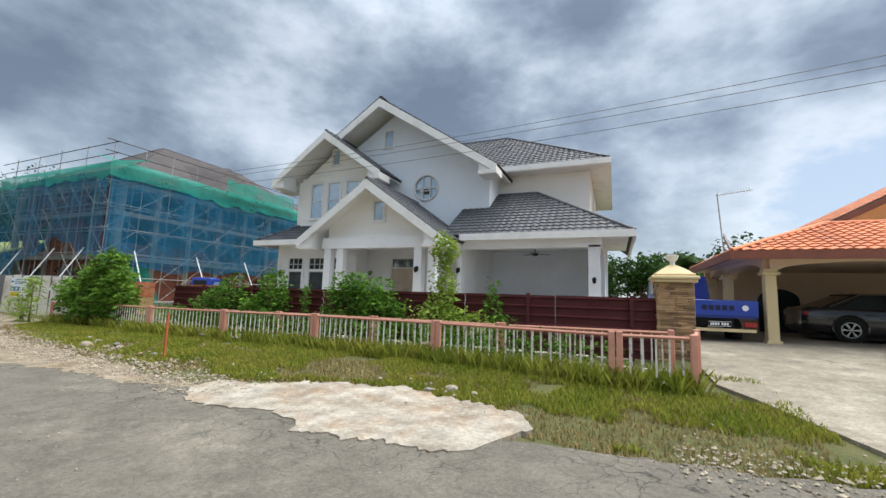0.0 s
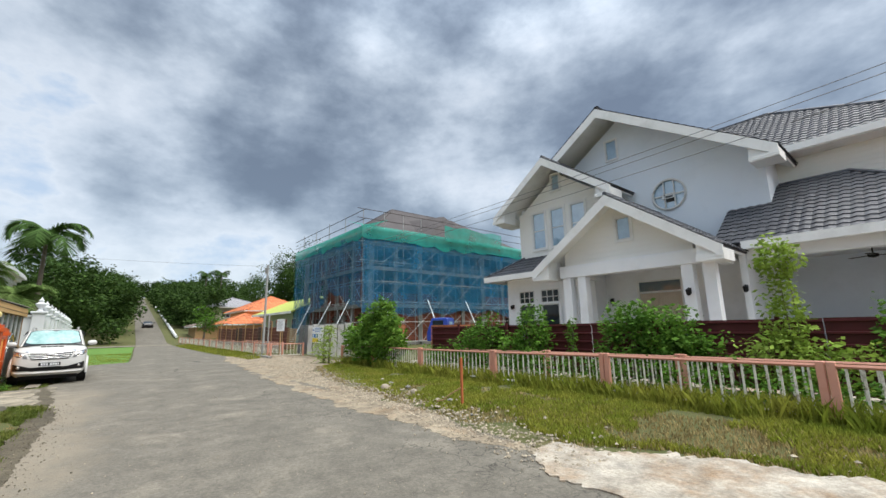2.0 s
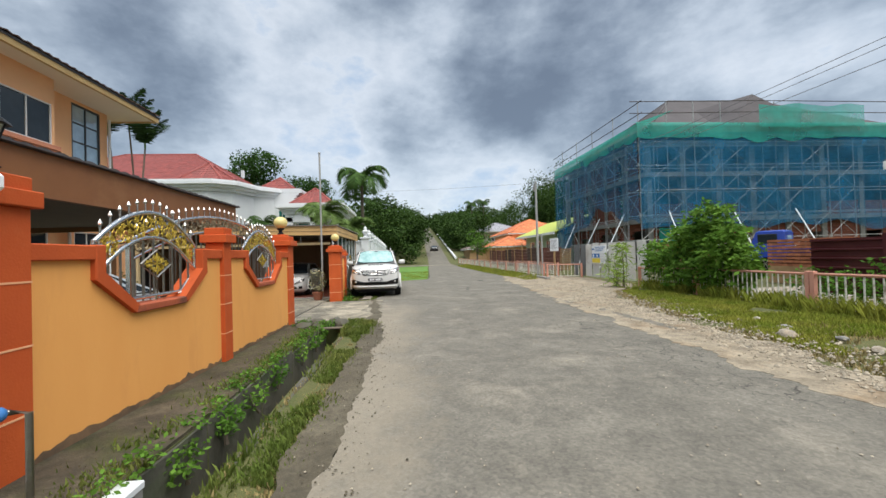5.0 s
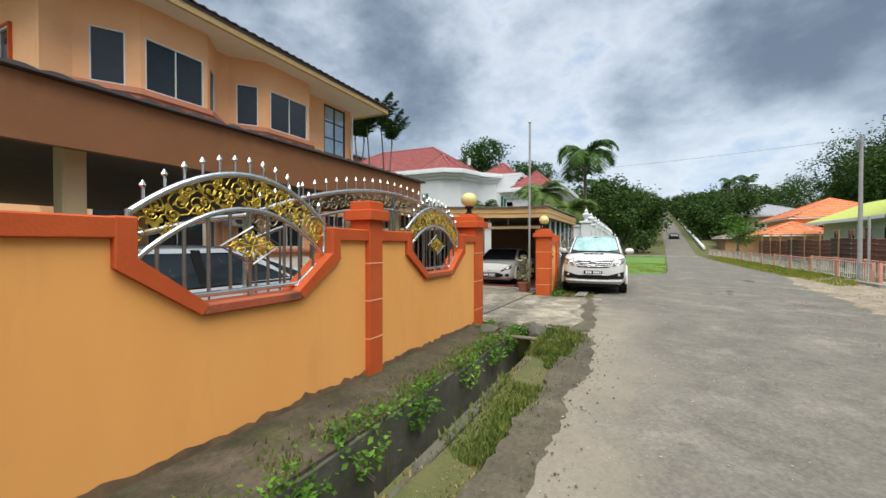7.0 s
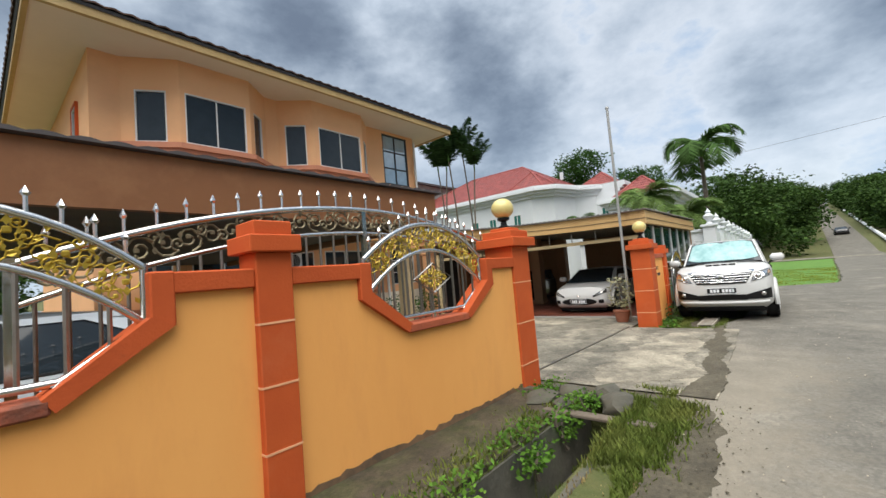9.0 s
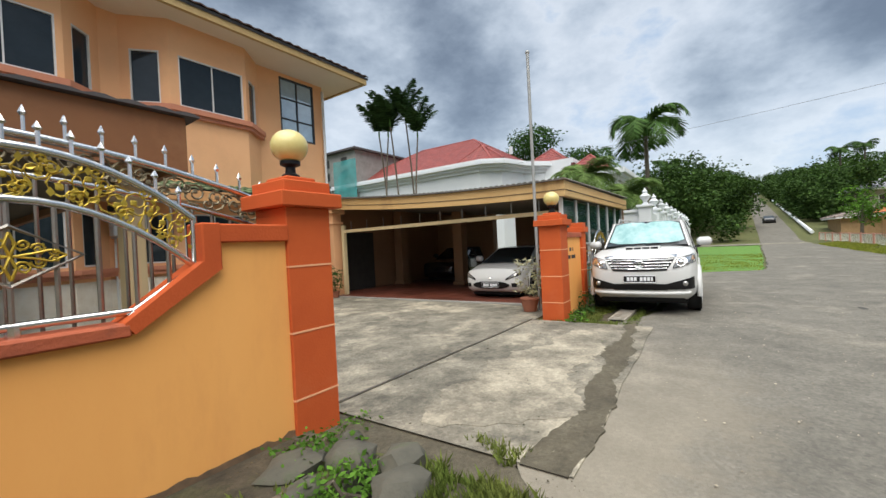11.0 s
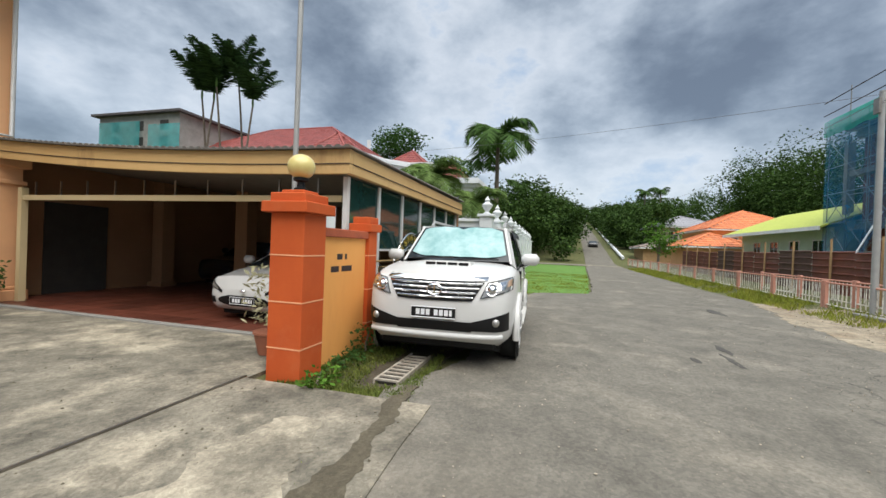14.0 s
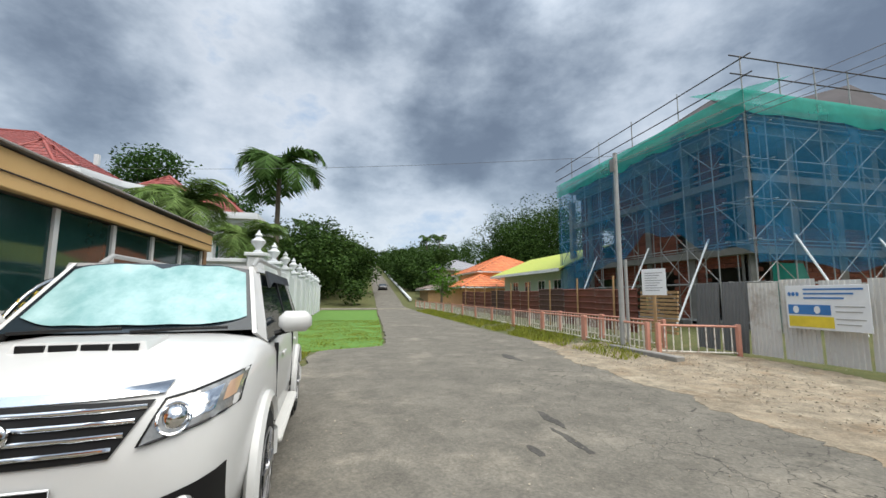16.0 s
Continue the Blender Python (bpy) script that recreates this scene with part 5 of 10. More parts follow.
gw = thing("gate_side_wall", (-22.4, -2.7, -0.2), "short orange wall beside the gate pillar with a painted address", "wall")
part("wall_panel", Geo().box(-23.05, -2.74, -0.4, -21.79, -2.60, 1.45), WALL_OR, gw)
part("coping", Geo().box(-23.05, -2.80, 1.45, -21.79, -2.55, 1.56, 0.01), TERRA_D, gw)
pier(gw, -23.32, -23.05, -2.81, -2.54, -0.4, 1.56, (0.2, 0.7, 1.2), 0.05)
# painted address as plain bars
ad = Geo()
for z, xa, wds in ((1.16, -22.26, (0.13, 0.05)), (1.00, -22.12, (0.19, 0.27))):
    x = xa
    for w in wds:
        ad.box(x, -2.603, z, x - w, -2.597, z + 0.075)
        x -= w + 0.07
part("painted_address", ad, INK, gw, "dark painted address bars")


def globe_lamp():
    o = thing("globe_lamp", (0, 0, 0), "yellowed globe lamp on a black neck atop a gate pillar", "lamp", "globe lamps")
    part("neck", Geo().lathe([(0.075, 0), (0.075, 0.03), (0.045, 0.05), (0.04, 0.10), (0.085, 0.12), (0.085, 0.15)], seg=16), TRIM, o, smooth=40)
    part("globe", Geo().ball((0, 0, 0.28), 0.155, 24, 16, 0.92), GLOBE, o, smooth=60)
    return o


gl = place(globe_lamp(), -15.865, -2.965, 2.045)
copy_thing(gl, pose(-21.575, -2.695, 1.95))


def base_stain(parent, x0, x1, y, z, seed):
    """A ragged dark damp line along the foot of a wall."""
    n = int(abs(x1 - x0) / 0.06)
    q = Geo()
    for i in range(n + 1):
        x = x0 + (x1 - x0) * i / n
        h = 0.05 + 0.07 * abs(noise.noise((x * 1.7, seed, 0))) + 0.05 * noise.noise((x * 9, seed, 3))
        zz = z(x)
        q.v += [(x, y, zz - 0.05), (x, y, zz + max(h, 0.012))]
    q.f = [(2 * i, 2 * i + 2, 2 * i + 3, 2 * i + 1) for i in range(n)]
    part("damp_line", q, DAMP, parent, "dark damp staining at the wall's foot")


DAMP = mat("damp_stain", (0.10, 0.07, 0.045), (0.22, 0.13, 0.07), scale=6, rough=0.9)
base_stain(bw, -9.26, -12.29, -2.776, lambda x: g(x, -2.7) + 0.03, 1)
base_stain(bw, -12.57, -15.65, -2.776, lambda x: g(x, -2.7) + 0.03, 2)


# outdoor unit of an air conditioner between the bays
ac = thing("air_conditioner", (-17.5, -11.75, 2.02), "white air conditioner outdoor unit on the peach wall", "air conditioner")
part("casing", Geo().box(-17.86, -11.93, 2.04, -17.14, -11.64, 2.58, 0.02), ALU, ac)
part("fan_guard", Geo().lathe([(0.215, 0), (0.215, 0.015), (0.20, 0.02)], seg=28).move(Matrix.Translation((-17.57, -11.638, 2.31)) @ Matrix.Rotation(radians(-90), 4, "X")), TRIM, ac, "black round fan guard")
for rr in (0.06, 0.11, 0.16, 0.205):
    part("guard_ring", Geo().tube([(-17.57 + rr * math.cos(w), -11.612, 2.31 + rr * math.sin(w)) for w in [2 * math.pi * i / 24 for i in range(24)]], 0.005, 4, True), ZINC, ac)
for x in (-17.75, -17.25):
    part("bracket", Geo().box(x - 0.02, -12.16, 2.0, x + 0.02, -11.66, 2.035), ALU, ac)
part("pipe", Geo().tube([(-17.3, -12.1, 2.1), (-17.3, -12.14, 1.3), (-17.32, -12.14, 0.0)], 0.025, 6), ALU, ac)
part("flood_lamp", Geo().box(-17.30, -11.80, 2.62, -17.08, -11.70, 2.76, 0.01), TRIM, ac, "small black flood lamp above the unit")


# ---------------------------------------------------------------- grilles and gate
def scroll(gq, c, r, y, turn=1, a0=0.0, turns=1.6, t=0.008):
    pts = []
    for i in range(15):
        f = i / 14
        a = a0 + turn * f * turns * 2 * math.pi
        rr = r * (1 - 0.82 * f)
        pts.append((c[0] + rr * math.cos(a), y, c[1] + rr * math.sin(a)))
    gq.tube(pts, t, 4)
    tip, e = pts[-1], min(0.018, r * 0.22)
    gq.box(tip[0] - e, y - 0.008, tip[2] - e, tip[0] + e, y + 0.008, tip[2] + e, e * 0.4)
    for k in (3, 6):
        p = pts[k]
        gq.prism([(p[0], y - 0.005, p[2] - e * 1.5), (p[0] + e, y - 0.005, p[2]), (p[0], y - 0.005, p[2] + e * 1.5), (p[0] - e, y - 0.005, p[2])], (0, 0.01, 0))


def arc(x0, x1, z_end, z_top, y, n=16):
    return [(x0 + (x1 - x0) * i / n, y, z_end + (z_top - z_end) * (1 - (2 * i / n - 1) ** 2)) for i in range(n + 1)]


def spike(x, y, z, h):
    return Geo().tube([(x, y, z), (x, y, z + h * 0.65)], 0.011, 6).lathe([(0.011, h * 0.6), (0.022, h * 0.72), (0.002, h)], (x, y, z), 6)


def grille():
    o = thing("wall_grille", (0, 0, 0), "arched stainless steel wall grille with gold scrollwork and spikes", "grille", "wall grilles")
    hw = 0.86
    fr = part("arch_frame", Geo().tube(arc(-hw, hw, 0.76, 1.11, 0), 0.024, 8), STEEL, o, smooth=50)
    part("inner_arch", Geo().tube(arc(-hw, hw, 0.44, 0.84, 0), 0.022, 8), STEEL, o, smooth=50)
    for s in (-1, 1):
        part("side_post", Geo().tube([(s * hw, 0, 0.44), (s * hw, 0, 0.78)], 0.022, 8), STEEL, o, smooth=50)
        part("bolt_stub", Geo().tube([(s * hw, 0, 0.60), (s * (hw + 0.14), 0, 0.60)], 0.018, 8), STEEL, o, smooth=50)
    part("bottom_rail", Geo().tube([(-hw, 0, 0.44), (-0.5, 0, 0.2), (0.5, 0, 0.2), (hw, 0, 0.44)], 0.022, 8), STEEL, o, smooth=50)
    part("foot_rail", Geo().tube([(0.5, 0.02, 0.2), (0.42, 0.02, 0.12), (-0.42, 0.02, 0.12), (-0.5, 0.02, 0.2)], 0.012, 6).tube([(0, 0, 0.0), (0, 0, 0.2)], 0.03, 8), STEEL, o)
    for i in range(-4, 5):
        x = i * 0.175
        zt = 0.44 + 0.40 * (1 - (x / hw) ** 2)
        zb = 0.2 if abs(x) <= 0.5 else 0.2 + 0.24 * (abs(x) - 0.5) / 0.36
        part("bar", Geo().tube([(x, 0, zb), (x, 0, zt)], 0.013, 6), STEEL_D, o)
    part("diamond_frame", Geo().tube([(0.28, 0.03, 0.55), (0, 0.03, 0.70), (-0.28, 0.03, 0.55), (0, 0.03, 0.40)], 0.012, 4, True), STEEL_D, o)
    for sx in (-1, 1):
        for sz in (-1, 1):
            gd = Geo()
            scroll(gd, (sx * 0.045, 0.55 + sz * 0.06), 0.034, 0.034, sx * sz, 0.6, 1.4, 0.006)
            scroll(gd, (sx * 0.105, 0.55 + sz * 0.034), 0.032, 0.03, -sx * sz, 0.2, 1.5, 0.006)
            scroll(gd, (sx * 0.165, 0.55 + sz * 0.018), 0.022, 0.034, sx * sz, 0, 1.3, 0.005)
            gd.tube([(sx * 0.01, 0.034, 0.55), (sx * 0.08, 0.04, 0.55 + sz * 0.012), (sx * 0.15, 0.036, 0.55 + sz * 0.03), (sx * 0.21, 0.034, 0.55)], 0.006, 4)
            gd.tube([(0, 0.034, 0.55), (sx * 0.02, 0.04, 0.55 + sz * 0.06), (0, 0.034, 0.55 + sz * 0.12)], 0.007, 4)
            part("gold_motif", gd, GOLD, o, "gold cast scroll motif")
    gs = Geo()
    for i in range(15):
        x = -0.77 + i * 0.11
        zo, zi = 0.76 + 0.35 * (1 - (x / hw) ** 2), 0.44 + 0.40 * (1 - (x / hw) ** 2)
        zm, r = (zo + zi) / 2, (zo - zi) * 0.36
        up = (-1) ** i
        scroll(gs, (x, zm + 0.03 * up), r, 0, up, i * 0.8, 1.7, 0.0055)
        scroll(gs, (x + 0.05, zm - 0.06 * up), r * 0.5, 0.006, -up, i * 1.1, 1.4, 0.005)
        scroll(gs, (x - 0.03, zm + 0.085 * up), r * 0.36, 0.008, up, i * 0.7, 1.3, 0.005)
        for k in range(3):
            w = i * 1.3 + k * 2.1
            c = Vector((x + r * 0.8 * math.cos(w), 0.006, zm + r * 0.8 * math.sin(w)))
            d, q = Vector((math.cos(w), 0, math.sin(w))) * 0.045, Vector((-math.sin(w), 0, math.cos(w))) * 0.014
            gs.add([c, c + d * 0.5 + q + Vector((0, 0.006, 0)), c + d, c + d * 0.5 - q + Vector((0, 0.006, 0)), c + d * 0.5 + Vector((0, -0.006, 0))], [(0, 1, 2, 3), (0, 4, 1), (1, 4, 2), (2, 4, 3), (3, 4, 0)])
    part("gold_scrollwork", gs, GOLD, o, "gold vine scrollwork")
    for i in range(13):
        x = -0.78 + i * 0.13
        part("spike", spike(x, 0, 0.78 + 0.35 * (1 - (x / hw) ** 2), 0.13), STEEL, fr)
    return o


gr = place(grille(), -10.85, -2.84, 0.91)
copy_thing(gr, pose(-14.15, -2.84, 0.91))

sg = thing("sliding_gate", (-13.6, -3.32, -0.1), "arched stainless steel sliding gate with scrollwork, rolled behind the wall", "gate")
Y = -3.32
part("top_rail", Geo().tube([(-10.2, Y, 1.52)] + [(-10.8, Y, 1.68)] + arc(-11.2, -16.2, 1.74, 2.22, Y, 22), 0.028, 8), STEEL, sg, smooth=50)
part("lower_arch", Geo().tube(arc(-11.2, -16.2, 1.50, 1.98, Y, 22), 0.02, 8), STEEL, sg, smooth=50)
part("mid_rail", Geo().tube([(-10.2, Y, 0.95), (-16.25, Y, 0.95)], 0.02, 8).tube([(-10.2, Y, 0.05), (-16.25, Y, 0.05)], 0.028, 8), STEEL, sg)
for x in (-10.2, -11.2, -13.7, -16.25):
    part("gate_post", Geo().box(x - 0.025, Y - 0.025, -0.08, x + 0.025, Y + 0.025, 1.52 if x == -10.2 else (1.78 if x != -13.7 else 2.2)), STEEL, sg)
for i in range(34):
    x = -11.3 - i * 0.145
    k = 1 - ((x + 13.7) / 2.5) ** 2
    part("bar", Geo().tube([(x, Y, 0.05), (x, Y, 1.50 + 0.48 * k)], 0.012, 6), STEEL_D, sg)
for i in range(26):
    x = -11.35 - i * 0.185
    part("spike", spike(x, Y, 1.75 + 0.48 * (1 - ((x + 13.7) / 2.5) ** 2), 0.17), STEEL, sg)
gs = Geo()
for i in range(32):
    x = -11.35 - i * 0.15
    z = 1.62 + 0.48 * (1 - ((x + 13.7) / 2.5) ** 2)
    scroll(gs, (x, z), 0.095, Y, (-1) ** i, i * 0.9, 1.5, 0.009)
    scroll(gs, (x + 0.07, z + 0.04 * (-1) ** i), 0.05, Y + 0.006, -(-1) ** i, i, 1.2, 0.008)
part("scrollwork", gs, mat("dull_bronze", (0.26, 0.22, 0.13), (0.18, 0.15, 0.10), scale=9, rough=0.45, metal=0.6), sg, "dull bronze vine scrollwork")
gtk = Geo()
for k in range(14):
    xa, xb = -16.1 - k * 0.37, -16.1 - (k + 1) * 0.37
    za, zb = g(xa, -3.1) + 0.078, g(xb, -3.1) + 0.078
    gtk.add([(xa, -3.108, za - 0.04), (xb, -3.108, zb - 0.04), (xb, -3.082, zb - 0.04), (xa, -3.082, za - 0.04), (xa, -3.108, za), (xb, -3.108, zb), (xb, -3.082, zb), (xa, -3.082, za)], [(0, 1, 2, 3), (4, 7, 6, 5), (0, 4, 5, 1), (3, 2, 6, 7)])
solid("gate_track", gtk.weld(), STEEL_D, "thin steel gate track set in the concrete", "gate track", kind="structure")

# flag pole beside the gate pillar
fp = thing("flagpole", (-22.35, -3.35, -0.2), "slim pale grey steel flagpole behind the gate pillar", "flagpole")
part("pole", Geo().tube([(-22.35, -3.35, -0.25), (-22.35, -3.35, 5.6)], 0.035, 10), POLE_G, fp, smooth=50)
part("finial", Geo().ball((-22.35, -3.35, 5.62), 0.05, 10, 6), POLE_G, fp, smooth=50)

# ---------------------------------------------------------------- garage canopy
# tan paint, darkened so that its colour carries the garage's shade
TAN_W = mat("shaded_tan_paint", (0.33, 0.19, 0.10), (0.27, 0.155, 0.08), scale=0.8, rough=0.75)
ca = thing("garage_canopy", (-26.5, -7, -0.2), "flat garage canopy with tan stained fascia and glazed side screens", "garage")
def climb(y):
    """How far the sagging canopy has risen towards the house."""
    return 0.52 * max(0.0, (-2.9 - y) / 8.7) ** 2


GSHEET = mat("grey_roof_sheet", (0.14, 0.13, 0.115), (0.10, 0.095, 0.085), rough=0.7, stain=(0.2, 0.13, 0.08), sscale=2, samount=0.5)
# ceiling board colour lowered to hold the shade under the canopy
CEIL = mat("shaded_ceiling_board", (0.20, 0.175, 0.14), (0.16, 0.14, 0.11), rough=0.8)
fa, fgv, cei = Geo(), Geo(), Geo()
NS = 16
ysg = [-2.86 - (8.74) * i / NS for i in range(NS + 1)]
for x0, x1, z0, z1, q in ((-23.06, -22.96, 2.42, 2.78, fa), (-23.075, -22.945, 2.56, 2.572, fgv), (-30.2, -23.06, 2.50, 2.54, cei)):
    for y in ysg:
        d = climb(y)
        q.v += [(x0, y, z0 + d), (x1, y, z0 + d), (x1, y, z1 + d), (x0, y, z1 + d)]
    for i in range(NS):
        for j in range(4):
            q.f.append((4 * i + j, 4 * i + (j + 1) % 4, 4 * i + 4 + (j + 1) % 4, 4 * i + 4 + j))
    q.f += [(3, 2, 1, 0), (4 * NS, 4 * NS + 1, 4 * NS + 2, 4 * NS + 3)]
part("fascia", fa, FASCIA_T, ca)
part("fascia", Geo().box(-30.25, -2.96, 2.42, -23.06, -2.86, 2.78, 0.01), FASCIA_T, ca)
part("fascia_groove", fgv, INK, ca)
part("fascia_groove", Geo().box(-30.25, -2.96, 2.56, -23.06, -2.845, 2.572), INK, ca)
rg = Geo()
for k in range(58):
    y0 = -2.8 - k * 0.152
    prof = ((0, 0.015), (0.05, 0.05), (0.10, 0.05), (0.152, 0.015))
    for (a0, h0), (a1, h1) in zip(prof[:-1], prof[1:]):
        ya, yb = y0 - a0, y0 - a1
        za, zb = 2.785 + climb(ya), 2.785 + climb(yb)
        rg.prism([(-22.88, ya, za), (-22.88, yb, zb), (-22.88, yb, zb + h1), (-22.88, ya, za + h0)], (-7.4, 0, 0.06))
part("roof_sheet", rg.weld(), GSHEET, ca)
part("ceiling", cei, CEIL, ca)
part("back_wall", Geo().box(-30.4, -11.6, -0.3, -30.2, -8.6, 3.1).box(-30.4, -7.4, -0.3, -30.2, -3.0, 2.7), TAN_W, ca)
part("house_side_wall", Geo().box(-30.3, -11.8, -0.3, -23.4, -11.6, 3.2), TAN_W, ca)
for x, y in ((-27.0, -8.3), (-29.6, -8.3), (-27.0, -11.3)):
    part("garage_pillar", Geo().box(x - 0.2, y - 0.2, -0.2, x + 0.2, y + 0.2, 2.55 + climb(y), 0.01), TAN_W, ca)
    part("pillar_base", Geo().box(x - 0.26, y - 0.26, -0.2, x + 0.26, y + 0.26, 0.02, 0.01), TAN_W, ca)
part("doorway", Geo().box(-25.6, -11.596, -0.15, -24.2, -11.56, 2.1), DARK, ca, "dark open doorway")
dw = Geo()
part("gate_beam", Geo().box(-23.42, -10.75, 2.04, -23.34, -3.2, 2.14), CREAM, ca, "yellow gate beam")
part("gate_beam_post", Geo().box(-23.44, -10.85, -0.2, -23.32, -10.73, 2.3), CREAM, ca)
for k in range(10):
    y = -10.4 + k * 0.75
    part("hanger", Geo().box(-23.39, y - 0.012, 2.14, -23.365, y + 0.012, 2.42), STEEL_D, ca)
# glazed side screen
TEAL = glass_mat("tinted_green_glass", (0.015, 0.05, 0.045), 0.05)
TEAL_L = mat("frosted_teal_sheet", (0.22, 0.48, 0.45), (0.16, 0.40, 0.38), rough=0.3)
for k in range(7):
    x = -23.25 - k * 1.15
    part("screen_post", Geo().box(x - 0.04, -3.1, -0.2, x + 0.04, -3.02, 2.42), ALU, ca, "white aluminium post")
    if k < 6:
        part("screen_pane", Geo().box(x - 1.11, -3.07, 1.3, x - 0.04, -3.055, 2.42), TEAL, ca)
        part("screen_pane", Geo().box(x - 1.11, -3.07, 0.0, x - 0.04, -3.055, 0.72), TEAL_L, ca)
        part("screen_rail", Geo().box(x - 1.11, -3.09, 1.26, x - 0.04, -3.03, 1.30).box(x - 1.11, -3.09, 0.72, x - 0.04, -3.03, 0.76), ALU, ca)
BRONZE = mat("bronze_paint", (0.36, 0.24, 0.09), (0.28, 0.18, 0.07), rough=0.5)
for k in range(3):
    x = -23.4 - k * 2.2
    fg = thing("fence_grille", (x - 1.0, -2.72, -0.2), "bronze-painted geometric fence grille before the garage screen", "grille", "fence grilles")
    part("grille_frame", Geo().tube([(x, -2.72, 0.0), (x, -2.72, 1.1), (x - 2.0, -2.72, 1.1), (x - 2.0, -2.72, 0.0)], 0.022, 6), BRONZE, fg)
    part("grille_rail", Geo().tube([(x, -2.72, 0.62), (x - 2.0, -2.72, 0.62)], 0.018, 6).tube([(x, -2.72, 0.2), (x - 2.0, -2.72, 0.2)], 0.018, 6), BRONZE, fg)
    part("grille_square", Geo().tube([(x - 0.4, -2.72, 0.72), (x - 0.4, -2.72, 1.0), (x - 0.9, -2.72, 1.0), (x - 0.9, -2.72, 0.72)], 0.014, 6, True).tube([(x - 1.2, -2.72, 0.30), (x - 1.2, -2.72, 0.9), (x - 1.7, -2.72, 0.9), (x - 1.7, -2.72, 0.30)], 0.014, 6, True), BRONZE, fg)
    for i in range(5):
        part("grille_bar", Geo().tube([(x - 0.33 - i * 0.33, -2.72, 0.2), (x - 0.33 - i * 0.33, -2.72, 0.62)], 0.01, 6), BRONZE, fg)
ag = thing("arched_gate", (-25.0, -2.66, -0.2), "small arched steel gate with gold scrollwork behind the parked car", "gate")
part("arch_frame", Geo().tube([(-24.3, -2.66, -0.15), (-24.3, -2.66, 1.1)] + arc(-24.3, -26.0, 1.1, 1.62, -2.66, 14) + [(-26.0, -2.66, -0.15)], 0.025, 8), STEEL, ag, smooth=50)
part("inner_arch", Geo().tube(arc(-24.45, -25.85, 0.9, 1.38, -2.66, 14), 0.018, 8), STEEL, ag, smooth=50)
for i in range(9):
    x = -24.45 - i * 0.17
    part("bar", Geo().tube([(x, -2.66, -0.1), (x, -2.66, 0.95 + 0.4 * (1 - ((x + 25.15) / 0.75) ** 2))], 0.011, 6), STEEL_D, ag)
gs = Geo()
for i in range(9):
    x = -24.45 - i * 0.175
    scroll(gs, (x, 1.05 + 0.47 * (1 - ((x + 25.15) / 0.85) ** 2)), 0.09, -2.65, (-1) ** i, i, 1.5, 0.008)
part("gold_scrollwork", gs, GOLD, ag, "gold scrollwork")
# red tiled floor, tile by tile
fl = thing("garage_floor", (-26.6, -7.3, -0.25), "polished red clay tile garage floor", "floor", kind="structure")
part("floor_bed", Geo().box(-30.2, -11.6, -0.25, -23.0, -3.1, -0.118), mat("tile_grout", (0.10, 0.05, 0.035), rough=0.7), fl)
tm = mesh_of("floor_tile", Geo().box(-0.245, -0.245, 0, 0.245, 0.245, 0.012, 0.004), REDTILE)
for i in range(14):
    for j in range(17):
        t = new("floor_tile", tm)
        t.parent = fl
        t.location = Vector((-23.26 - i * 0.5, -3.38 - j * 0.5, -0.116)) - fl.location
solid("floor_kerb", Geo().box(-23.05, -11.6, -0.25, -22.9, -3.1, -0.105, 0.01), CONC, "pale concrete strip before the tiled garage floor", "kerb", kind="structure")


# ---------------------------------------------------------------- vehicles
def loft(gq, secs):
    """Joins closed cross-sections of the same number of points."""
    n = len(secs[0])
    k = len(gq.v)
    for s in secs:
        gq.v += [tuple(p) for p in s]
    for i in range(len(secs) - 1):
        for j in range(n):
            a, b = k + i * n, k + (i + 1) * n
            gq.f.append((a + j, a + (j + 1) % n, b + (j + 1) % n, b + j))
    gq.f.append(tuple(k + j for j in range(n - 1, -1, -1)))
    gq.f.append(tuple(k + (len(secs) - 1) * n + j for j in range(n)))
    return gq


def wheel(o, x, y, r, w, side):
    t = part("wheel", Geo().lathe([(r * 0.70, -w / 2), (r * 0.94, -w / 2), (r, -w * 0.36), (r, w * 0.36), (r * 0.94, w / 2), (r * 0.70, w / 2), (r * 0.66, w * 0.3), (r * 0.66, -w * 0.3), (r * 0.70, -w / 2)], seg=28).move(Matrix.Translation((x, y, r)) @ Matrix.Rotation(radians(90), 4, "X")), TYRE, o, smooth=40)
    rim = Geo().lathe([(r * 0.67, 0), (r * 0.67, 0.02), (r * 0.60, 0.02), (r * 0.58, 0.0)], seg=28)
    for i in range(6):
        a = 2 * math.pi * i / 6
        rim.add([(math.cos(a + d) * q, math.sin(a + d) * q, z) for d, q in ((-0.3, r * 0.12), (0.3, r * 0.12), (0.16, r * 0.63), (-0.16, r * 0.63)) for z in (0.0, 0.03)], [(1, 3, 5, 7), (0, 1, 7, 6), (2, 4, 5, 3)])
    rim.lathe([(0.001, 0.04), (r * 0.13, 0.035), (r * 0.14, 0)], seg=12)
    m = Matrix.Translation((x, y + side * w * 0.44, r)) @ Matrix.Rotation(radians(-90 * side), 4, "X")
    part("rim", rim.move(m), RIM, t, smooth=30)
    part("hub_back", Geo().lathe([(r * 0.66, 0), (r * 0.66, 0.01)], seg=24).move(Matrix.Translation((x, y + side * w * 0.30, r)) @ Matrix.Rotation(radians(-90 * side), 4, "X")), TRIM, t)


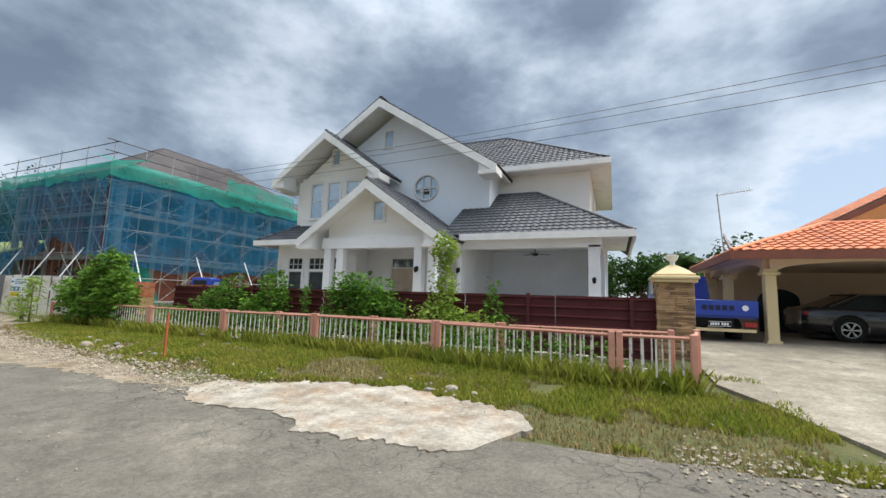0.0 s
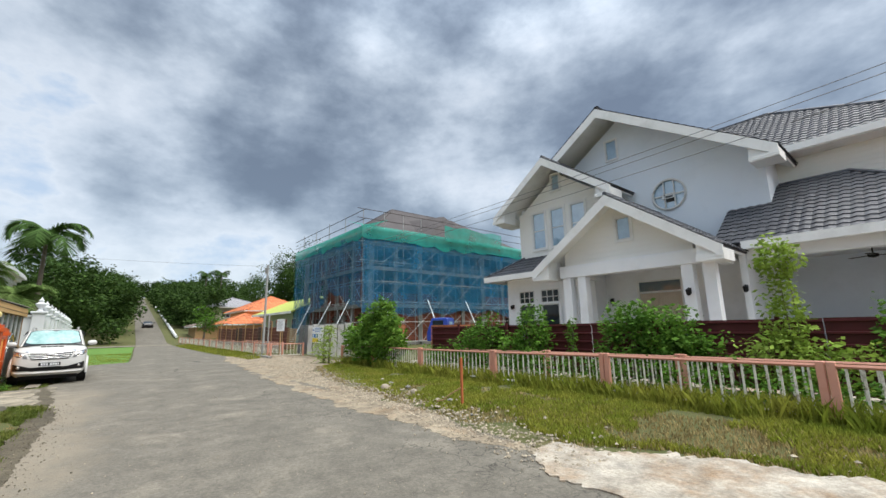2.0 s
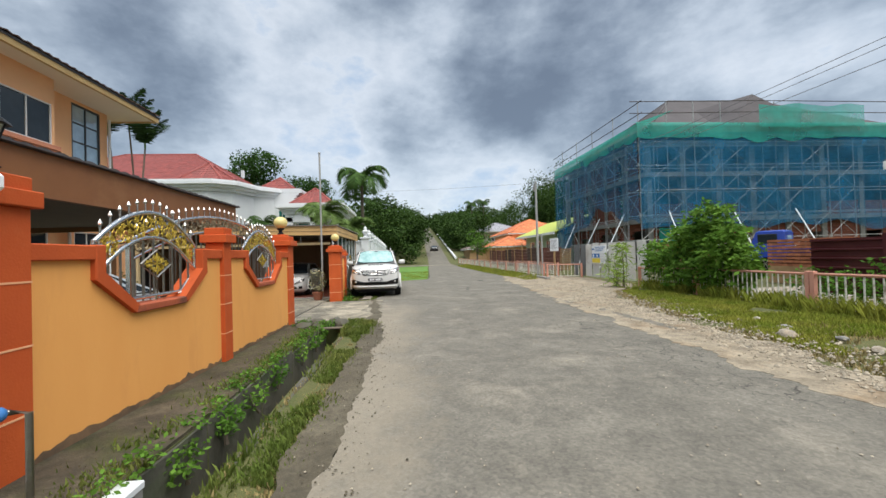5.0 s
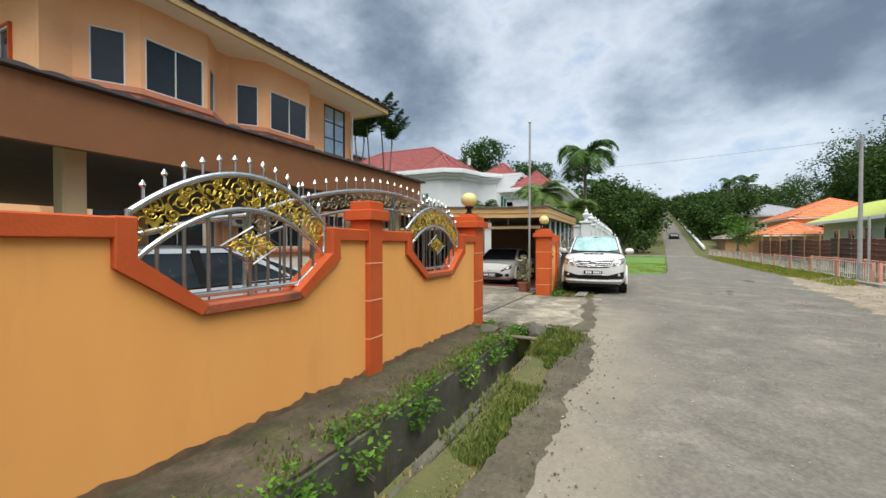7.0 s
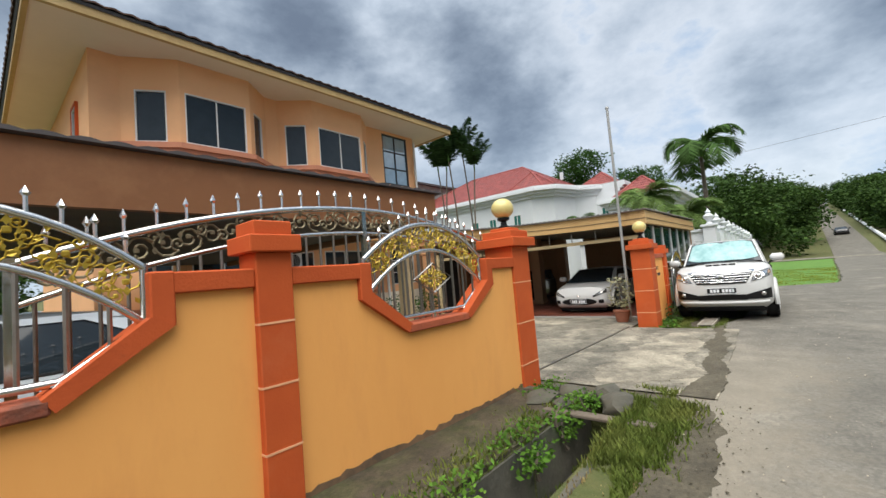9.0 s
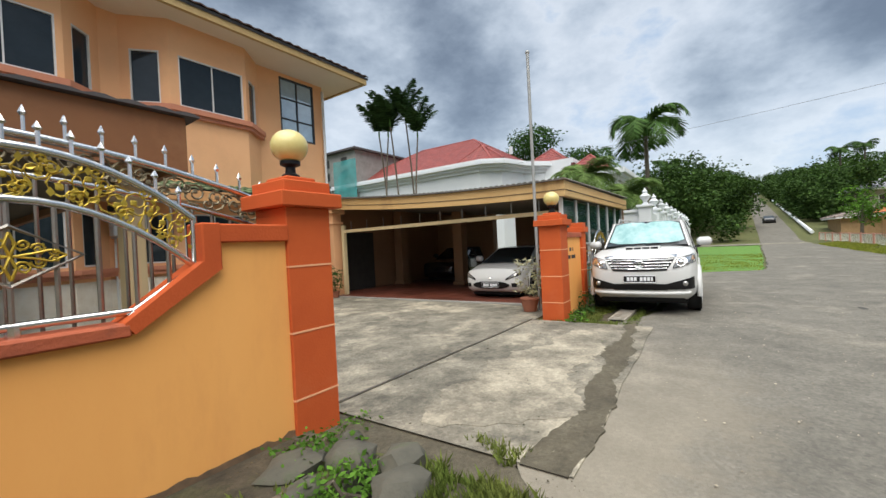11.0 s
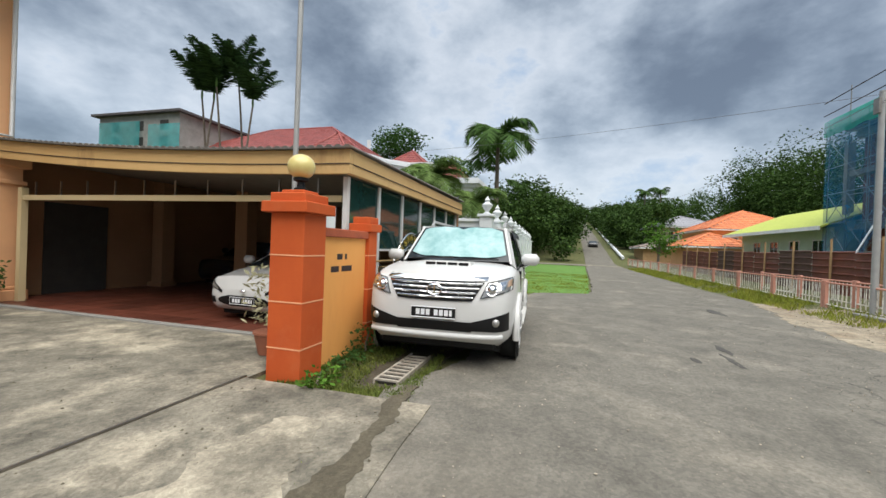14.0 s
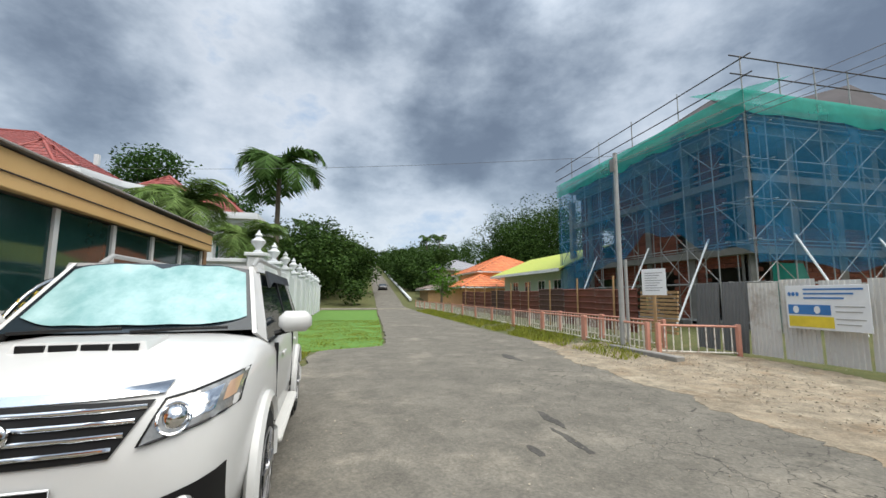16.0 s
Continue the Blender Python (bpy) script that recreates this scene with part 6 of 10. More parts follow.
def car(name, label, L, W, H, hood, belt, bx, tx, rtx, rbx, paint, clear=0.2, r=0.33, nose=0.72, axles=(0.85, 3.5), shade=None, arch_flare=0.0):
    """A car along x, its nose at x = 0 and its tail at -L. bx, tx: foot and top of the windscreen; rtx, rbx: top and foot of the rear glass."""
    o = thing(name, (0, 0, 0), label, "car")
    hw = W / 2
    st = [(0.0, 0.72, clear + 0.22, nose - 0.12, nose - 0.04), (-0.03, 0.82, clear + 0.12, nose - 0.02, nose + 0.07), (-0.10, 0.89, clear + 0.05, nose + 0.08, nose + 0.16), (-0.26, 0.95, clear, hood - 0.16, hood - 0.10), (-0.55, 0.985, clear, hood - 0.10, hood - 0.035),
          (-bx * 0.75, 1.0, clear, hood - 0.06, hood), (-bx - 0.1, 1.0, clear, belt - 0.03, hood + 0.02), (-bx - 0.7, 1.0, clear, belt, belt + 0.02), (-L * 0.62, 1.0, clear, belt, belt + 0.02), (-L * 0.85, 0.99, clear + 0.02, belt + 0.02, belt + 0.03), (-L + 0.16, 0.95, clear + 0.08, belt + 0.01, belt + 0.03), (-L + 0.04, 0.87, clear + 0.16, belt - 0.08, belt - 0.02), (-L, 0.76, clear + 0.25, belt - 0.16, belt - 0.1)]
    secs = []
    for x, ws, zb, zs, zt in st:
        w = hw * ws
        hz_ = zs - zb
        half = [(0, zb), (w * 0.84, zb), (w * 0.965, zb + 0.12 * hz_), (w * 0.995, zb + 0.34 * hz_), (w, zb + 0.6 * hz_), (w * 0.985, zb + 0.88 * hz_), (w * 0.95, zs - 0.02), (w * 0.86, zs + (zt - zs) * 0.45), (w * 0.5, zt - 0.01), (0, zt)]
        secs.append([(x, y, z) for y, z in half] + [(x, -y, z) for y, z in reversed(half[1:-1])])
    c0 = Vector((0, 0, (st[0][2] + st[0][4]) / 2))
    for f, dx in ((0.86, 0.010), (0.55, 0.018), (0.2, 0.022)):
        secs.insert(0, [(dx, y * f, c0.z + (z - c0.z) * f) for x, y, z in secs[[i for i, q in enumerate(secs) if q[0][0] == 0.0][0]]])
    body = part("body", loft(Geo(), secs), paint, o, smooth=40)
    # cabin
    iw, tw = hw * 0.93, hw * 0.74
    zb, zt = belt - 0.03, H - 0.07
    A0, A1, D1, D0 = (-bx, iw * 0.97, hood + 0.0), (-tx, tw, zt), (-rtx, tw, zt), (-rbx, iw * 0.95, zb)
    def both(p, s):
        return (p[0], p[1] * s, p[2])
    mid = [(-tx - 0.02, tw, zt), (-bx - 0.02, iw, zb)]
    roof = []
    for f in (0.0, 0.06, 0.35, 0.7, 0.94, 1.0):
        x = -tx + 0.04 + (tx - rtx - 0.10) * f
        up = 0.07 * math.sin(math.pi * min(max(f, 0.06), 0.94) * 0.9 + 0.15)
        roof.append([(x, -tw - 0.02, zt - 0.03), (x, -tw, zt + 0.015), (x, -tw * 0.75, zt + up * 0.75), (x, 0, zt + up), (x, tw * 0.75, zt + up * 0.75), (x, tw, zt + 0.015), (x, tw + 0.02, zt - 0.03)])
    part("roof", loft(Geo(), roof), paint, o, smooth=50)
    # glass: windscreen bowed in plan, sides, rear
    n = 8
    ws = Geo().grid(lambda u, v: ((-bx + 0.10 * (1 - (2 * u - 1) ** 2)) * (1 - v) + (-tx + 0.06 * (1 - (2 * u - 1) ** 2)) * v, (2 * u - 1) * (iw * 0.93 * (1 - v) + tw * 0.95 * v), (hood + 0.0) * (1 - v) + zt * v + 0.02), n, 4)
    part("windscreen", ws, GLASS, o, smooth=60)
    if shade:
        def shp(u, v):
            top = 0.95 - 0.07 * math.exp(-((u - 0.5) / 0.05) ** 2) - 0.10 * max(0.0, abs(2 * u - 1) - 0.6) ** 2 / 0.16
            low = 0.07 + 0.10 * max(0.0, abs(2 * u - 1) - 0.6) ** 2 / 0.16
            v = low + (top - low) * v
            w = 1 - (2 * u - 1) ** 2
            return ((-bx + 0.10 * w) * (1 - v) + (-tx + 0.06 * w) * v + 0.014, (2 * u - 1) * 0.91 * (iw * 0.93 * (1 - v) + tw * 0.95 * v), hood * (1 - v) + zt * v + 0.034 + 0.004 * math.sin(u * 31) * math.sin(v * 9))
        sh = Geo().grid(shp, 30, 10)
        part("sun_shade", sh, shade, o, "silver folding sun shade behind the windscreen", 60)
    for s in (-1, 1):
        B0 = (-bx - 0.12, s * iw, zb + 0.02)
        B1 = (-tx - 0.06, s * tw, zt - 0.02)
        C1, C0 = (-rtx + 0.02, s * tw, zt - 0.02), (-rbx + 0.14, s * iw, zb + 0.02)
        part("side_glass", Geo().prism([B0, B1, C1, C0], (0, -s * 0.02, 0)), GLASS, o)
        part("a_pillar", Geo().prism([(-bx + 0.04, s * iw * 0.93, hood + 0.0), (-tx + 0.05, s * tw * 0.96, zt + 0.01), (-tx - 0.06, s * (tw + 0.008), zt), (-bx - 0.12, s * (iw + 0.004), zb)], (0, -s * 0.03, 0)), paint, o)
        part("rear_pillar", Geo().prism([(-rtx + 0.25, s * (tw + 0.012), zt), (-rtx - 0.02, s * tw * 0.98, zt), (-rbx - 0.04, s * iw * 0.98, zb), (-rbx + 0.42, s * (iw + 0.012), zb)], (0, -s * 0.03, 0)), paint, o)
        xm = (-bx - rbx) / 2
        part("door_pillar", Geo().prism([(xm - 0.05, s * (iw + 0.008), zb), (xm - 0.05, s * (tw + 0.008), zt), (xm + 0.05, s * (tw + 0.008), zt), (xm + 0.05, s * (iw + 0.008), zb)], (0, -s * 0.02, 0)), TRIM, o)
        part("belt_trim", Geo().tube([(-bx - 0.1, s * (iw + 0.015), zb + 0.01), (-rbx + 0.1, s * (iw + 0.015), zb + 0.01)], 0.012, 6), TRIM, o)
        part("mirror", Geo().box(-0.075, -0.13, -0.085, 0.075, 0.13, 0.085, 0.05).move(Matrix.Translation((-bx - 0.30, s * (hw + 0.12), belt + 0.12)) @ Matrix.Rotation(radians(s * 12), 4, "Z")), paint, o, smooth=60)
        part("mirror_arm", Geo().tube([(-bx - 0.30, s * (hw - 0.04), belt + 0.02), (-bx - 0.32, s * (hw + 0.08), belt + 0.05)], 0.025, 6), TRIM, o)
        for xd in (xm, -bx - 0.27):
            part("door_line", Geo().box(xd - 0.006, s * (hw - 0.03), clear + 0.2, xd + 0.006, s * (hw + 0.002), belt - 0.05), TRIM, o)
        for k in (0.42, 0.68):
            part("door_handle", Geo().box(-L * k - 0.1, s * (hw - 0.005), belt - 0.2, -L * k + 0.1, s * (hw + 0.02), belt - 0.165, 0.01), paint, o)
        for ax in axles:
            rr = r * 1.16
            # flat black disc paints the dark hollow of the wheel well
            ar = Geo().lathe([(rr, 0), (rr, 0.012)], seg=28).move(Matrix.Translation((-ax, s * (hw + 0.0 - 0.008), r + 0.02)) @ Matrix.Rotation(radians(-90 * s), 4, "X"))
            part("wheel_arch", ar, TRIM, o)
            pts = [(-ax + rr * math.cos(a), s * (hw + 0.002), r + 0.02 + rr * math.sin(a)) for a in [math.pi * (-0.06 + 1.12 * i / 16) for i in range(17)]]
            part("arch_lip", Geo().tube(pts, 0.03 + arch_flare, 6), paint, o, smooth=50)
            wheel(o, -ax, s * (hw - 0.09), r, 0.23, s)
    part("underbody", Geo().box(-L + 0.4, -hw * 0.8, clear - 0.08, -0.3, hw * 0.8, clear + 0.15), TRIM, o)
    for ax in axles:
        part("axle", Geo().tube([(-ax, -hw + 0.12, r), (-ax, hw - 0.12, r)], 0.06, 8).ball((-ax, 0.1, r), 0.13, 10, 6), TRIM, o)
    rg2 = Geo().grid(lambda u, v: ((-rtx) * v + (-rbx) * (1 - v) - 0.01, (2 * u - 1) * (iw * 0.9 * (1 - v) + tw * 0.93 * v), zb * (1 - v) + zt * v + 0.01), 4, 2)
    part("rear_glass", rg2, GLASS, o)
    return o


def plate(o, x, y, z, face=1):
    """A black number plate with plain pale bars."""
    pl = part("number_plate", Geo().box(x, y - 0.26, z - 0.06, x + 0.012 * face, y + 0.26, z + 0.06, 0.004), TRIM, o, "black number plate with white bars")
    for a, w in ((-0.205, 0.045), (-0.145, 0.045), (-0.085, 0.045), (0.01, 0.045), (0.07, 0.045), (0.13, 0.045), (0.19, 0.03)):
        part("bar", Geo().box(x + 0.0125 * face, y + a, z - 0.032, x + 0.015 * face, y + a + w, z + 0.035), SIGN_W, pl)
    part("plate_rim", Geo().tube([(x + 0.012 * face, y - 0.26, z - 0.06), (x + 0.012 * face, y + 0.26, z - 0.06), (x + 0.012 * face, y + 0.26, z + 0.06), (x + 0.012 * face, y - 0.26, z + 0.06)], 0.006, 4, True), SIGN_W, pl)


# white sport utility vehicle
suv = car("parked_car", "white sport utility car with chrome grille and silver sun shade", 4.7, 1.84, 1.80, 1.22, 1.16, 1.25, 1.80, 4.35, 4.62, CAR_W, 0.28, 0.37, 0.93, (0.92, 3.67), SHADE, 0.012)


_body = next(o for o in suv.children if o.name.startswith("body"))
_tree = BVHTree.FromPolygons([v.co[:] for v in _body.data.vertices], [p.vertices[:] for p in _body.data.polygons])


def skin(y, z, out=0.0, tree=None):
    """The nose's surface at half-width y and height z."""
    hit = (tree or _tree).ray_cast(Vector((1.0, y, z)), Vector((-1, 0, 0)))
    return (hit[0].x if hit[0] is not None else -0.5) + out


def patch(f, out, nu=14, nv=5, tree=None):
    """A panel laid on the nose; f(u, v) gives its y and z."""
    def p(u, v):
        y, z = f(u, v)
        return (skin(y, z, out, tree), y, z)
    return Geo().grid(p, nu, nv)


gri = part("grille", patch(lambda u, v: ((2 * u - 1) * (0.44 + 0.13 * v), 0.815 + 0.215 * v - 0.012 * (1 - v) * (1 - (2 * u - 1) ** 2)), 0.012, 22, 6), TRIM, suv, "black grille with chrome slats", 60)
KS = [k / 8 for k in range(-8, 9)]
for i in range(4):
    z = 0.845 + i * 0.052
    hwid = 0.45 + 0.033 * i
    part("grille_slat", Geo().tube([(skin(hwid * k, z, 0.018), hwid * k, z + 0.008 * k * k) for k in KS], 0.0125, 6), CHROME, gri, smooth=60)
part("hood_chrome", patch(lambda u, v: ((2 * u - 1) * 0.60, 1.035 + 0.035 * v + 0.02 * (2 * u - 1) ** 2), 0.018, 20, 3), CHROME, suv, smooth=60)
part("emblem", Geo().tube([(skin(0, 0.93, 0.035), 0.085 * math.cos(a), 0.93 + 0.058 * math.sin(a)) for a in [2 * math.pi * i / 20 for i in range(20)]], 0.013, 6, True).tube([(skin(0, 0.93, 0.035), 0, 0.88), (skin(0, 0.93, 0.035), 0, 0.985)], 0.011, 6), CHROME, suv, "plain chrome ring emblem", 60)
AMBER = mat("amber_lens", (0.50, 0.33, 0.22), rough=0.2, coat=0.8)
for s in (-1, 1):
    def lamp(u, v):
        zb, zt = 0.85 + 0.10 * u, 1.03 + 0.055 * u
        return (s * (0.535 + 0.335 * u + (1 - u) * 0.075 * v), zb + (zt - zb) * v)
    hd = part("headlight", patch(lamp, 0.014, 14, 6), LAMPG, suv, "clear headlight", 60)
    part("headlight_rim", Geo().tube([(skin(*lamp(u, v), 0.016), *lamp(u, v)) for u, v in [(k / 8, 0) for k in range(9)] + [(1, 0.5)] + [(1 - k / 8, 1) for k in range(9)] + [(0, 0.5)]], 0.006, 4, True), TRIM, hd)
    c = lamp(0.30, 0.42)
    part("headlight_projector", Geo().ball((skin(*c, -0.012), c[0], c[1]), 0.056, 16, 10), CHROME, hd, smooth=60)
    part("projector_ring", Geo().tube([(skin(c[0] + 0.062 * math.cos(a), c[1] + 0.062 * math.sin(a), 0.02), c[0] + 0.062 * math.cos(a), c[1] + 0.062 * math.sin(a)) for a in [2 * math.pi * i / 18 for i in range(18)]], 0.007, 5, True), CHROME, hd, smooth=60)
    part("indicator", patch(lambda u, v: lamp(0.84 + 0.12 * u, 0.35 + 0.5 * v), 0.02, 4, 3), AMBER, hd, smooth=60)
    part("bright_reflector", patch(lambda u, v: lamp(0.50 + 0.28 * u, 0.25 + 0.6 * v), 0.018, 4, 3), CHROME, hd, smooth=60)
    fg = part("fog_lamp_bezel", patch(lambda u, v: (s * (0.43 + 0.42 * u), 0.475 + 0.01 * u + (0.10 + 0.115 * u) * v), 0.012, 14, 4), TRIM, suv, smooth=60)
    part("fog_lamp", Geo().ball((skin(s * 0.71, 0.585, -0.01), s * 0.71, 0.585), 0.05, 14, 8), LAMPG, fg, smooth=60)
    part("roof_rail", Geo().tube([(-2.05, s * 0.60, 1.76), (-2.25, s * 0.61, 1.845), (-4.0, s * 0.61, 1.85), (-4.25, s * 0.60, 1.78)], 0.022, 8), POLE_G, suv, smooth=50)
    part("side_step", Geo().box(-3.1, s * 0.84, 0.32, -1.5, s * 0.98, 0.38, 0.02), ZINC, suv)
    part("visor", Geo().prism([(-1.72, s * 0.79, 1.56), (-2.0, s * 0.715, 1.72), (-3.9, s * 0.715, 1.72), (-3.9, s * 0.75, 1.62), (-2.1, s * 0.765, 1.62)], (0, s * 0.02, 0)), TRIM, suv)
    part("bumper_lip", Geo().tube([(skin(s * y, 0.41, 0.004), s * y, 0.40 + 0.03 * y * y) for y in (0, 0.2, 0.4, 0.55, 0.68, 0.78)], 0.035, 8), CAR_W, suv, smooth=50)
part("bumper_intake", patch(lambda u, v: ((2 * u - 1) * 0.44, 0.46 + 0.115 * v), 0.010, 14, 4), TRIM, suv, "black lower air intake", 60)
part("under_shield", Geo().box(-0.5, -0.7, 0.24, -0.16, 0.7, 0.36, 0.02), TRIM, suv)
sc = part("hood_scoop", Geo().prism([(-0.60, -0.33, 1.165), (-0.60, 0.33, 1.165), (-0.63, 0.30, 1.235), (-0.63, -0.30, 1.235)], (-0.34, 0, 0.0)), CAR_W, suv)
for i in range(4):
    part("scoop_slot", Geo().box(-0.63, -0.285 + i * 0.146, 1.178, -0.602, -0.285 + i * 0.146 + 0.125, 1.222), TRIM, sc)
for ya, yb in ((-0.65, -0.02), (0.02, 0.62)):
    part("wiper", Geo().tube([(-1.14, ya, 1.245), (-1.10, (ya + yb) / 2, 1.265), (-1.11, yb, 1.27)], 0.012, 6), TRIM, suv)
plate(suv, skin(0, 0.665, 0.012), 0.0, 0.665)
suv.matrix_basis = pose(-22.40, -1.30, g(-24, -1.2) + 0.05, 0, 0, 2.7) @ Matrix.Scale(1.078, 4)

hatch = car("hatchback", "white hatchback parked on the red tiled garage floor", 4.2, 1.79, 1.40, 0.92, 0.94, 0.95, 1.85, 3.1, 4.05, CAR_W, 0.16, 0.32, 0.66, (0.85, 3.4))
_hb = next(o for o in hatch.children if o.name.startswith("body"))
HT = BVHTree.FromPolygons([v.co[:] for v in _hb.data.vertices], [p.vertices[:] for p in _hb.data.polygons])
part("intake", patch(lambda u, v: ((2 * u - 1) * (0.30 + 0.26 * math.sin(math.pi * v) ** 0.7), 0.27 + 0.20 * v), 0.012, 18, 6, HT), TRIM, hatch, "black hexagonal grille", 60)
part("chrome_mark", Geo().ball((skin(0, 0.56, 0.0, HT), 0, 0.56), 0.055, 12, 6, 0.6), CHROME, hatch)
for s in (-1, 1):
    hl = part("headlight", patch(lambda u, v: (s * (0.46 + 0.36 * u), 0.50 + 0.13 * u + (0.05 + 0.09 * u) * v), 0.012, 10, 4, HT), TRIM, hatch, "swept dark headlight", 60)
    part("headlight_lens", patch(lambda u, v: (s * (0.55 + 0.20 * u), 0.545 + 0.09 * u + (0.04 + 0.03 * u) * v), 0.02, 6, 3, HT), LAMPG, hl, smooth=60)
    part("intake_blade", patch(lambda u, v: (s * (0.62 + 0.14 * u), 0.32 + 0.11 * v), 0.012, 4, 3, HT), TRIM, hatch, smooth=60)
plate(hatch, 0.04, 0.0, 0.38)
place(hatch, -23.55, -5.2, -0.10, 0)

cpc = car("sedan", "pale silver-blue saloon car under the carport behind the grille", 4.4, 1.78, 1.44, 0.98, 1.02, 1.0, 1.9, 3.2, 4.2, CAR_LB, 0.18, 0.33, 0.78)
place(cpc, -8.6, -4.75, 0.04, 0)
dk = car("dark_car", "dark saloon car at the back of the garage", 4.3, 1.75, 1.45, 0.95, 0.96, 1.05, 1.8, 3.2, 3.9, CAR_B, 0.16, 0.31, 0.68)
place(dk, -27.6, -9.9, -0.10, 0)
bs = car("black_saloon", "glossy black saloon car parked under the tiled porch", 4.8, 1.85, 1.45, 0.95, 0.97, 1.35, 2.1, 3.5, 4.4, CAR_B, 0.15, 0.34, 0.68, (0.9, 3.75))
for s in (-1, 1):
    part("tail_lamp", Geo().box(-4.76, s * 0.5, 0.72, -4.55, s * 0.86, 0.86, 0.03), RED_L, bs)
    part("window_chrome", Geo().tube([(-1.6, s * 0.88, 0.99), (-2.2, s * 0.71, 1.37), (-3.4, s * 0.71, 1.37), (-4.15, s * 0.87, 1.0)], 0.012, 6), CHROME, bs)
place(bs, 10.0, 16.4, g(7, 16.4) + 0.06, 0)
far = car("dark_car", "small dark car coming down the hill road", 4.3, 1.75, 1.45, 0.95, 0.96, 1.05, 1.8, 3.2, 3.9, CAR_B, 0.16, 0.31, 0.68)
far.matrix_basis = pose(-100, 6.6, g(-100, 6.6) + 0.15, 0, -5.7, 0) @ pose(0, 0, 0, 0, 0, -2)


def truck(label, bed=True):
    """A small forward-control lorry, nose at x = 0, tail at -4.8."""
    o = thing("truck", (0, 0, 0), label, "truck", "blue trucks")
    cab = []
    for x, z0, z1, w in ((0, 0.55, 1.15, 0.82), (-0.06, 0.45, 1.25, 0.88), (-0.35, 0.42, 2.0, 0.88), (-0.5, 0.42, 2.06, 0.86), (-1.45, 0.42, 2.06, 0.86), (-1.55, 0.45, 1.98, 0.84)):
        cab.append([(x, -w, z0), (x, w, z0), (x, w, z0 + (z1 - z0) * 0.55), (x, w * 0.90, z1 - 0.05), (x, w * 0.8, z1), (x, -w * 0.8, z1), (x, -w * 0.90, z1 - 0.05), (x, -w, z0 + (z1 - z0) * 0.55)])
    cb = part("cab", loft(Geo(), cab), TRUCK_B, o, smooth=30)
    part("windscreen", Geo().prism([(-0.085, -0.74, 1.32), (-0.085, 0.74, 1.32), (-0.325, 0.70, 1.92), (-0.325, -0.70, 1.92)], (-0.02, 0, 0)), GLASS_SKY, cb)
    part("rear_window", Geo().box(-1.57, -0.36, 1.5, -1.53, 0.36, 1.78, 0.01), GLASS_SKY, cb)
    for s in (-1, 1):
        part("side_window", Geo().box(-1.25, s * 0.79, 1.38, -0.45, s * 0.865, 1.88, 0.02), GLASS, cb)
        part("headlight", Geo().box(-0.05, s * 0.5, 0.72, 0.03, s * 0.80, 0.90, 0.02), LAMPG, cb)
        for ax in (0.75, 3.6):
            wheel(o, -ax, s * 0.74, 0.36, 0.24, s)
        part("tail_lamp", Geo().box(-4.86, s * 0.58, 0.52, -4.80, s * 0.86, 0.64, 0.01), RED_L, o)
        part("bed_side", Geo().box(-4.78, s * 0.92, 0.85, -1.7, s * 0.88, 1.22, 0.01), TRUCK_B, o)
    part("bed_floor", Geo().box(-4.8, -0.9, 0.74, -1.68, 0.9, 0.85), TRUCK_B, o)
    tg = part("tailgate", Geo().box(-4.85, -0.92, 0.80, -4.79, 0.92, 1.22, 0.012), TRUCK_B, o)
    b = Geo()
    for k in range(5):
        b.box(-4.858, -0.36 + k * 0.16, 0.95, -4.851, -0.36 + k * 0.16 + 0.12, 1.08)
    part("tailgate_bars", b, mat("dark_blue_letter", (0.01, 0.012, 0.05), rough=0.5) if "dark_blue_letter" not in bpy.data.materials else bpy.data.materials["dark_blue_letter"], tg)
    part("round_sticker", Geo().lathe([(0.075, 0), (0.075, 0.004)], seg=16).move(Matrix.Translation((-4.85, -0.62, 1.02)) @ Matrix.Rotation(radians(-90), 4, "Y")), SIGN_W, tg)
    part("chassis", Geo().box(-4.7, -0.4, 0.5, -0.3, 0.4, 0.74), TRIM, o)
    part("rear_bumper", Geo().box(-4.84, -0.85, 0.38, -4.76, 0.85, 0.46), CREAM, o)
    plate(o, -4.86, 0.0, 0.58, -1)
    return o


tr = truck("blue flatbed lorry with a plain tailgate, seen from behind")
tr.matrix_basis = pose(2.0, 17.9, g(2.5, 12) + 0.0, 0, 0, 97)
copy_thing(tr, pose(-26.3, 18.6, 0.16, 0, 0, 212))


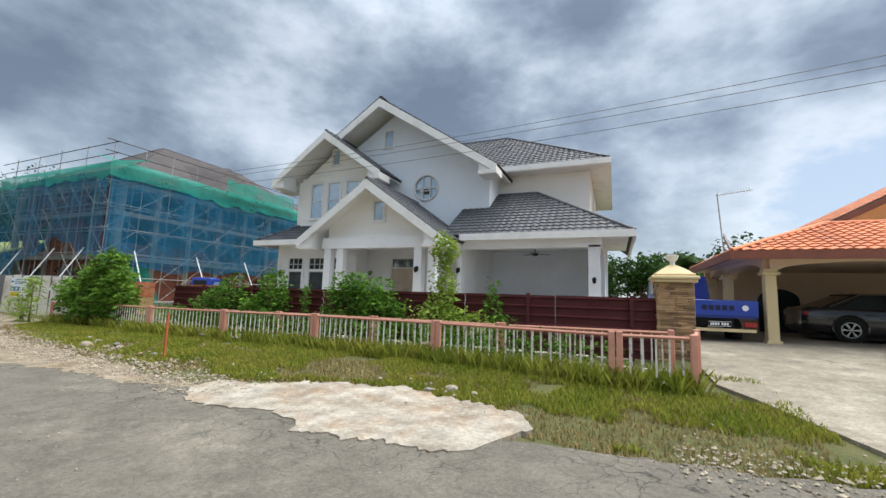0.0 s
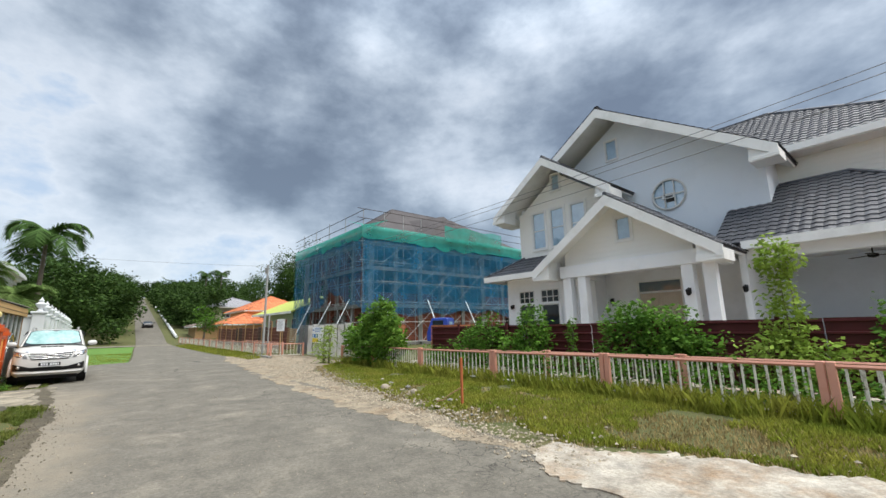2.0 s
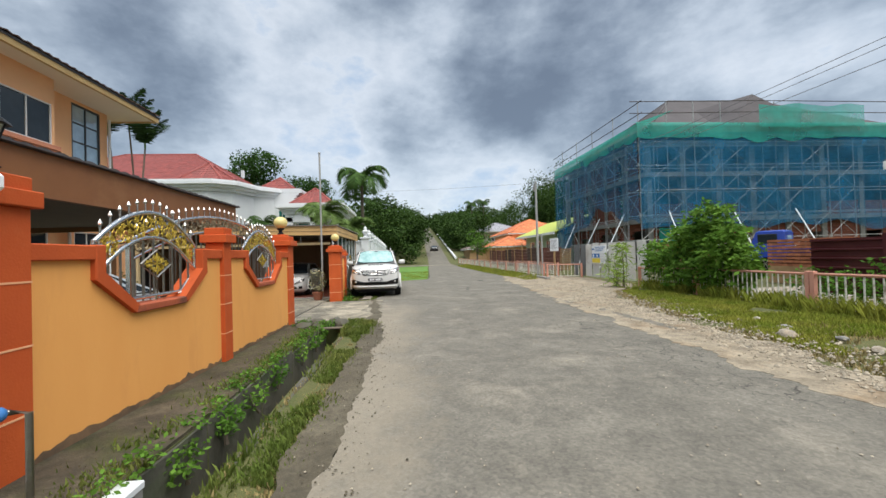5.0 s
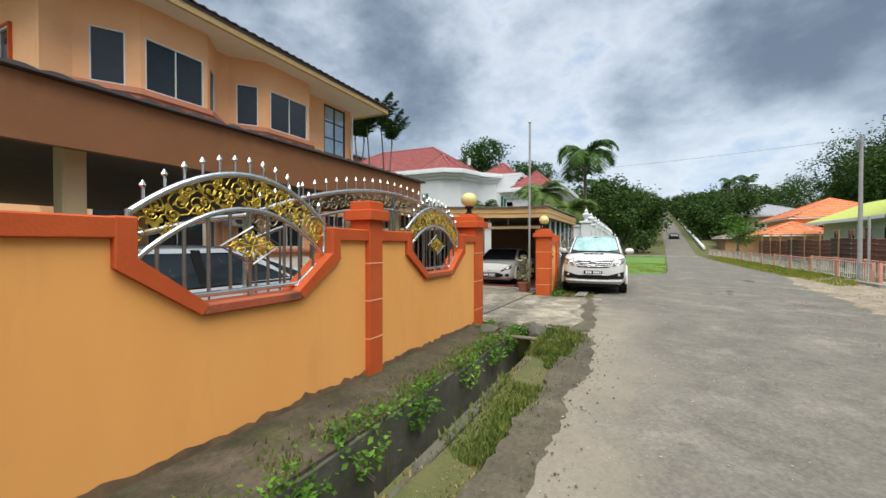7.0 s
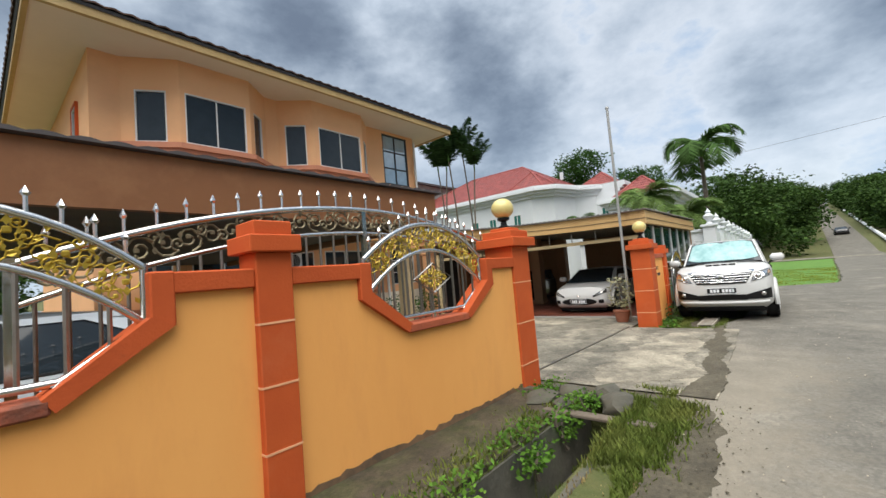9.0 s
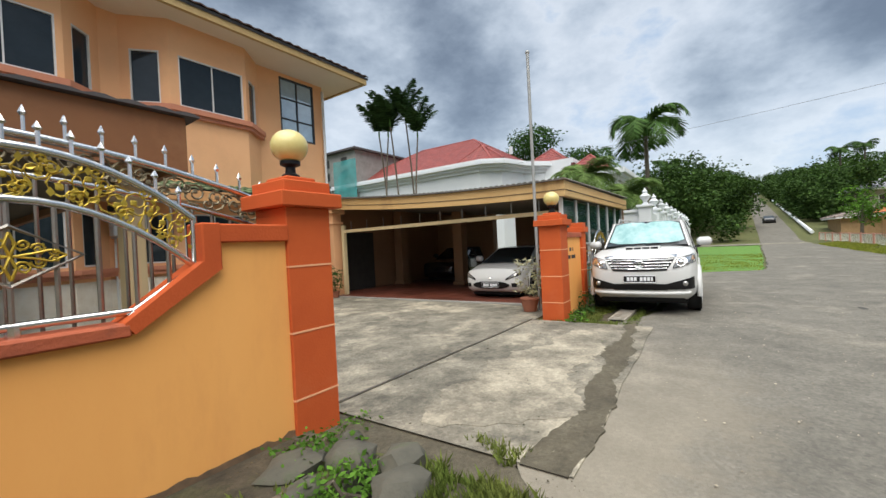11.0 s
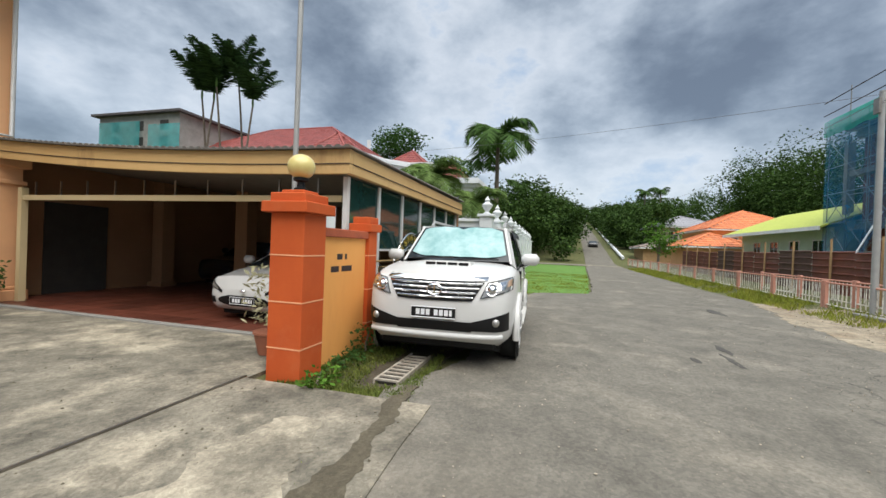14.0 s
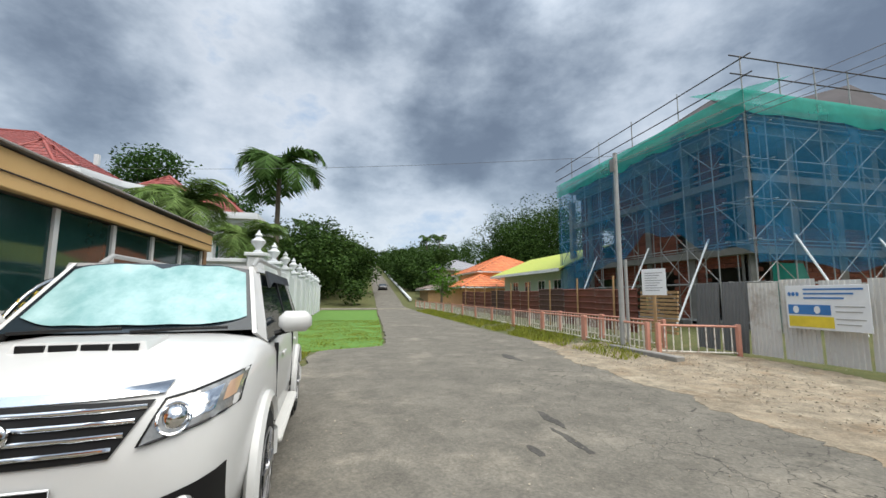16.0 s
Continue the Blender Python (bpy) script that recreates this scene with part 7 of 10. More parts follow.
# ---------------------------------------------------------------- fences along the far side
def fence_panel(a, b, za, zb, h=0.80, group="roadside fences", step=0.17, double=True):
    a, b = Vector((*a, za)), Vector((*b, zb))
    L = (b - a).length
    o = thing("roadside_fence", a, "length of low fence with pink rails and peeling white bars", "fence", group)
    d = (b - a) / L
    up = Vector((0, 0, 1))
    for p in (a + d * 0.06, b - d * 0.06):
        part("post", Geo().box(p.x - 0.05, p.y - 0.05, p.z - 0.15, p.x + 0.05, p.y + 0.05, p.z + h + 0.06, 0.008), PINK, o)
    part("top_rail", Geo().tube([a + d * 0.08 + up * h, b - d * 0.08 + up * h], 0.032, 6), PINK, o)
    part("bottom_rail", Geo().tube([a + d * 0.08 + up * 0.10, b - d * 0.08 + up * 0.10], 0.022, 6), BARS, o)
    n = max(2, int((L - 0.2) / step))
    for i in range(n):
        p = a + d * (0.12 + (L - 0.24) * (i + 0.5) / n)
        lean = random.uniform(-0.012, 0.0065)
        bent = random.random() < 0.06
        gq = Geo().box(-0.014, -0.008, 0.08, 0.014, 0.008, h - 0.01)
        ob = part("bar", gq, BARS, o) if i == 0 else None
        if i == 0:
            me = ob.data
            # the first bar was shifted by the thing's place; lay it back to its own origin
            for v in me.vertices:
                v.co += Vector(a)
        else:
            ob = new("bar", me)
            ob.parent = o
        ob.matrix_basis = Matrix.Translation(p - a) @ Matrix.Rotation(math.atan2(d.y, d.x), 4, "Z") @ Matrix.Rotation(lean * (8 if bent else 1), 4, "Y")
    return o


def fence_line(nodes, h=0.80, group="roadside fences", step=0.17, dz=0.0):
    for p, q in zip(nodes[:-1], nodes[1:]):
        fence_panel(p, q, g(*p) + 0.02 + dz, g(*q) + 0.02 + dz, h, group, step)


fence_line([(1.18, 7.42), (0.0, 7.28), (-3.5, 7.98), (-7.1, 8.42), (-10.4, 8.42), (-14.1, 8.65), (-18.3, 9.2), (-22.0, 9.5)])
fence_line([(1.15, 7.45), (1.3, 8.3)], step=0.2)
fence_line([(1.0, 8.55), (-2.35, 8.95), (-5.9, 9.3), (-9.4, 9.5), (-12.9, 9.7)], 0.78, "inner fences", dz=-0.02)
far_nodes = [(-29.9, 8.25 + 0.02 * k) if k == 0 else (-29.9 - 3.2 * k, 8.25 + 0.02 * k) for k in range(14)]
fence_line(far_nodes, 0.78, "far fences", 0.19)
fence_line([(-29.7, 8.3), (-28.9, 10.2)], 0.78, "far fences", 0.19)
fence_line([(-30.6, 9.4), (-33.8, 9.45), (-37.0, 9.5), (-40.2, 9.5)], 0.78, "far inner fences", 0.2)
# concrete edge of the culvert at the fence's end
solid("culvert_edge", Geo().box(-31.2, 7.9, -0.4, -28.6, 8.15, 0.02, 0.02), CONC, "mossy concrete culvert edge under the fence's end", "kerb", kind="structure")


def ribbed(x0, x1, y, z0, z1, n, depth=0.045, yo=0.0):
    """A sheet with horizontal trapezoid ribs."""
    prof = []
    for k in range(n):
        za, zb = z0 + (z1 - z0) * k / n, z0 + (z1 - z0) * (k + 1) / n
        h = zb - za
        prof += [(0, za), (0, za + h * 0.72), (-depth, za + h * 0.80), (-depth, za + h * 0.92)]
    prof.append((0, z1))
    back = [(0.012 + a, z) for a, z in reversed(prof)]
    pts = [(x0, y + a, z) for a, z in prof] + [(x0, y + a, z) for a, z in back]
    q = Geo()
    n2 = len(prof)
    dx = x1 - x0
    q.v = [(x0, y + a, z) for a, z in prof] + [(x1, y + a + yo, z) for a, z in prof]
    q.f = [(i, i + 1, n2 + i + 1, n2 + i) for i in range(n2 - 1)]
    k = len(q.v)
    q.v += [(x0, y + a + 0.012, z) for a, z in prof] + [(x1, y + a + 0.012 + yo, z) for a, z in prof]
    q.f += [(k + i + 1, k + i, k + n2 + i, k + n2 + i + 1) for i in range(n2 - 1)]
    return q


mf = thing("sheet_fence", (-6.5, 10.5, 0.2), "dark maroon ribbed metal sheet fence before the white house", "fence")
for k in range(7):
    x0 = 1.02 - k * 2.4
    part("sheet", ribbed(x0, x0 - 2.38, 10.5 + 0.004 * (k % 2), 0.22, 1.60 - 0.006 * k, 6), MAROON, mf)
    part("sheet_cap", Geo().box(x0, 10.47, 1.595 - 0.006 * k, x0 - 2.38, 10.53, 1.62 - 0.006 * k), MAROON, mf)
    part("fence_post", Geo().box(x0 - 0.62, 10.40, 0.1, x0 - 0.70, 10.452, 1.66), MAROON, mf)
# stone gate pillar with an urn
sp = thing("gate_pillar", (1.24, 10.68, 0.2), "gate pillar of stacked ledge stone with a cream cap and urn", "pillar")
part("pillar_core", Geo().box(0.90, 10.34, 0.0, 1.58, 11.02, 1.98), mat("pillar_mortar", (0.16, 0.11, 0.07), rough=0.9), sp)
rnd = random.Random(5)
for z in range(37):
    z0 = 0.1 + z * 0.0505
    for face in range(2):
        p = 0.0
        while p < 0.74:
            w = rnd.uniform(0.16, 0.46)
            e = min(p + w, 0.76)
            dep = rnd.uniform(0.015, 0.05)
            if face == 0:
                gq = Geo().box(0.86 + p, 10.34 - dep, z0, 0.86 + e - 0.006, 10.36, z0 + 0.047, 0.007)
            else:
                gq = Geo().box(0.92, 10.30 + p, z0, 0.90 - dep, 10.30 + e - 0.006, z0 + 0.047, 0.007)
            part("stone", gq, STONE, sp)
            p = e
for i, (o1, z0, z1) in enumerate(((0.10, 1.98, 2.05), (0.13, 2.05, 2.13), (0.07, 2.13, 2.19))):
    part("cap_moulding", Geo().box(0.9 - o1, 10.34 - o1, z0, 1.58 + o1, 11.02 + o1, z1, 0.02), CREAM, sp)
part("cap_dome", Geo().lathe([(0.52, 2.19), (0.38, 2.27), (0.18, 2.36), (0.09, 2.40)], (1.24, 10.68, 0), 4).move(Matrix.Translation((1.24, 10.68, 0)) @ Matrix.Rotation(radians(45), 4, "Z") @ Matrix.Translation((-1.24, -10.68, 0))), CREAM, sp)
part("urn", Geo().lathe([(0.06, 2.40), (0.05, 2.46), (0.11, 2.52), (0.14, 2.60), (0.15, 2.62), (0.10, 2.63)], (1.24, 10.68, 0), 16), SIGN_W, sp, "white lamp urn", 40)

# ---------------------------------------------------------------- neighbour with the orange tiled porch
nh = thing("house", (9, 17, 0.4), "peach house with arched porch and orange tiled roof", "house")
ex, ey, ez = 2.9, 12.9, 2.95
PCH = mat("pale_peach_render", (0.72, 0.56, 0.42), (0.66, 0.50, 0.36), scale=0.8, rough=0.7)
slope(nh, [(ex, ey, ez), (22, ey, ez), (22, 16.2, 4.15), (6.1, 16.2, 4.15)], 200, TILE_OR_P, TILE_OR, 0.26, 0.30, key="orange")
slope(nh, [(ex, 19.5, ez), (ex, ey, ez), (6.1, 16.2, 4.15)], 60, TILE_OR_P, TILE_OR, 0.26, 0.30, key="orange")
caps(nh, [((ex, ey, ez), (6.1, 16.2, 4.15)), ((6.1, 16.2, 4.15), (22, 16.2, 4.15))], TILE_OR, 0.07)
part("eave_fascia", Geo().box(ex - 0.05, ey - 0.05, ez - 0.2, 22, ey + 0.03, ez + 0.02), mat("red_brown_fascia", (0.24, 0.08, 0.05), rough=0.6), nh)
part("eave_fascia", Geo().box(ex - 0.05, ey + 0.03, ez - 0.2, ex + 0.03, 19.5, ez + 0.02), bpy.data.materials["red_brown_fascia"], nh)
part("porch_ceiling", Geo().box(ex, ey, ez - 0.12, 22, 19.5, ez - 0.08), PCH, nh)


def arch_wall(parent, p, q, z0, z1, spring, top, t=0.25):
    """A lintel with an arched underside between two columns."""
    p, q = Vector((*p, 0)), Vector((*q, 0))
    n = 14
    pts = [(p.x, p.y, z1)]
    low = []
    for i in range(n + 1):
        f = i / n
        c = p.lerp(q, f)
        low.append((c.x, c.y, spring + (top - spring) * math.sqrt(max(0, 1 - (2 * f - 1) ** 2))))
    d = (q - p).normalized()
    nrm = Vector((-d.y, d.x, 0)) * t
    gq = Geo()
    pq = low + [(q.x, q.y, z1), (p.x, p.y, z1)]
    gq.prism(pq, nrm)
    part("porch_arch", gq.weld(), PCH, parent)


cols = [(3.85, 13.5), (8.6, 13.5), (13.4, 13.5), (3.5, 16.2), (3.5, 18.8)]
for x, y in cols:
    c = part("porch_column", Geo().box(x - 0.13, y - 0.13, 0.3, x + 0.13, y + 0.13, 2.5, 0.015), CREAM, nh)
    part("column_cap", Geo().box(x - 0.2, y - 0.2, 2.36, x + 0.2, y + 0.2, 2.44, 0.01).box(x - 0.16, y - 0.16, 2.44, x + 0.16, y + 0.16, 2.52, 0.01), CREAM, c)
    part("column_base", Geo().box(x - 0.17, y - 0.17, 0.3, x + 0.17, y + 0.17, 0.62, 0.01), CREAM, c)
arch_wall(nh, (3.85, 13.38), (8.6, 13.38), 0, ez - 0.12, 2.42, 2.74)
arch_wall(nh, (8.6, 13.38), (13.4, 13.38), 0, ez - 0.12, 2.42, 2.74)
arch_wall(nh, (3.5, 16.2), (3.72, 13.5), 0, ez - 0.12, 2.42, 2.74)
arch_wall(nh, (3.5, 18.8), (3.5, 16.2), 0, ez - 0.12, 2.42, 2.74)
part("porch_back_wall", Geo().box(3.4, 19.3, 0.2, 22, 19.5, 2.84), PCH, nh)
for x, w in ((5.1, 1.3), (9.0, 2.4), (12.6, 1.6)):
    gq = Geo().prism([(x, 19.28, 0.5)] + [(x + w / 2 - w / 2 * math.cos(a), 19.28, 1.75 + w * 0.35 * math.sin(a)) for a in [math.pi * i / 12 for i in range(13)]] + [(x + w, 19.28, 0.5)], (0, 0.015, 0))
    part("arched_opening", gq, GLASS, nh, "dark arched glazed opening")
part("upper_wall", Geo().prism([(8.6, 20.9, 2.6), (22, 20.9, 2.6), (22, 20.9, 8.5), (15.2, 20.9, 8.5), (8.6, 20.9, 5.05)], (0, 0.2, 0)), PEACH, nh)
slope(nh, [(7.6, 20.0, 4.8), (15.2, 20.0, 8.95), (15.2, 30, 8.95), (7.6, 30, 4.8)], 0, TILE_OR_P, TILE_OR, 0.26, 0.30, key="orange", soffit=PCH)
part("gable_board", Geo().prism([(7.5, 19.92, 4.72), (15.2, 19.92, 8.92), (15.2, 19.92, 8.66), (7.5, 19.92, 4.48)], (0, 0.07, 0)), bpy.data.materials["red_brown_fascia"], nh)
an = thing("tv_antenna", (3.1, 14.6, 2.9), "thin roof antenna mast with a long rod array", "antenna")
part("mast", Geo().tube([(3.1, 14.6, 2.95), (2.98, 14.6, 4.95)], 0.018, 6), POLE_G, an)
part("boom", Geo().tube([(2.95, 14.6, 4.90), (3.9, 14.6, 5.02)], 0.012, 6), POLE_G, an)
for i in range(12):
    x = 3.0 + i * 0.075
    part("rod", Geo().tube([(x, 14.5, 4.86 + 0.008 * i), (x + 0.02, 14.7, 5.04 + 0.008 * i)], 0.006, 4), POLE_G, an)
dish = thing("satellite_dish", (2.95, 14.0, 2.95), "small grey satellite dish on the porch roof", "satellite dish")
part("dish", Geo().lathe([(0.02, 0), (0.16, 0.02), (0.27, 0.07)], seg=18).move(Matrix.Translation((3.0, 14.0, 3.35)) @ Matrix.Rotation(radians(70), 4, "Y") @ Matrix.Rotation(radians(20), 4, "X")), POLE_G, dish, smooth=60)
part("dish_arm", Geo().tube([(3.15, 14.0, 2.98), (2.95, 14.0, 3.2), (3.0, 14.0, 3.35)], 0.016, 6).tube([(3.0, 14.0, 3.2), (2.65, 14.0, 3.3)], 0.012, 6), POLE_G, dish)

# ---------------------------------------------------------------- house under construction
cb = thing("building_shell", (-43, 28, 0), "unfinished brick and concrete house shell with a brown sheet roof", "building")
X0, X1, Y0, Y1 = -35.3, -49.3, 18.4, 42.0
part("ground_slab", Geo().box(X1, Y0, -0.3, X0, Y1, 0.25), CONC, cb)
for z in (3.45, 6.9):
    part("floor_slab", Geo().box(X1 - 0.4, Y0 - 0.4, z, X0 + 0.4, Y1, z + 0.35), CONC, cb)
part("roof_beam", Geo().box(X1 - 0.2, Y0 - 0.2, 9.3, X0 + 0.2, Y1, 9.75), CONC, cb)
for x in (-35.5, -38.6, -41.8, -44.9, -48.0, -50.8):
    part("column", Geo().box(x - 0.22, Y0, 0, x + 0.22, Y0 + 0.4, 9.4), CONC, cb)
for y in (21.4, 24.3, 27.2, 30.1, 33.2, 36.6, 40):
    part("column", Geo().box(X0 - 0.4, y - 0.22, 0, X0, y + 0.22, 9.4), CONC, cb)


def brick_wall(parent, pts, z0, z1, holes=()):
    a, b = Vector((*pts[0], 0)), Vector((*pts[1], 0))
    L = (b - a).length
    ang = math.atan2((b - a).y, (b - a).x)
    m = Matrix.Translation(a) @ Matrix.Rotation(ang, 4, "Z")
    q = Geo()
    bl, bh = 0.6, 0.22
    z, r = z0, 0
    while z < z1 - 0.05:
        x = -(r % 2) * bl / 2
        while x < L:
            xa, xb = max(0, x), min(L, x + bl - 0.02)
            if xb - xa > 0.05 and not any(h[0] < (xa + xb) / 2 < h[1] and h[2] < z + bh / 2 < h[3] for h in holes):
                q.box(xa, 0, z, xb, 0.14, min(z + bh - 0.018, z1))
            x += bl
        z += bh
        r += 1
    part("brickwork", q.move(m), BRICK, parent, kind="stuff")
    part("wall_core", Geo().box(0, 0.14, z0, 0.2, 0.17, z1).move(m), CONC, parent)


brick_wall(cb, ((X1, Y0 + 0.1), (X0, Y0 + 0.1)), 0.25, 3.45, [(2.0, 4.4, 0.4, 2.6), (6.2, 9.4, 0.2, 2.9), (11.5, 14.4, 0.2, 2.9)])
brick_wall(cb, ((X0 - 0.1, Y0), (X0 - 0.1, Y1)), 0.25, 3.45, [(0.6, 3.0, 0.2, 3.2), (7.5, 10.5, 0.8, 2.4), (13.5, 15.2, 0.9, 2.4), (18, 20, 0.8, 2.4)])
brick_wall(cb, ((X1, Y0 + 0.1), (X0, Y0 + 0.1)), 3.8, 9.3, [(2.6, 5.0, 4.2, 6.4), (9.6, 11.2, 3.9, 9.3), (12.8, 15.5, 3.9, 9.3)])
brick_wall(cb, ((X0 - 0.1, Y0), (X0 - 0.1, Y1)), 3.8, 4.9, [(8, 15, 3.8, 4.9)])
# made-up partitions that block the light seen through the nets
part("inner_wall", Geo().box(-40, Y0 + 5, 0.2, -39.8, Y1, 9.3).box(X1, Y0 + 6, 0.2, -40, Y0 + 6.2, 9.3), CONC, cb)
part("back_wall", Geo().box(X1, Y1, 0, X0, Y1 + 0.2, 9.3).box(X1, Y0 + 6.2, 0.2, X1 + 0.2, Y1, 9.3), CONC, cb)
# hipped roof of ribbed sheet
EX0, EX1, EY0, EY1, EZ = -34.6, -50.1, 17.9, 43, 10.0
A, Bq = (-43.5, 26.1, 15.9), (-43.5, 36.0, 15.9)
for pts in (([(EX1, EY0, EZ), (EX0, EY0, EZ), A]), ([(EX0, EY0, EZ), (EX0, EY1, EZ), Bq, A]), ([(EX1, EY1, EZ), (EX1, EY0, EZ), A, Bq])):
    v = [Vector(p) for p in pts]
    n = (v[1] - v[0]).cross(v[2] - v[0]).normalized()
    part("roof_slope", Geo().prism([p for p in v], n * 0.08), ROOF_BR, cb)
caps(cb, [((EX0, EY0, EZ + 0.1), A), ((EX1, EY0, EZ + 0.1), A), (A, Bq)], ROOF_BR, 0.12)
for pts in ([(-34.55, 24.5, 10.1), (-34.55, 33.5, 10.1), (-37.0, 29, 14.0)], [(-34.55, 33.5, 10.1), (-42.6, 33.5, 13.6), (-42.8, 29, 14.0), (-37.0, 29, 14.0)], [(-42.6, 24.5, 13.6), (-34.55, 24.5, 10.1), (-37.0, 29, 14.0), (-42.8, 29, 14.0)]):
    part("dormer_roof", Geo().prism(pts, (0, 0, 0.08)), ROOF_BR, cb)
part("eave_soffit", Geo().box(EX1, EY0, EZ - 0.1, EX0, EY1, EZ - 0.02), CONC, cb)

sf = thing("scaffolding", (-43, 17, -0.1), "tubular steel scaffolding round the unfinished house", "scaffolding")
rnd = random.Random(11)
SX, SY = -33.8, 16.95
lifts = (0.3, 2.1, 3.9, 5.7, 7.5, 9.2)
def pole_at(x, y, top):
    part("standard", Geo().tube([(x, y, -0.2), (x + rnd.uniform(-0.05, 0.05), y + rnd.uniform(-0.05, 0.05), top)], 0.03, 6), STEEL_D if rnd.random() < 0.3 else POLE_G, sf)
front = [(SX - 1.78 * k, SY) for k in range(10)]
side = [(SX, SY + 2.15 * k) for k in range(1, 12)]
for x, y in front:
    pole_at(x, y, 12.2 if int(round((x - SX) / 1.78)) % 2 == 0 else 10.2)
    pole_at(x, y + 1.1, 9.6)
for x, y in side:
    pole_at(x, y, 12.2 if rnd.random() < 0.4 else 10.3)
    pole_at(x - 1.1, y, 9.6)
for z in lifts:
    for dy in (0, 1.1):
        part("ledger", Geo().tube([(SX + 0.3, SY + dy, z), (SX - 16.4, SY + dy, z + rnd.uniform(-0.1, 0.1))], 0.026, 6), POLE_G, sf)
    for dx in (0, -1.1):
        part("ledger", Geo().tube([(SX + dx, SY - 0.3, z), (SX + dx, SY + 24, z + rnd.uniform(-0.1, 0.1))], 0.026, 6), POLE_G, sf)
for k in range(9):
    for j in range(0, 5):
        x, z = SX - 1.78 * k, lifts[j]
        if rnd.random() < 0.75:
            part("brace", Geo().tube([(x, SY, z), (x - 1.78, SY, lifts[j + 1])], 0.02, 5).tube([(x - 1.78, SY, z), (x, SY, lifts[j + 1])], 0.02, 5), POLE_G, sf)
        y = SY + 2.15 * k
        if k < 8 and rnd.random() < 0.75:
            part("brace", Geo().tube([(SX, y, z), (SX, y + 2.15, lifts[j + 1])], 0.02, 5).tube([(SX, y + 2.15, z), (SX, y, lifts[j + 1])], 0.02, 5), POLE_G, sf)
for z in (11.2, 12.05):
    part("guard_rail", Geo().tube([(SX + 0.5, SY, z), (SX - 16.7, SY, z - 0.15)], 0.03, 6), INK, sf, "dark guard rail")
    part("guard_rail", Geo().tube([(SX, SY - 0.6, z + 0.1), (SX, SY + 9, z + 0.25), (SX, SY + 24, z + 0.2)], 0.03, 6), INK, sf, "dark guard rail")
for x, y, dx, dy in ((-33.7, 19, 2.2, 0), (-33.7, 24, 2.4, 0), (-33.7, 29, 2.4, 0), (-36, 16.9, 0, -2.2), (-40, 16.9, 0, -2.2), (-45, 16.9, 0, -2.0)):
    part("raking_prop", Geo().tube([(x, y, 4.2), (x + dx, y + dy, 0.0)], 0.045, 6), SIGN_W, sf, "white raking prop")
for y in (19, 22, 25, 28, 31):
    part("boards", Geo().box(SX - 1.0, y, 5.74, SX - 0.1, y + 2.6, 5.79), WOOD, sf)


def net(fn, nu, nv, material, name, label, panels=5):
    """A hung net: sewn panels side by side."""
    o = thing(name, fn(0.5, 0.0), label, "net")
    for k in range(panels):
        part("net_panel", Geo().grid(lambda u, v: fn((k + u) / panels, v), max(2, nu // panels), nv), material, o, smooth=60)
    return o


def hang(x, y, z, s=0.22):
    return s * noise.noise((x * 0.55 + 3, y * 0.55, z * 0.35)) + 0.08 * noise.noise((x * 1.9, y * 1.9, z * 0.9))


def LOW(u):
    return lerp(u, [0, 0.10, 0.24, 0.40, 0.55, 0.72, 0.8, 1], [3.3, 3.5, 4.6, 4.9, 3.6, 3.2, 1.2, 0.8])


net(lambda u, v: (SX + 0.1 - 16.1 * u, SY - 0.12 - 0.15 * hang(u * 18, 0, v * 7) - 0.08, LOW(u) + (9.9 - LOW(u)) * v + 0.5 * noise.noise((u * 9, 0, 0)) * (1 - v)), 60, 24, NET_B, "debris_net", "blue debris netting hung on the scaffolding")
net(lambda u, v: (SX + 0.14 + 0.15 * hang(0, u * 17, v * 7) + 0.04, SY - 0.1 + 24 * u, 2.9 + 7.0 * v + 0.9 * noise.noise((u * 7, 3, 0)) * (1 - v)), 60, 24, NET_B, "debris_net", "blue debris netting hung on the scaffolding")
net(lambda u, v: (SX + 0.2 - 16.4 * u, SY - 0.22 + (max(0, v - 0.45) * 5.2) - 0.15 * hang(u * 19, 9, v), 9.5 + 2.3 * min(v, 0.5) + 1.75 * max(0, v - 0.5) - 0.5 * (v < 0.04) * abs(noise.noise((u * 9, 5, 0)))), 60, 12, NET_G, "eaves_net", "green debris netting wrapped along the eaves")
net(lambda u, v: (SX + 0.26 - (max(0, v - 0.45) * 5.2) + 0.15 * hang(4, u * 19, v), SY - 0.25 + 24.3 * u, 9.5 + 2.3 * min(v, 0.5) + 1.75 * max(0, v - 0.5) - 0.6 * (v < 0.04) * abs(noise.noise((u * 9, 8, 0)))), 60, 12, NET_G, "eaves_net", "green debris netting wrapped along the eaves")
net(lambda u, v: (SX + 0.55 + 0.2 * hang(4, u * 9, v), SY + 9.0 + 8.6 * u, 10.2 + 1.6 * v + 0.3 * noise.noise((u * 4, v * 3, 8))), 30, 8, NET_G, "eaves_net", "second layer of green netting on the eaves")
net(lambda u, v: (-34.6 + 0.1 * hang(u, 2, v), 18.8 + 2.6 * u * (1.2 - v * 0.5), 0.1 + 2.9 * v), 12, 10, NET_G, "sheet_net", "green net sheet hung before the ground floor")

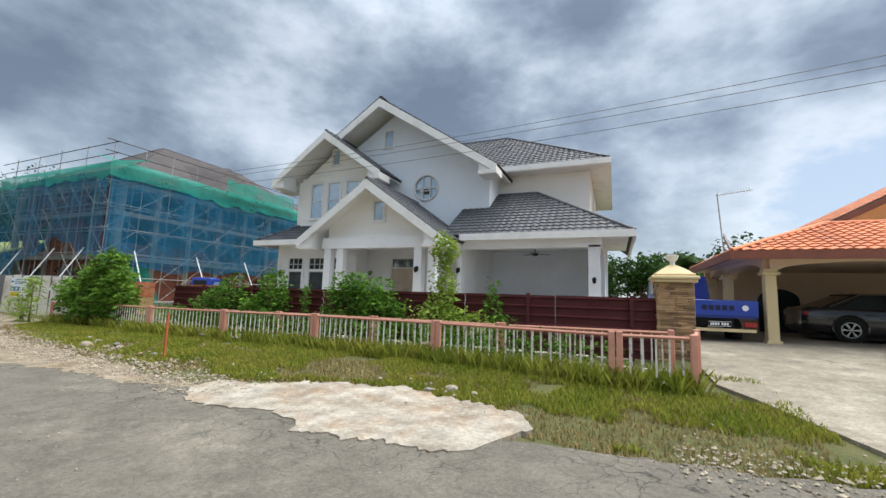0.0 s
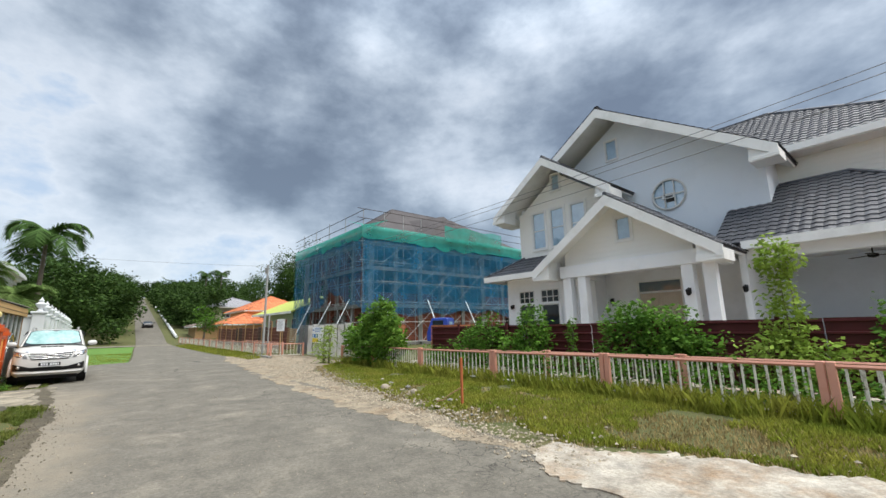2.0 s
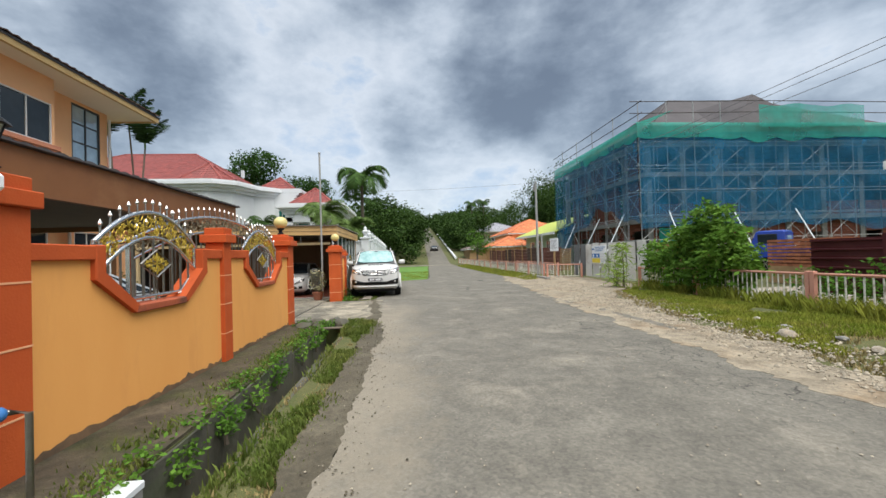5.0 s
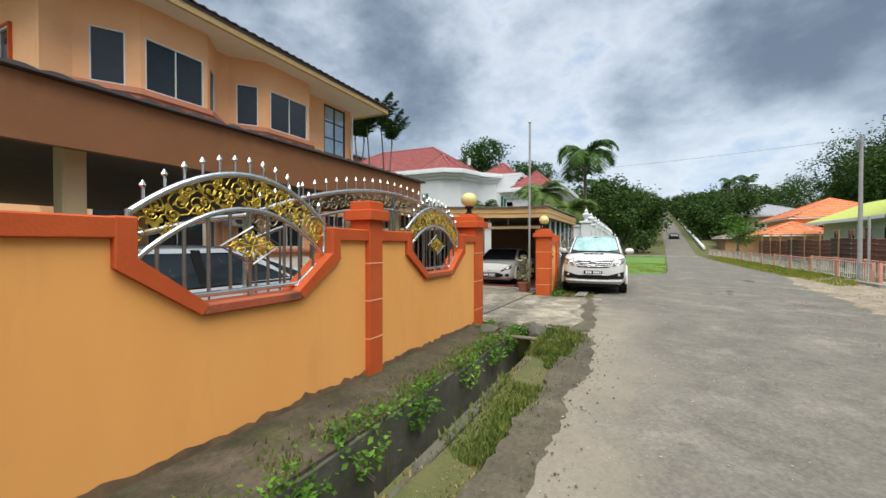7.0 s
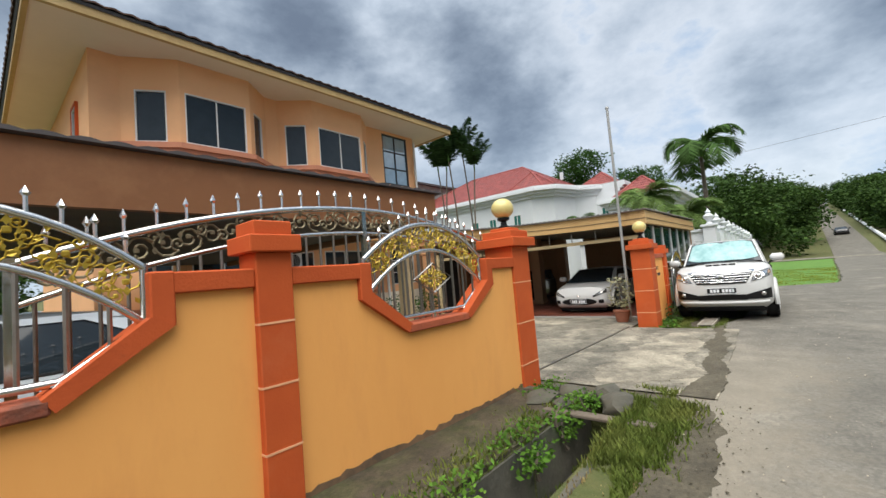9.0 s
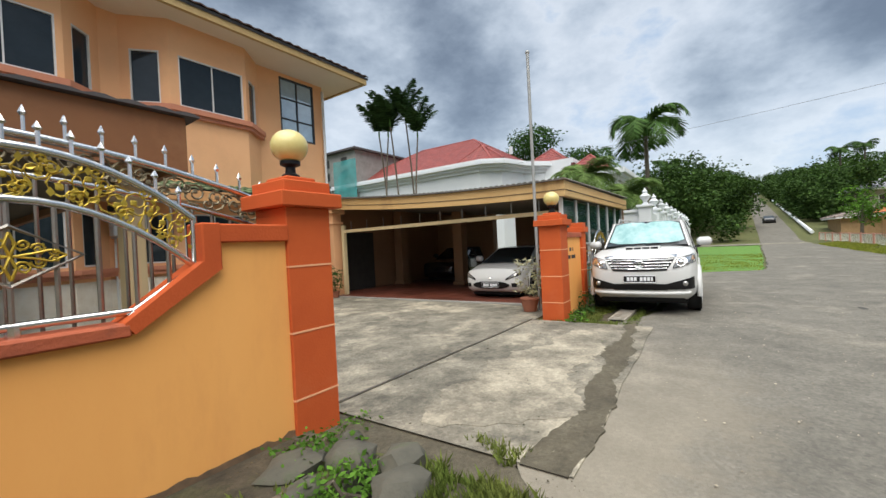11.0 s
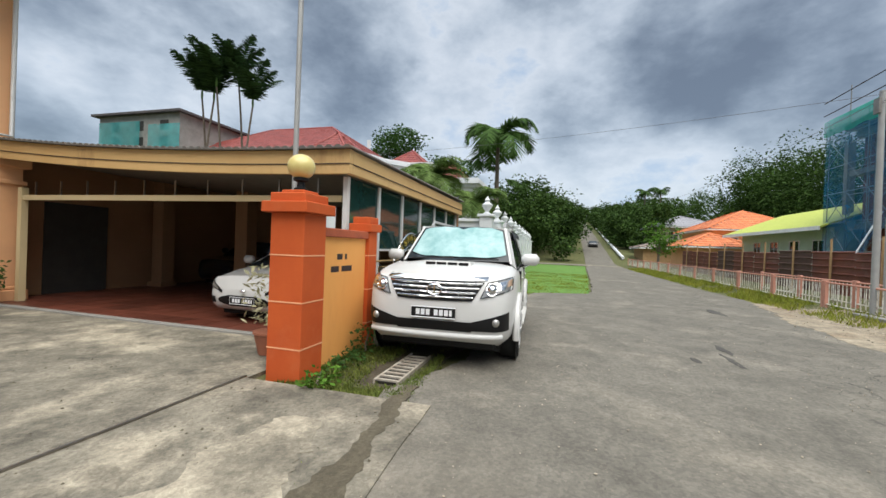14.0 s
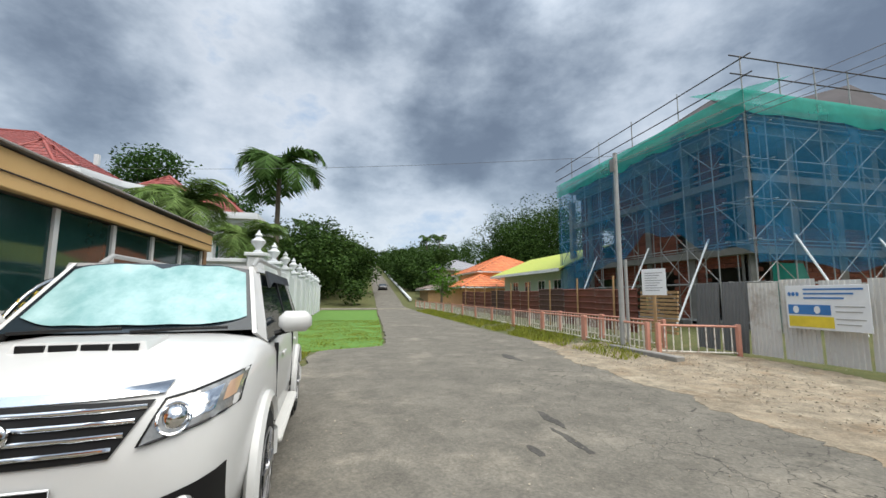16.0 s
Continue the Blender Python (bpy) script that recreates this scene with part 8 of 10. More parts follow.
# hoarding of zinc sheets
hz = thing("hoarding", (-27.5, 10.5, -0.1), "hoarding of upright grey zinc sheets before the site", "hoarding")
rnd = random.Random(3)
for k in range(9):
    x0 = -30.4 + k * 0.82
    lean = 0.03 * rnd.uniform(-1, 1)
    q = Geo()
    n = 8
    prof = []
    for i in range(n):
        xa = x0 + 0.80 * i / n
        w = 0.80 / n
        prof += [(xa, 0), (xa + w * 0.55, 0), (xa + w * 0.65, -0.022), (xa + w * 0.90, -0.022)]
    z1 = 1.85 + rnd.uniform(-0.04, 0.04)
    y = 10.3 + 0.03 * k
    q.v = [(x, y + a, 0.0) for x, a in prof] + [(x + lean, y + a + (0.12 if k < 2 else 0), z1) for x, a in prof]
    q.f = [(i, i + 1, len(prof) + i + 1, len(prof) + i) for i in range(len(prof) - 1)]
    k0 = len(q.v)
    q.v += [(x, yy + 0.008, z) for x, yy, z in q.v]
    q.f += [tuple(k0 + i for i in reversed(f)) for f in list(q.f)]
    part("zinc_sheet", q, ZINC_D if k < 2 else ZINC, hz)
sb = thing("site_sign", (-26.9, 10.2, 0.8), "white site safety board with blue and yellow panels on the hoarding", "sign")
part("board", Geo().box(-28.05, 10.235, 0.85, -26.2, 10.255, 1.66, 0.004), SIGN_W, sb)
BLUE_S, YEL_S = mat("sign_blue", (0.05, 0.20, 0.50), rough=0.5), mat("sign_yellow", (0.80, 0.62, 0.05), rough=0.5)
part("blue_panel", Geo().box(-28.0, 10.225, 1.12, -27.0, 10.234, 1.30), BLUE_S, sb)
part("yellow_panel", Geo().box(-28.0, 10.225, 0.89, -26.95, 10.234, 1.09), YEL_S, sb)
for i, (xa, xb, z) in enumerate(((-27.6, -26.3, 1.57), (-27.6, -26.5, 1.49), (-27.6, -26.7, 1.41), (-26.9, -26.3, 1.27), (-26.9, -26.35, 1.18), (-26.9, -26.3, 1.05), (-26.9, -26.4, 0.96))):
    part("text_bar", Geo().box(xa, 10.227, z, xb, 10.234, z + (0.03 if i < 3 else 0.016)), BLUE_S if i < 3 else POLE_G, sb)
for x in (-27.8, -27.3):
    part("pictogram", Geo().lathe([(0.07, 0), (0.07, 0.008)], seg=16).move(Matrix.Translation((x, 10.224, 1.21)) @ Matrix.Rotation(radians(90), 4, "X")), SIGN_W, sb)
for x in (-27.95, -27.85, -27.75):
    part("pictogram", Geo().lathe([(0.04, 0), (0.04, 0.008)], seg=12).move(Matrix.Translation((x, 10.233, 1.50)) @ Matrix.Rotation(radians(90), 4, "X")), BLUE_S, sb)
sb.matrix_basis = Matrix.Translation((-26.74, 10.2, 0.69)) @ Matrix.Diagonal((0.855, 1.0, 1.2, 1.0))
ps = thing("notice_board", (-30.8, 9.3, 0), "white printed notice board on a timber stake", "sign")
mm = Matrix.Translation((-31.12, 9.1, 0)) @ Matrix.Rotation(radians(24), 4, "Z")
part("board", Geo().box(0, -0.01, 1.5, 0.72, 0.01, 2.3, 0.004).move(mm), SIGN_W, ps)
GREY_INK = mat("grey_ink", (0.30, 0.31, 0.33), rough=0.7)
for i in range(8):
    part("text_bar", Geo().box(0.1, -0.015, 2.16 - i * 0.075, 0.62 - 0.08 * (i % 3), -0.011, 2.18 - i * 0.075).move(mm), GREY_INK, ps)
part("stake", Geo().box(0.3, 0.01, -0.2, 0.38, 0.06, 2.2).move(mm), WOOD, ps)
# brick pallets, timber stacks and the site's rusty fence
for k, (x, y) in enumerate(((-26.2, 14.2), (-27.6, 14.0), (-20.5, 15.0), (-21.9, 15.2))):
    bpq = Geo()
    for i in range(6):
        for j in range(4):
            for z in range(8):
                bpq.box(x + i * 0.22, y + j * 0.3, 0.9 + z * 0.11 if k < 2 else 0.6 + z * 0.14, x + i * 0.22 + 0.21, y + j * 0.3 + 0.29, (0.9 + z * 0.11 if k < 2 else 0.6 + z * 0.14) + 0.10)
    st = thing("brick_stack", (x, y, 0), "stack of raw orange bricks on a timber pallet", "bricks", "brick stacks")
    part("bricks", bpq, mat("new_brick", (0.42, 0.15, 0.07), (0.34, 0.12, 0.06), rough=0.9, island=0.25) if "new_brick" not in bpy.data.materials else bpy.data.materials["new_brick"], st, kind="stuff")
    part("pallet", Geo().box(x, y, -0.1, x + 1.3, y + 1.2, 0.9 if k < 2 else 0.6), WOOD, st)
rf = thing("site_fence", (-45, 10.8, -0.2), "weathered rust-brown ribbed sheet fence with timber posts", "fence")
for k in range(9):
    x0 = -33.5 - k * 2.7
    part("sheet", ribbed(x0, x0 - 2.68, 10.8 + 0.01 * (k % 2), 0.1, 1.75 + 0.05 * ((k * 7) % 3), 6), RUST if k not in (2, 5) else mat("rusty_zinc_dark_%d" % k, (0.11, 0.06, 0.045), (0.08, 0.045, 0.035), rough=0.7), rf)
    part("fence_post", Geo().tube([(x0 - 1.3, 10.72, -0.2), (x0 - 1.28, 10.72, 2.3)], 0.045, 6), WOOD, rf)
tmb = thing("timber_stack", (-31.9, 10.3, 0), "leaning bundle of rough sawn timber slats", "timber")
for k in range(11):
    part("slat", Geo().box(-32.9, 10.36 + 0.01 * k, 0.25 + 0.13 * k, -31.2, 10.42 + 0.01 * k, 0.34 + 0.13 * k), WOOD, tmb)
# power pole and wires
pp = thing("utility_pole", (-31, 8.25, -0.2), "grey galvanised utility pole beside the fence", "utility pole")
part("pole", Geo().tube([(-31.0, 8.25, -0.3), (-31.0, 8.25, 5.95)], 0.085, 10, r1=0.065), POLE_G, pp, smooth=50)
part("bracket", Geo().box(-31.1, 8.12, 5.35, -30.9, 8.18, 5.75), STEEL_D, pp)
part("stay_pole", Geo().tube([(-31.2, 8.6, -0.2), (-31.2, 8.6, 2.6)], 0.05, 8), POLE_G, pp)


def wire(name, a, b, sag, r=0.014, label="thin dark overhead power cable"):
    a, b = Vector(a), Vector(b)
    pts = [a.lerp(b, i / 24) - Vector((0, 0, sag * (1 - (2 * i / 24 - 1) ** 2))) for i in range(25)]
    o = thing(name, a, label, "cable", "overhead cables")
    part("cable", Geo().tube(pts, r, 5), WIRE, o, smooth=60)


wire("overhead_cable", (-31, 8.2, 5.9), (26, 8, 8.2), 1.95, 0.0065)
wire("overhead_cable", (-31, 8.2, 5.6), (26, 8, 7.8), 2.0, 0.0065)
wire("overhead_cable", (-31, 8.2, 5.65), (26, 8.15, 7.9), 1.78, 0.0065)
wire("overhead_cable", (-31, 8.2, 5.85), (-46, -22, 8.4), 0.5, 0.0065)
wire("overhead_cable", (-31, 8.2, 5.7), (-75, 10, 7.5), 0.6, 0.0065)


# ---------------------------------------------------------------- white villa with red roofs
vl = thing("house", (-60, -18, -0.2), "white villa with curved cornices and red tiled hip roofs", "house")
VW = mat("villa_white", (0.66, 0.68, 0.69), (0.61, 0.63, 0.65), scale=0.5, rough=0.65, stain=(0.66, 0.67, 0.65), sscale=0.4, samount=0.3)


def cornice(parent, path, z, closed=False):
    """Stepped white cornice along a plan path."""
    for k, (o, h) in enumerate(((0.25, 0.35), (0.55, 0.30), (0.9, 0.30), (0.75, 0.25))):
        z0 = z + sum((0.35, 0.30, 0.30, 0.25)[:k])
        gq = Geo()
        c = Vector((sum(p[0] for p in path) / len(path), sum(p[1] for p in path) / len(path)))
        pts = []
        for p in path:
            d = (Vector(p) - c)
            d = Vector((math.copysign(1, d.x) * o if abs(d.x) > 1 else 0, math.copysign(1, d.y) * o if abs(d.y) > 1 else 0))
            pts.append((p[0] + d.x, p[1] + d.y, z0))
        gq.prism(pts, (0, 0, h))
        part("cornice", gq, VW, parent)


def block(parent, path, z0, z1):
    gq = Geo().prism([(*p, z0) for p in path], (0, 0, z1 - z0))
    part("villa_wall", gq, VW, parent)


def hip(parent, x0, x1, y0, y1, z, h, material=TILE_RED, tw=0.4):
    d = min(x1 - x0, y1 - y0) / 2
    if x1 - x0 > y1 - y0:
        a, b = (x0 + d, (y0 + y1) / 2, z + h), (x1 - d, (y0 + y1) / 2, z + h)
        s4 = [[(x0, y0, z), (x1, y0, z), b, a], [(x1, y0, z), (x1, y1, z), b], [(x1, y1, z), (x0, y1, z), a, b], [(x0, y1, z), (x0, y0, z), a]]
    else:
        a, b = ((x0 + x1) / 2, y0 + d, z + h), ((x0 + x1) / 2, y1 - d, z + h)
        s4 = [[(x0, y0, z), (x1, y0, z), a], [(x1, y0, z), (x1, y1, z), b, a], [(x1, y1, z), (x0, y1, z), b], [(x0, y1, z), (x0, y0, z), a, b]]
    for pts in s4:
        slope(parent, pts, 0, material, material, tw, tw * 1.15, key="hip%s%.2f" % (material.name, tw))
    caps(parent, [((x0, y0, z), a), ((x1, y1, z), b), (a, b), ((x1, y0, z), b if x1 - x0 > y1 - y0 else a), ((x0, y1, z), a if x1 - x0 > y1 - y0 else b)], material, 0.12)


main = [(-52.5, -44), (-52.5, -21.5), (-54, -19.5), (-57.5, -18.5), (-59, -16.5), (-59, -14), (-70, -14), (-70, -44)]
block(vl, main, -0.3, 9.3)
cornice(vl, main, 9.3)
hip(vl, -69.5, -53.2, -43.8, -18.8, 10.5, 5.0)
hip(vl, -58.5, -53.4, -25.5, -20.3, 10.55, 2.5)
hip(vl, -64.5, -59.5, -18.8, -14.2, 10.5, 1.9)
pav = [(-56.5, -14.5), (-56.5, -8.2), (-67, -8.2), (-67, -14.5)]
for x, y in ((-56.9, -8.6), (-56.9, -11.2), (-61, -8.6), (-66.6, -8.6), (-56.9, -14)):
    part("villa_column", Geo().box(x - 0.4, y - 0.4, -0.3, x + 0.4, y + 0.4, 6.6, 0.03), VW, vl)
part("balcony_slab", Geo().prism([(*p, 3.0) for p in pav], (0, 0, 0.7)), VW, vl)
part("pavilion_wall", Geo().box(-67, -14.5, -0.3, -58.2, -9.6, 6.6), VW, vl)
part("pavilion_beam", Geo().prism([(*p, 6.0) for p in pav], (0, 0, 1.0)), VW, vl)
cornice(vl, pav, 7.0)
hip(vl, -66.5, -57.2, -14.3, -8.8, 8.2, 2.4)
GRN = mat("green_tint_glass", (0.03, 0.16, 0.13), (0.02, 0.12, 0.10), rough=0.1)
for x, y, z, tn, w, h in ((-52.5, -30, 6.2, 90, 1.0, 1.5), (-52.5, -27.4, 6.2, 90, 1.0, 1.5), (-52.5, -24, 6.2, 90, 1.0, 1.5), (-58.2, -13.4, 4.2, 90, 2.6, 1.8), (-59.0, -16, 6.2, 90, 0.9, 1.6)):
    window(vl, at_wall(x + 0.02, y, z, tn), w, h, 2, 1, ALU, GRN, 0.07)
part("string_course", Geo().box(-52.4, -44, 5.0, -52.55, -21.5, 5.25), VW, vl)
part("chimney_vent", Geo().box(-55.2, -18.9, 11.2, -54.9, -18.6, 12.0), VW, vl)
# compound wall with urn-topped piers
cw = thing("compound_wall", (-48, -2.9, -0.2), "white compound wall with urn-topped piers stepping along the lane", "wall")
part("wall_face", Geo().box(-35.2, -9.5, -0.4, -34.95, -3.1, 2.55), VW, cw)
part("wall_coping", Geo().box(-35.3, -9.5, 2.55, -34.85, -3.1, 2.67, 0.01), VW, cw)
for k in range(10):
    x = -35.0 - k * 3.0
    z = 2.75 - 0.05 * k
    p = part("wall_pier", Geo().box(x - 0.28, -3.15, -0.4, x + 0.28, -2.6, z, 0.02), VW, cw)
    part("pier_cap", Geo().box(x - 0.36, -3.23, z, x + 0.36, -2.52, z + 0.12, 0.02), VW, p)
    part("urn", Geo().lathe([(0.14, 0), (0.16, 0.05), (0.08, 0.12), (0.10, 0.18), (0.22, 0.34), (0.24, 0.42), (0.12, 0.52), (0.09, 0.56), (0.13, 0.62), (0.05, 0.72), (0.02, 0.80)], (x, -2.87, z + 0.12), 14), VW, p, smooth=50)
    if k < 9:
        part("wall_panel", Geo().box(x - 2.72, -3.0, -0.4, x - 0.28, -2.75, z - 0.25), VW, cw)
# unfinished grey block behind, with teal nets
ub = thing("building_shell", (-56, -46, -0.2), "unfinished grey concrete block wrapped partly in teal netting", "building")
part("shell_wall", Geo().box(-66, -52, -0.3, -52, -40, 15.0), CONC, ub)
part("shell_roof", Geo().box(-66.6, -52.6, 15.0, -51.4, -39.4, 15.25), ROOF_BR, ub)
for k in range(3):
    for j in range(3):
        part("window_hole", Geo().box(-52.02, -50 + k * 3.6, 9.6 + j * 1.8, -51.985, -48.8 + k * 3.6, 10.7 + j * 1.8), DARK, ub)
TEALN = net_mat("teal_net", (0.10, 0.50, 0.50), 0.62)
net(lambda u, v: (-51.6 + 0.2 * hang(u * 5, v * 4, 0), -51.5 + 6.2 * u, 7 + 7.2 * v), 14, 10, TEALN, "debris_net", "teal debris netting on the grey block")
net(lambda u, v: (-51.2 + 0.2 * hang(u * 5, v * 4, 3), -43.5 + 4.4 * u, 7 + 6.6 * v), 14, 10, TEALN, "debris_net", "teal debris netting on the grey block")

# ---------------------------------------------------------------- houses down the lane
def small_house(name, label, x0, x1, y0, y1, eave, rise, wall, roof, over=0.7, wins=()):
    h = thing(name, ((x0 + x1) / 2, (y0 + y1) / 2, -0.2), label, "house")
    part("wall", Geo().box(x0, y0, -0.4, x1, y1, eave), wall, h)
    hip(h, x0 - over, x1 + over, y0 - over, y1 + over, eave, rise, roof, 0.55)
    part("eave_fascia", Geo().box(x0 - over, y0 - over, eave - 0.15, x1 + over, y1 + over, eave - 0.01), FASCIA_W, h)
    for tn, x, y, z, w, hh in wins:
        window(h, at_wall(x, y, z, tn), w, hh, 2, 1, ALU, GLASS, 0.08)
    return h


gh = thing("house", (-54, 21, -0.2), "single-storey pale green house with a lime-green sheet roof", "house")
PG = mat("pale_green_render", (0.52, 0.62, 0.50), (0.46, 0.56, 0.45), rough=0.7)
part("wall", Geo().box(-64, 17.6, -0.3, -50.2, 25, 3.7), PG, gh)
part("gable_wall", Geo().prism([(-50.2, 17.6, 3.7), (-50.2, 25, 3.7), (-50.2, 21.3, 5.2)], (-13.8, 0, 0)), PG, gh)
part("roof_sheet", Geo().prism([(-49.2, 16.3, 3.55), (-49.2, 21.3, 5.65), (-49.2, 21.3, 5.75), (-49.2, 16.3, 3.68)], (-15.8, 0, 0)), ROOF_LIME, gh)
part("roof_sheet", Geo().prism([(-49.2, 26.3, 3.55), (-49.2, 21.3, 5.65), (-49.2, 21.3, 5.75), (-49.2, 26.3, 3.68)], (-15.8, 0, 0)), ROOF_LIME, gh)
part("roof_fascia", Geo().box(-65, 16.22, 3.42, -49.2, 16.3, 3.68), FASCIA_W, gh)
for x in (-52.5, -55.5, -58.5, -61.5):
    window(gh, at_front(x, 17.58, 1.7), 1.4, 1.2, 2, 1, ALU, GLASS, 0.08)
small_house("house", "two-storey peach house with bright orange hip roof", -84, -72, 17.5, 27, 4.7, 2.6, PEACH, TILE_OR, 0.9, ((90, -71.98, 19, 2.6, 1.2, 1.2), (90, -71.98, 23, 2.6, 1.2, 1.2), (0, -78, 17.48, 2.6, 1.4, 1.2)))
small_house("annex", "low annex with an orange tiled roof", -73, -66, 13.5, 19, 2.5, 1.5, PEACH, TILE_OR, 0.8)
small_house("house", "two-storey grey-roofed house with a pale front", -106, -94, 16, 26, 6.3, 2.2, mat("drab_render", (0.42, 0.38, 0.32), (0.36, 0.32, 0.27), rough=0.8), mat("grey_sheet_roof", (0.34, 0.34, 0.36), (0.28, 0.28, 0.3), rough=0.5), 1.0, ((90, -93.98, 18, 4.2, 1.6, 1.3), (90, -93.98, 22, 4.2, 1.6, 1.3), (0, -101, 15.98, 4.2, 1.6, 1.3)))
small_house("shed", "open timber shed with a dull sheet roof", -86, -79, 11.5, 15, 2.4, 0.7, WOOD, mat("dull_sheet_roof", (0.25, 0.2, 0.17), (0.2, 0.16, 0.14), rough=0.7), 0.6)
solid("hill_kerb", Geo().tube([(x, lerp(x, RX, RR) + 1.4 + 0.006 * (-80 - x), g(x, lerp(x, RX, RR) + 2) + 0.35) for x in range(-80, -265, -8)], 0.22, 6), SIGN_W, "low white kerb beside the hill road", "kerb", kind="structure")
nw = thing("neighbour_wall", (-4.5, -2.75, -0.1), "white painted boundary wall with recessed panels and capping", "wall")
part("wall_body", Geo().box(-8.91, -2.9, -0.5, 8, -2.68, 1.95), WHITE, nw)
part("wall_cap", Geo().box(-8.92, -2.98, 1.95, 8, -2.58, 2.06, 0.02).box(-8.92, -2.94, 2.06, 8, -2.62, 2.12, 0.02), WHITE, nw)
for k in range(7):
    for z0, z1 in ((0.15, 0.68), (0.78, 1.28), (1.36, 1.82)):
        part("raised_panel", Geo().box(-8.85 + k * 2.4, -2.66, z0, -8.85 + k * 2.4 + 2.2, -2.69, z1, 0.012), mat("stained_white", (0.70, 0.71, 0.64), (0.62, 0.64, 0.55), scale=1.5, rough=0.7, stain=(0.45, 0.47, 0.36), sscale=1.2, samount=0.7) if "stained_white" not in bpy.data.materials else bpy.data.materials["stained_white"], nw)
ln = thing("pillar_lantern", (-8.93, -2.75, 2.12), "black cast lantern on the white wall", "lamp")
part("lantern_base", Geo().lathe([(0.10, 0), (0.07, 0.03), (0.03, 0.05), (0.03, 0.10), (0.08, 0.13)], (-8.93, -2.75, 2.12), 10), TRIM, ln, smooth=40)
part("lantern_glass", Geo().lathe([(0.07, 0.13), (0.115, 0.28)], (-8.93, -2.75, 2.12), 6), LAMPG, ln)
part("lantern_cap", Geo().lathe([(0.15, 0.28), (0.14, 0.30), (0.05, 0.37), (0.02, 0.38), (0.03, 0.41), (0.005, 0.46)], (-8.93, -2.75, 2.12), 8), TRIM, ln)
for k in range(6):
    a = 2 * math.pi * k / 6
    part("lantern_rib", Geo().tube([(-8.93 + 0.072 * math.cos(a), -2.75 + 0.072 * math.sin(a), 2.25), (-8.93 + 0.118 * math.cos(a), -2.75 + 0.118 * math.sin(a), 2.40)], 0.008, 4), TRIM, ln)
tp = thing("standpipe", (-8.86, -2.42, 0), "rusty standpipe with a blue tap handle", "tap")
part("pipe", Geo().tube([(-8.86, -2.42, -0.1), (-8.86, -2.42, 0.56), (-8.82, -2.50, 0.58), (-8.62, -2.62, 0.58)], 0.02, 8), STEEL_D, tp, smooth=50)
part("tap_handle", Geo().ball((-8.72, -2.47, 0.60), 0.045, 10, 6), BLUE_S, tp, smooth=50)
ldg = thing("tiled_ledge", (-8.8, -2.2, 0), "white tiled ledge over the drain", "ledge")
for i in range(4):
    for j in range(3):
        part("ledge_tile", Geo().box(-8.99 + i * 0.31, -2.60 + j * 0.26, -0.02, -8.99 + i * 0.31 + 0.3, -2.60 + j * 0.26 + 0.25, 0.03, 0.006), SIGN_W, ldg)
part("ledge_core", Geo().box(-8.98, -2.6, -0.3, -7.76, -1.84, -0.02), CONC, ldg)


# ---------------------------------------------------------------- plants
def leaf_cloud(P, size, rng, up=0.35, width=0.5):
    """Leaf rhombs at the points P, each with its own tilt."""
    n = len(P)
    d = rng.normal(size=(n, 3))
    d /= np.linalg.norm(d, axis=1)[:, None]
    d[:, 2] = d[:, 2] * 0.6 - 0.15
    nrm = rng.normal(size=(n, 3))
    nrm[:, 2] = np.abs(nrm[:, 2]) + up
    s = np.cross(d, nrm)
    s /= np.linalg.norm(s, axis=1)[:, None] + 1e-9
    L = (size * rng.uniform(0.6, 1.3, n))[:, None]
    V = np.empty((n, 4, 3))
    V[:, 0] = P
    V[:, 1] = P + d * L * 0.5 + s * L * width * 0.5
    V[:, 2] = P + d * L
    V[:, 3] = P + d * L * 0.5 - s * L * width * 0.5
    return V.reshape(-1, 3), np.arange(4 * n).reshape(n, 4)


def blob(rng, c, r, n, hollow=0.55):
    u = rng.normal(size=(n, 3))
    u /= np.linalg.norm(u, axis=1)[:, None]
    rad = rng.uniform(hollow ** 3, 1.0, n) ** (1 / 3)
    ph = rng.uniform(0, 6, 3)
    bump = 1 + 0.18 * np.sin(5 * u[:, 0] + ph[0]) + 0.18 * np.sin(6 * u[:, 1] + ph[1]) + 0.15 * np.sin(7 * u[:, 2] + ph[2])
    return np.array(c) + u * (rad * bump)[:, None] * np.array(r)


def cloud_mesh(name, V, F, material):
    me = bpy.data.meshes.new(name)
    me.from_pydata(V.tolist(), [], F.tolist())
    me.materials.append(material)
    me.update()
    return me


def plant(name, label, category, base, blobs, size, material, seed, stems=4, group="", width=0.5):
    """A shrub: stems and a crown of leaves. blobs: (centre, radii, leaves)."""
    rng = np.random.default_rng(seed)
    o = thing(name, base, label, category, group)
    P = np.vstack([blob(rng, c, r, n) for c, r, n in blobs])
    P = P[P[:, 2] > base[2] + 0.03]
    V, F = leaf_cloud(P - np.array(base), size, rng, width=width)
    ob = new("crown", cloud_mesh("crown", V, F, material))
    ob.parent = o
    r2 = random.Random(seed)
    for k in range(stems):
        c, r, n = blobs[k % len(blobs)]
        tip = (c[0] + r2.uniform(-0.6, 0.6) * r[0], c[1] + r2.uniform(-0.6, 0.6) * r[1], c[2] + r2.uniform(0, 0.7) * r[2])
        b = (c[0] * 0.95 + tip[0] * 0.05 + r2.uniform(-0.1, 0.1), c[1], min(base[2], c[2] - r[2]))
        part("stem", Geo().tube([b, ((b[0] + tip[0]) / 2 + 0.05, (b[1] + tip[1]) / 2, (b[2] + tip[2]) / 2), tip], 0.025, 5, r1=0.008), BARK, o)
    return o


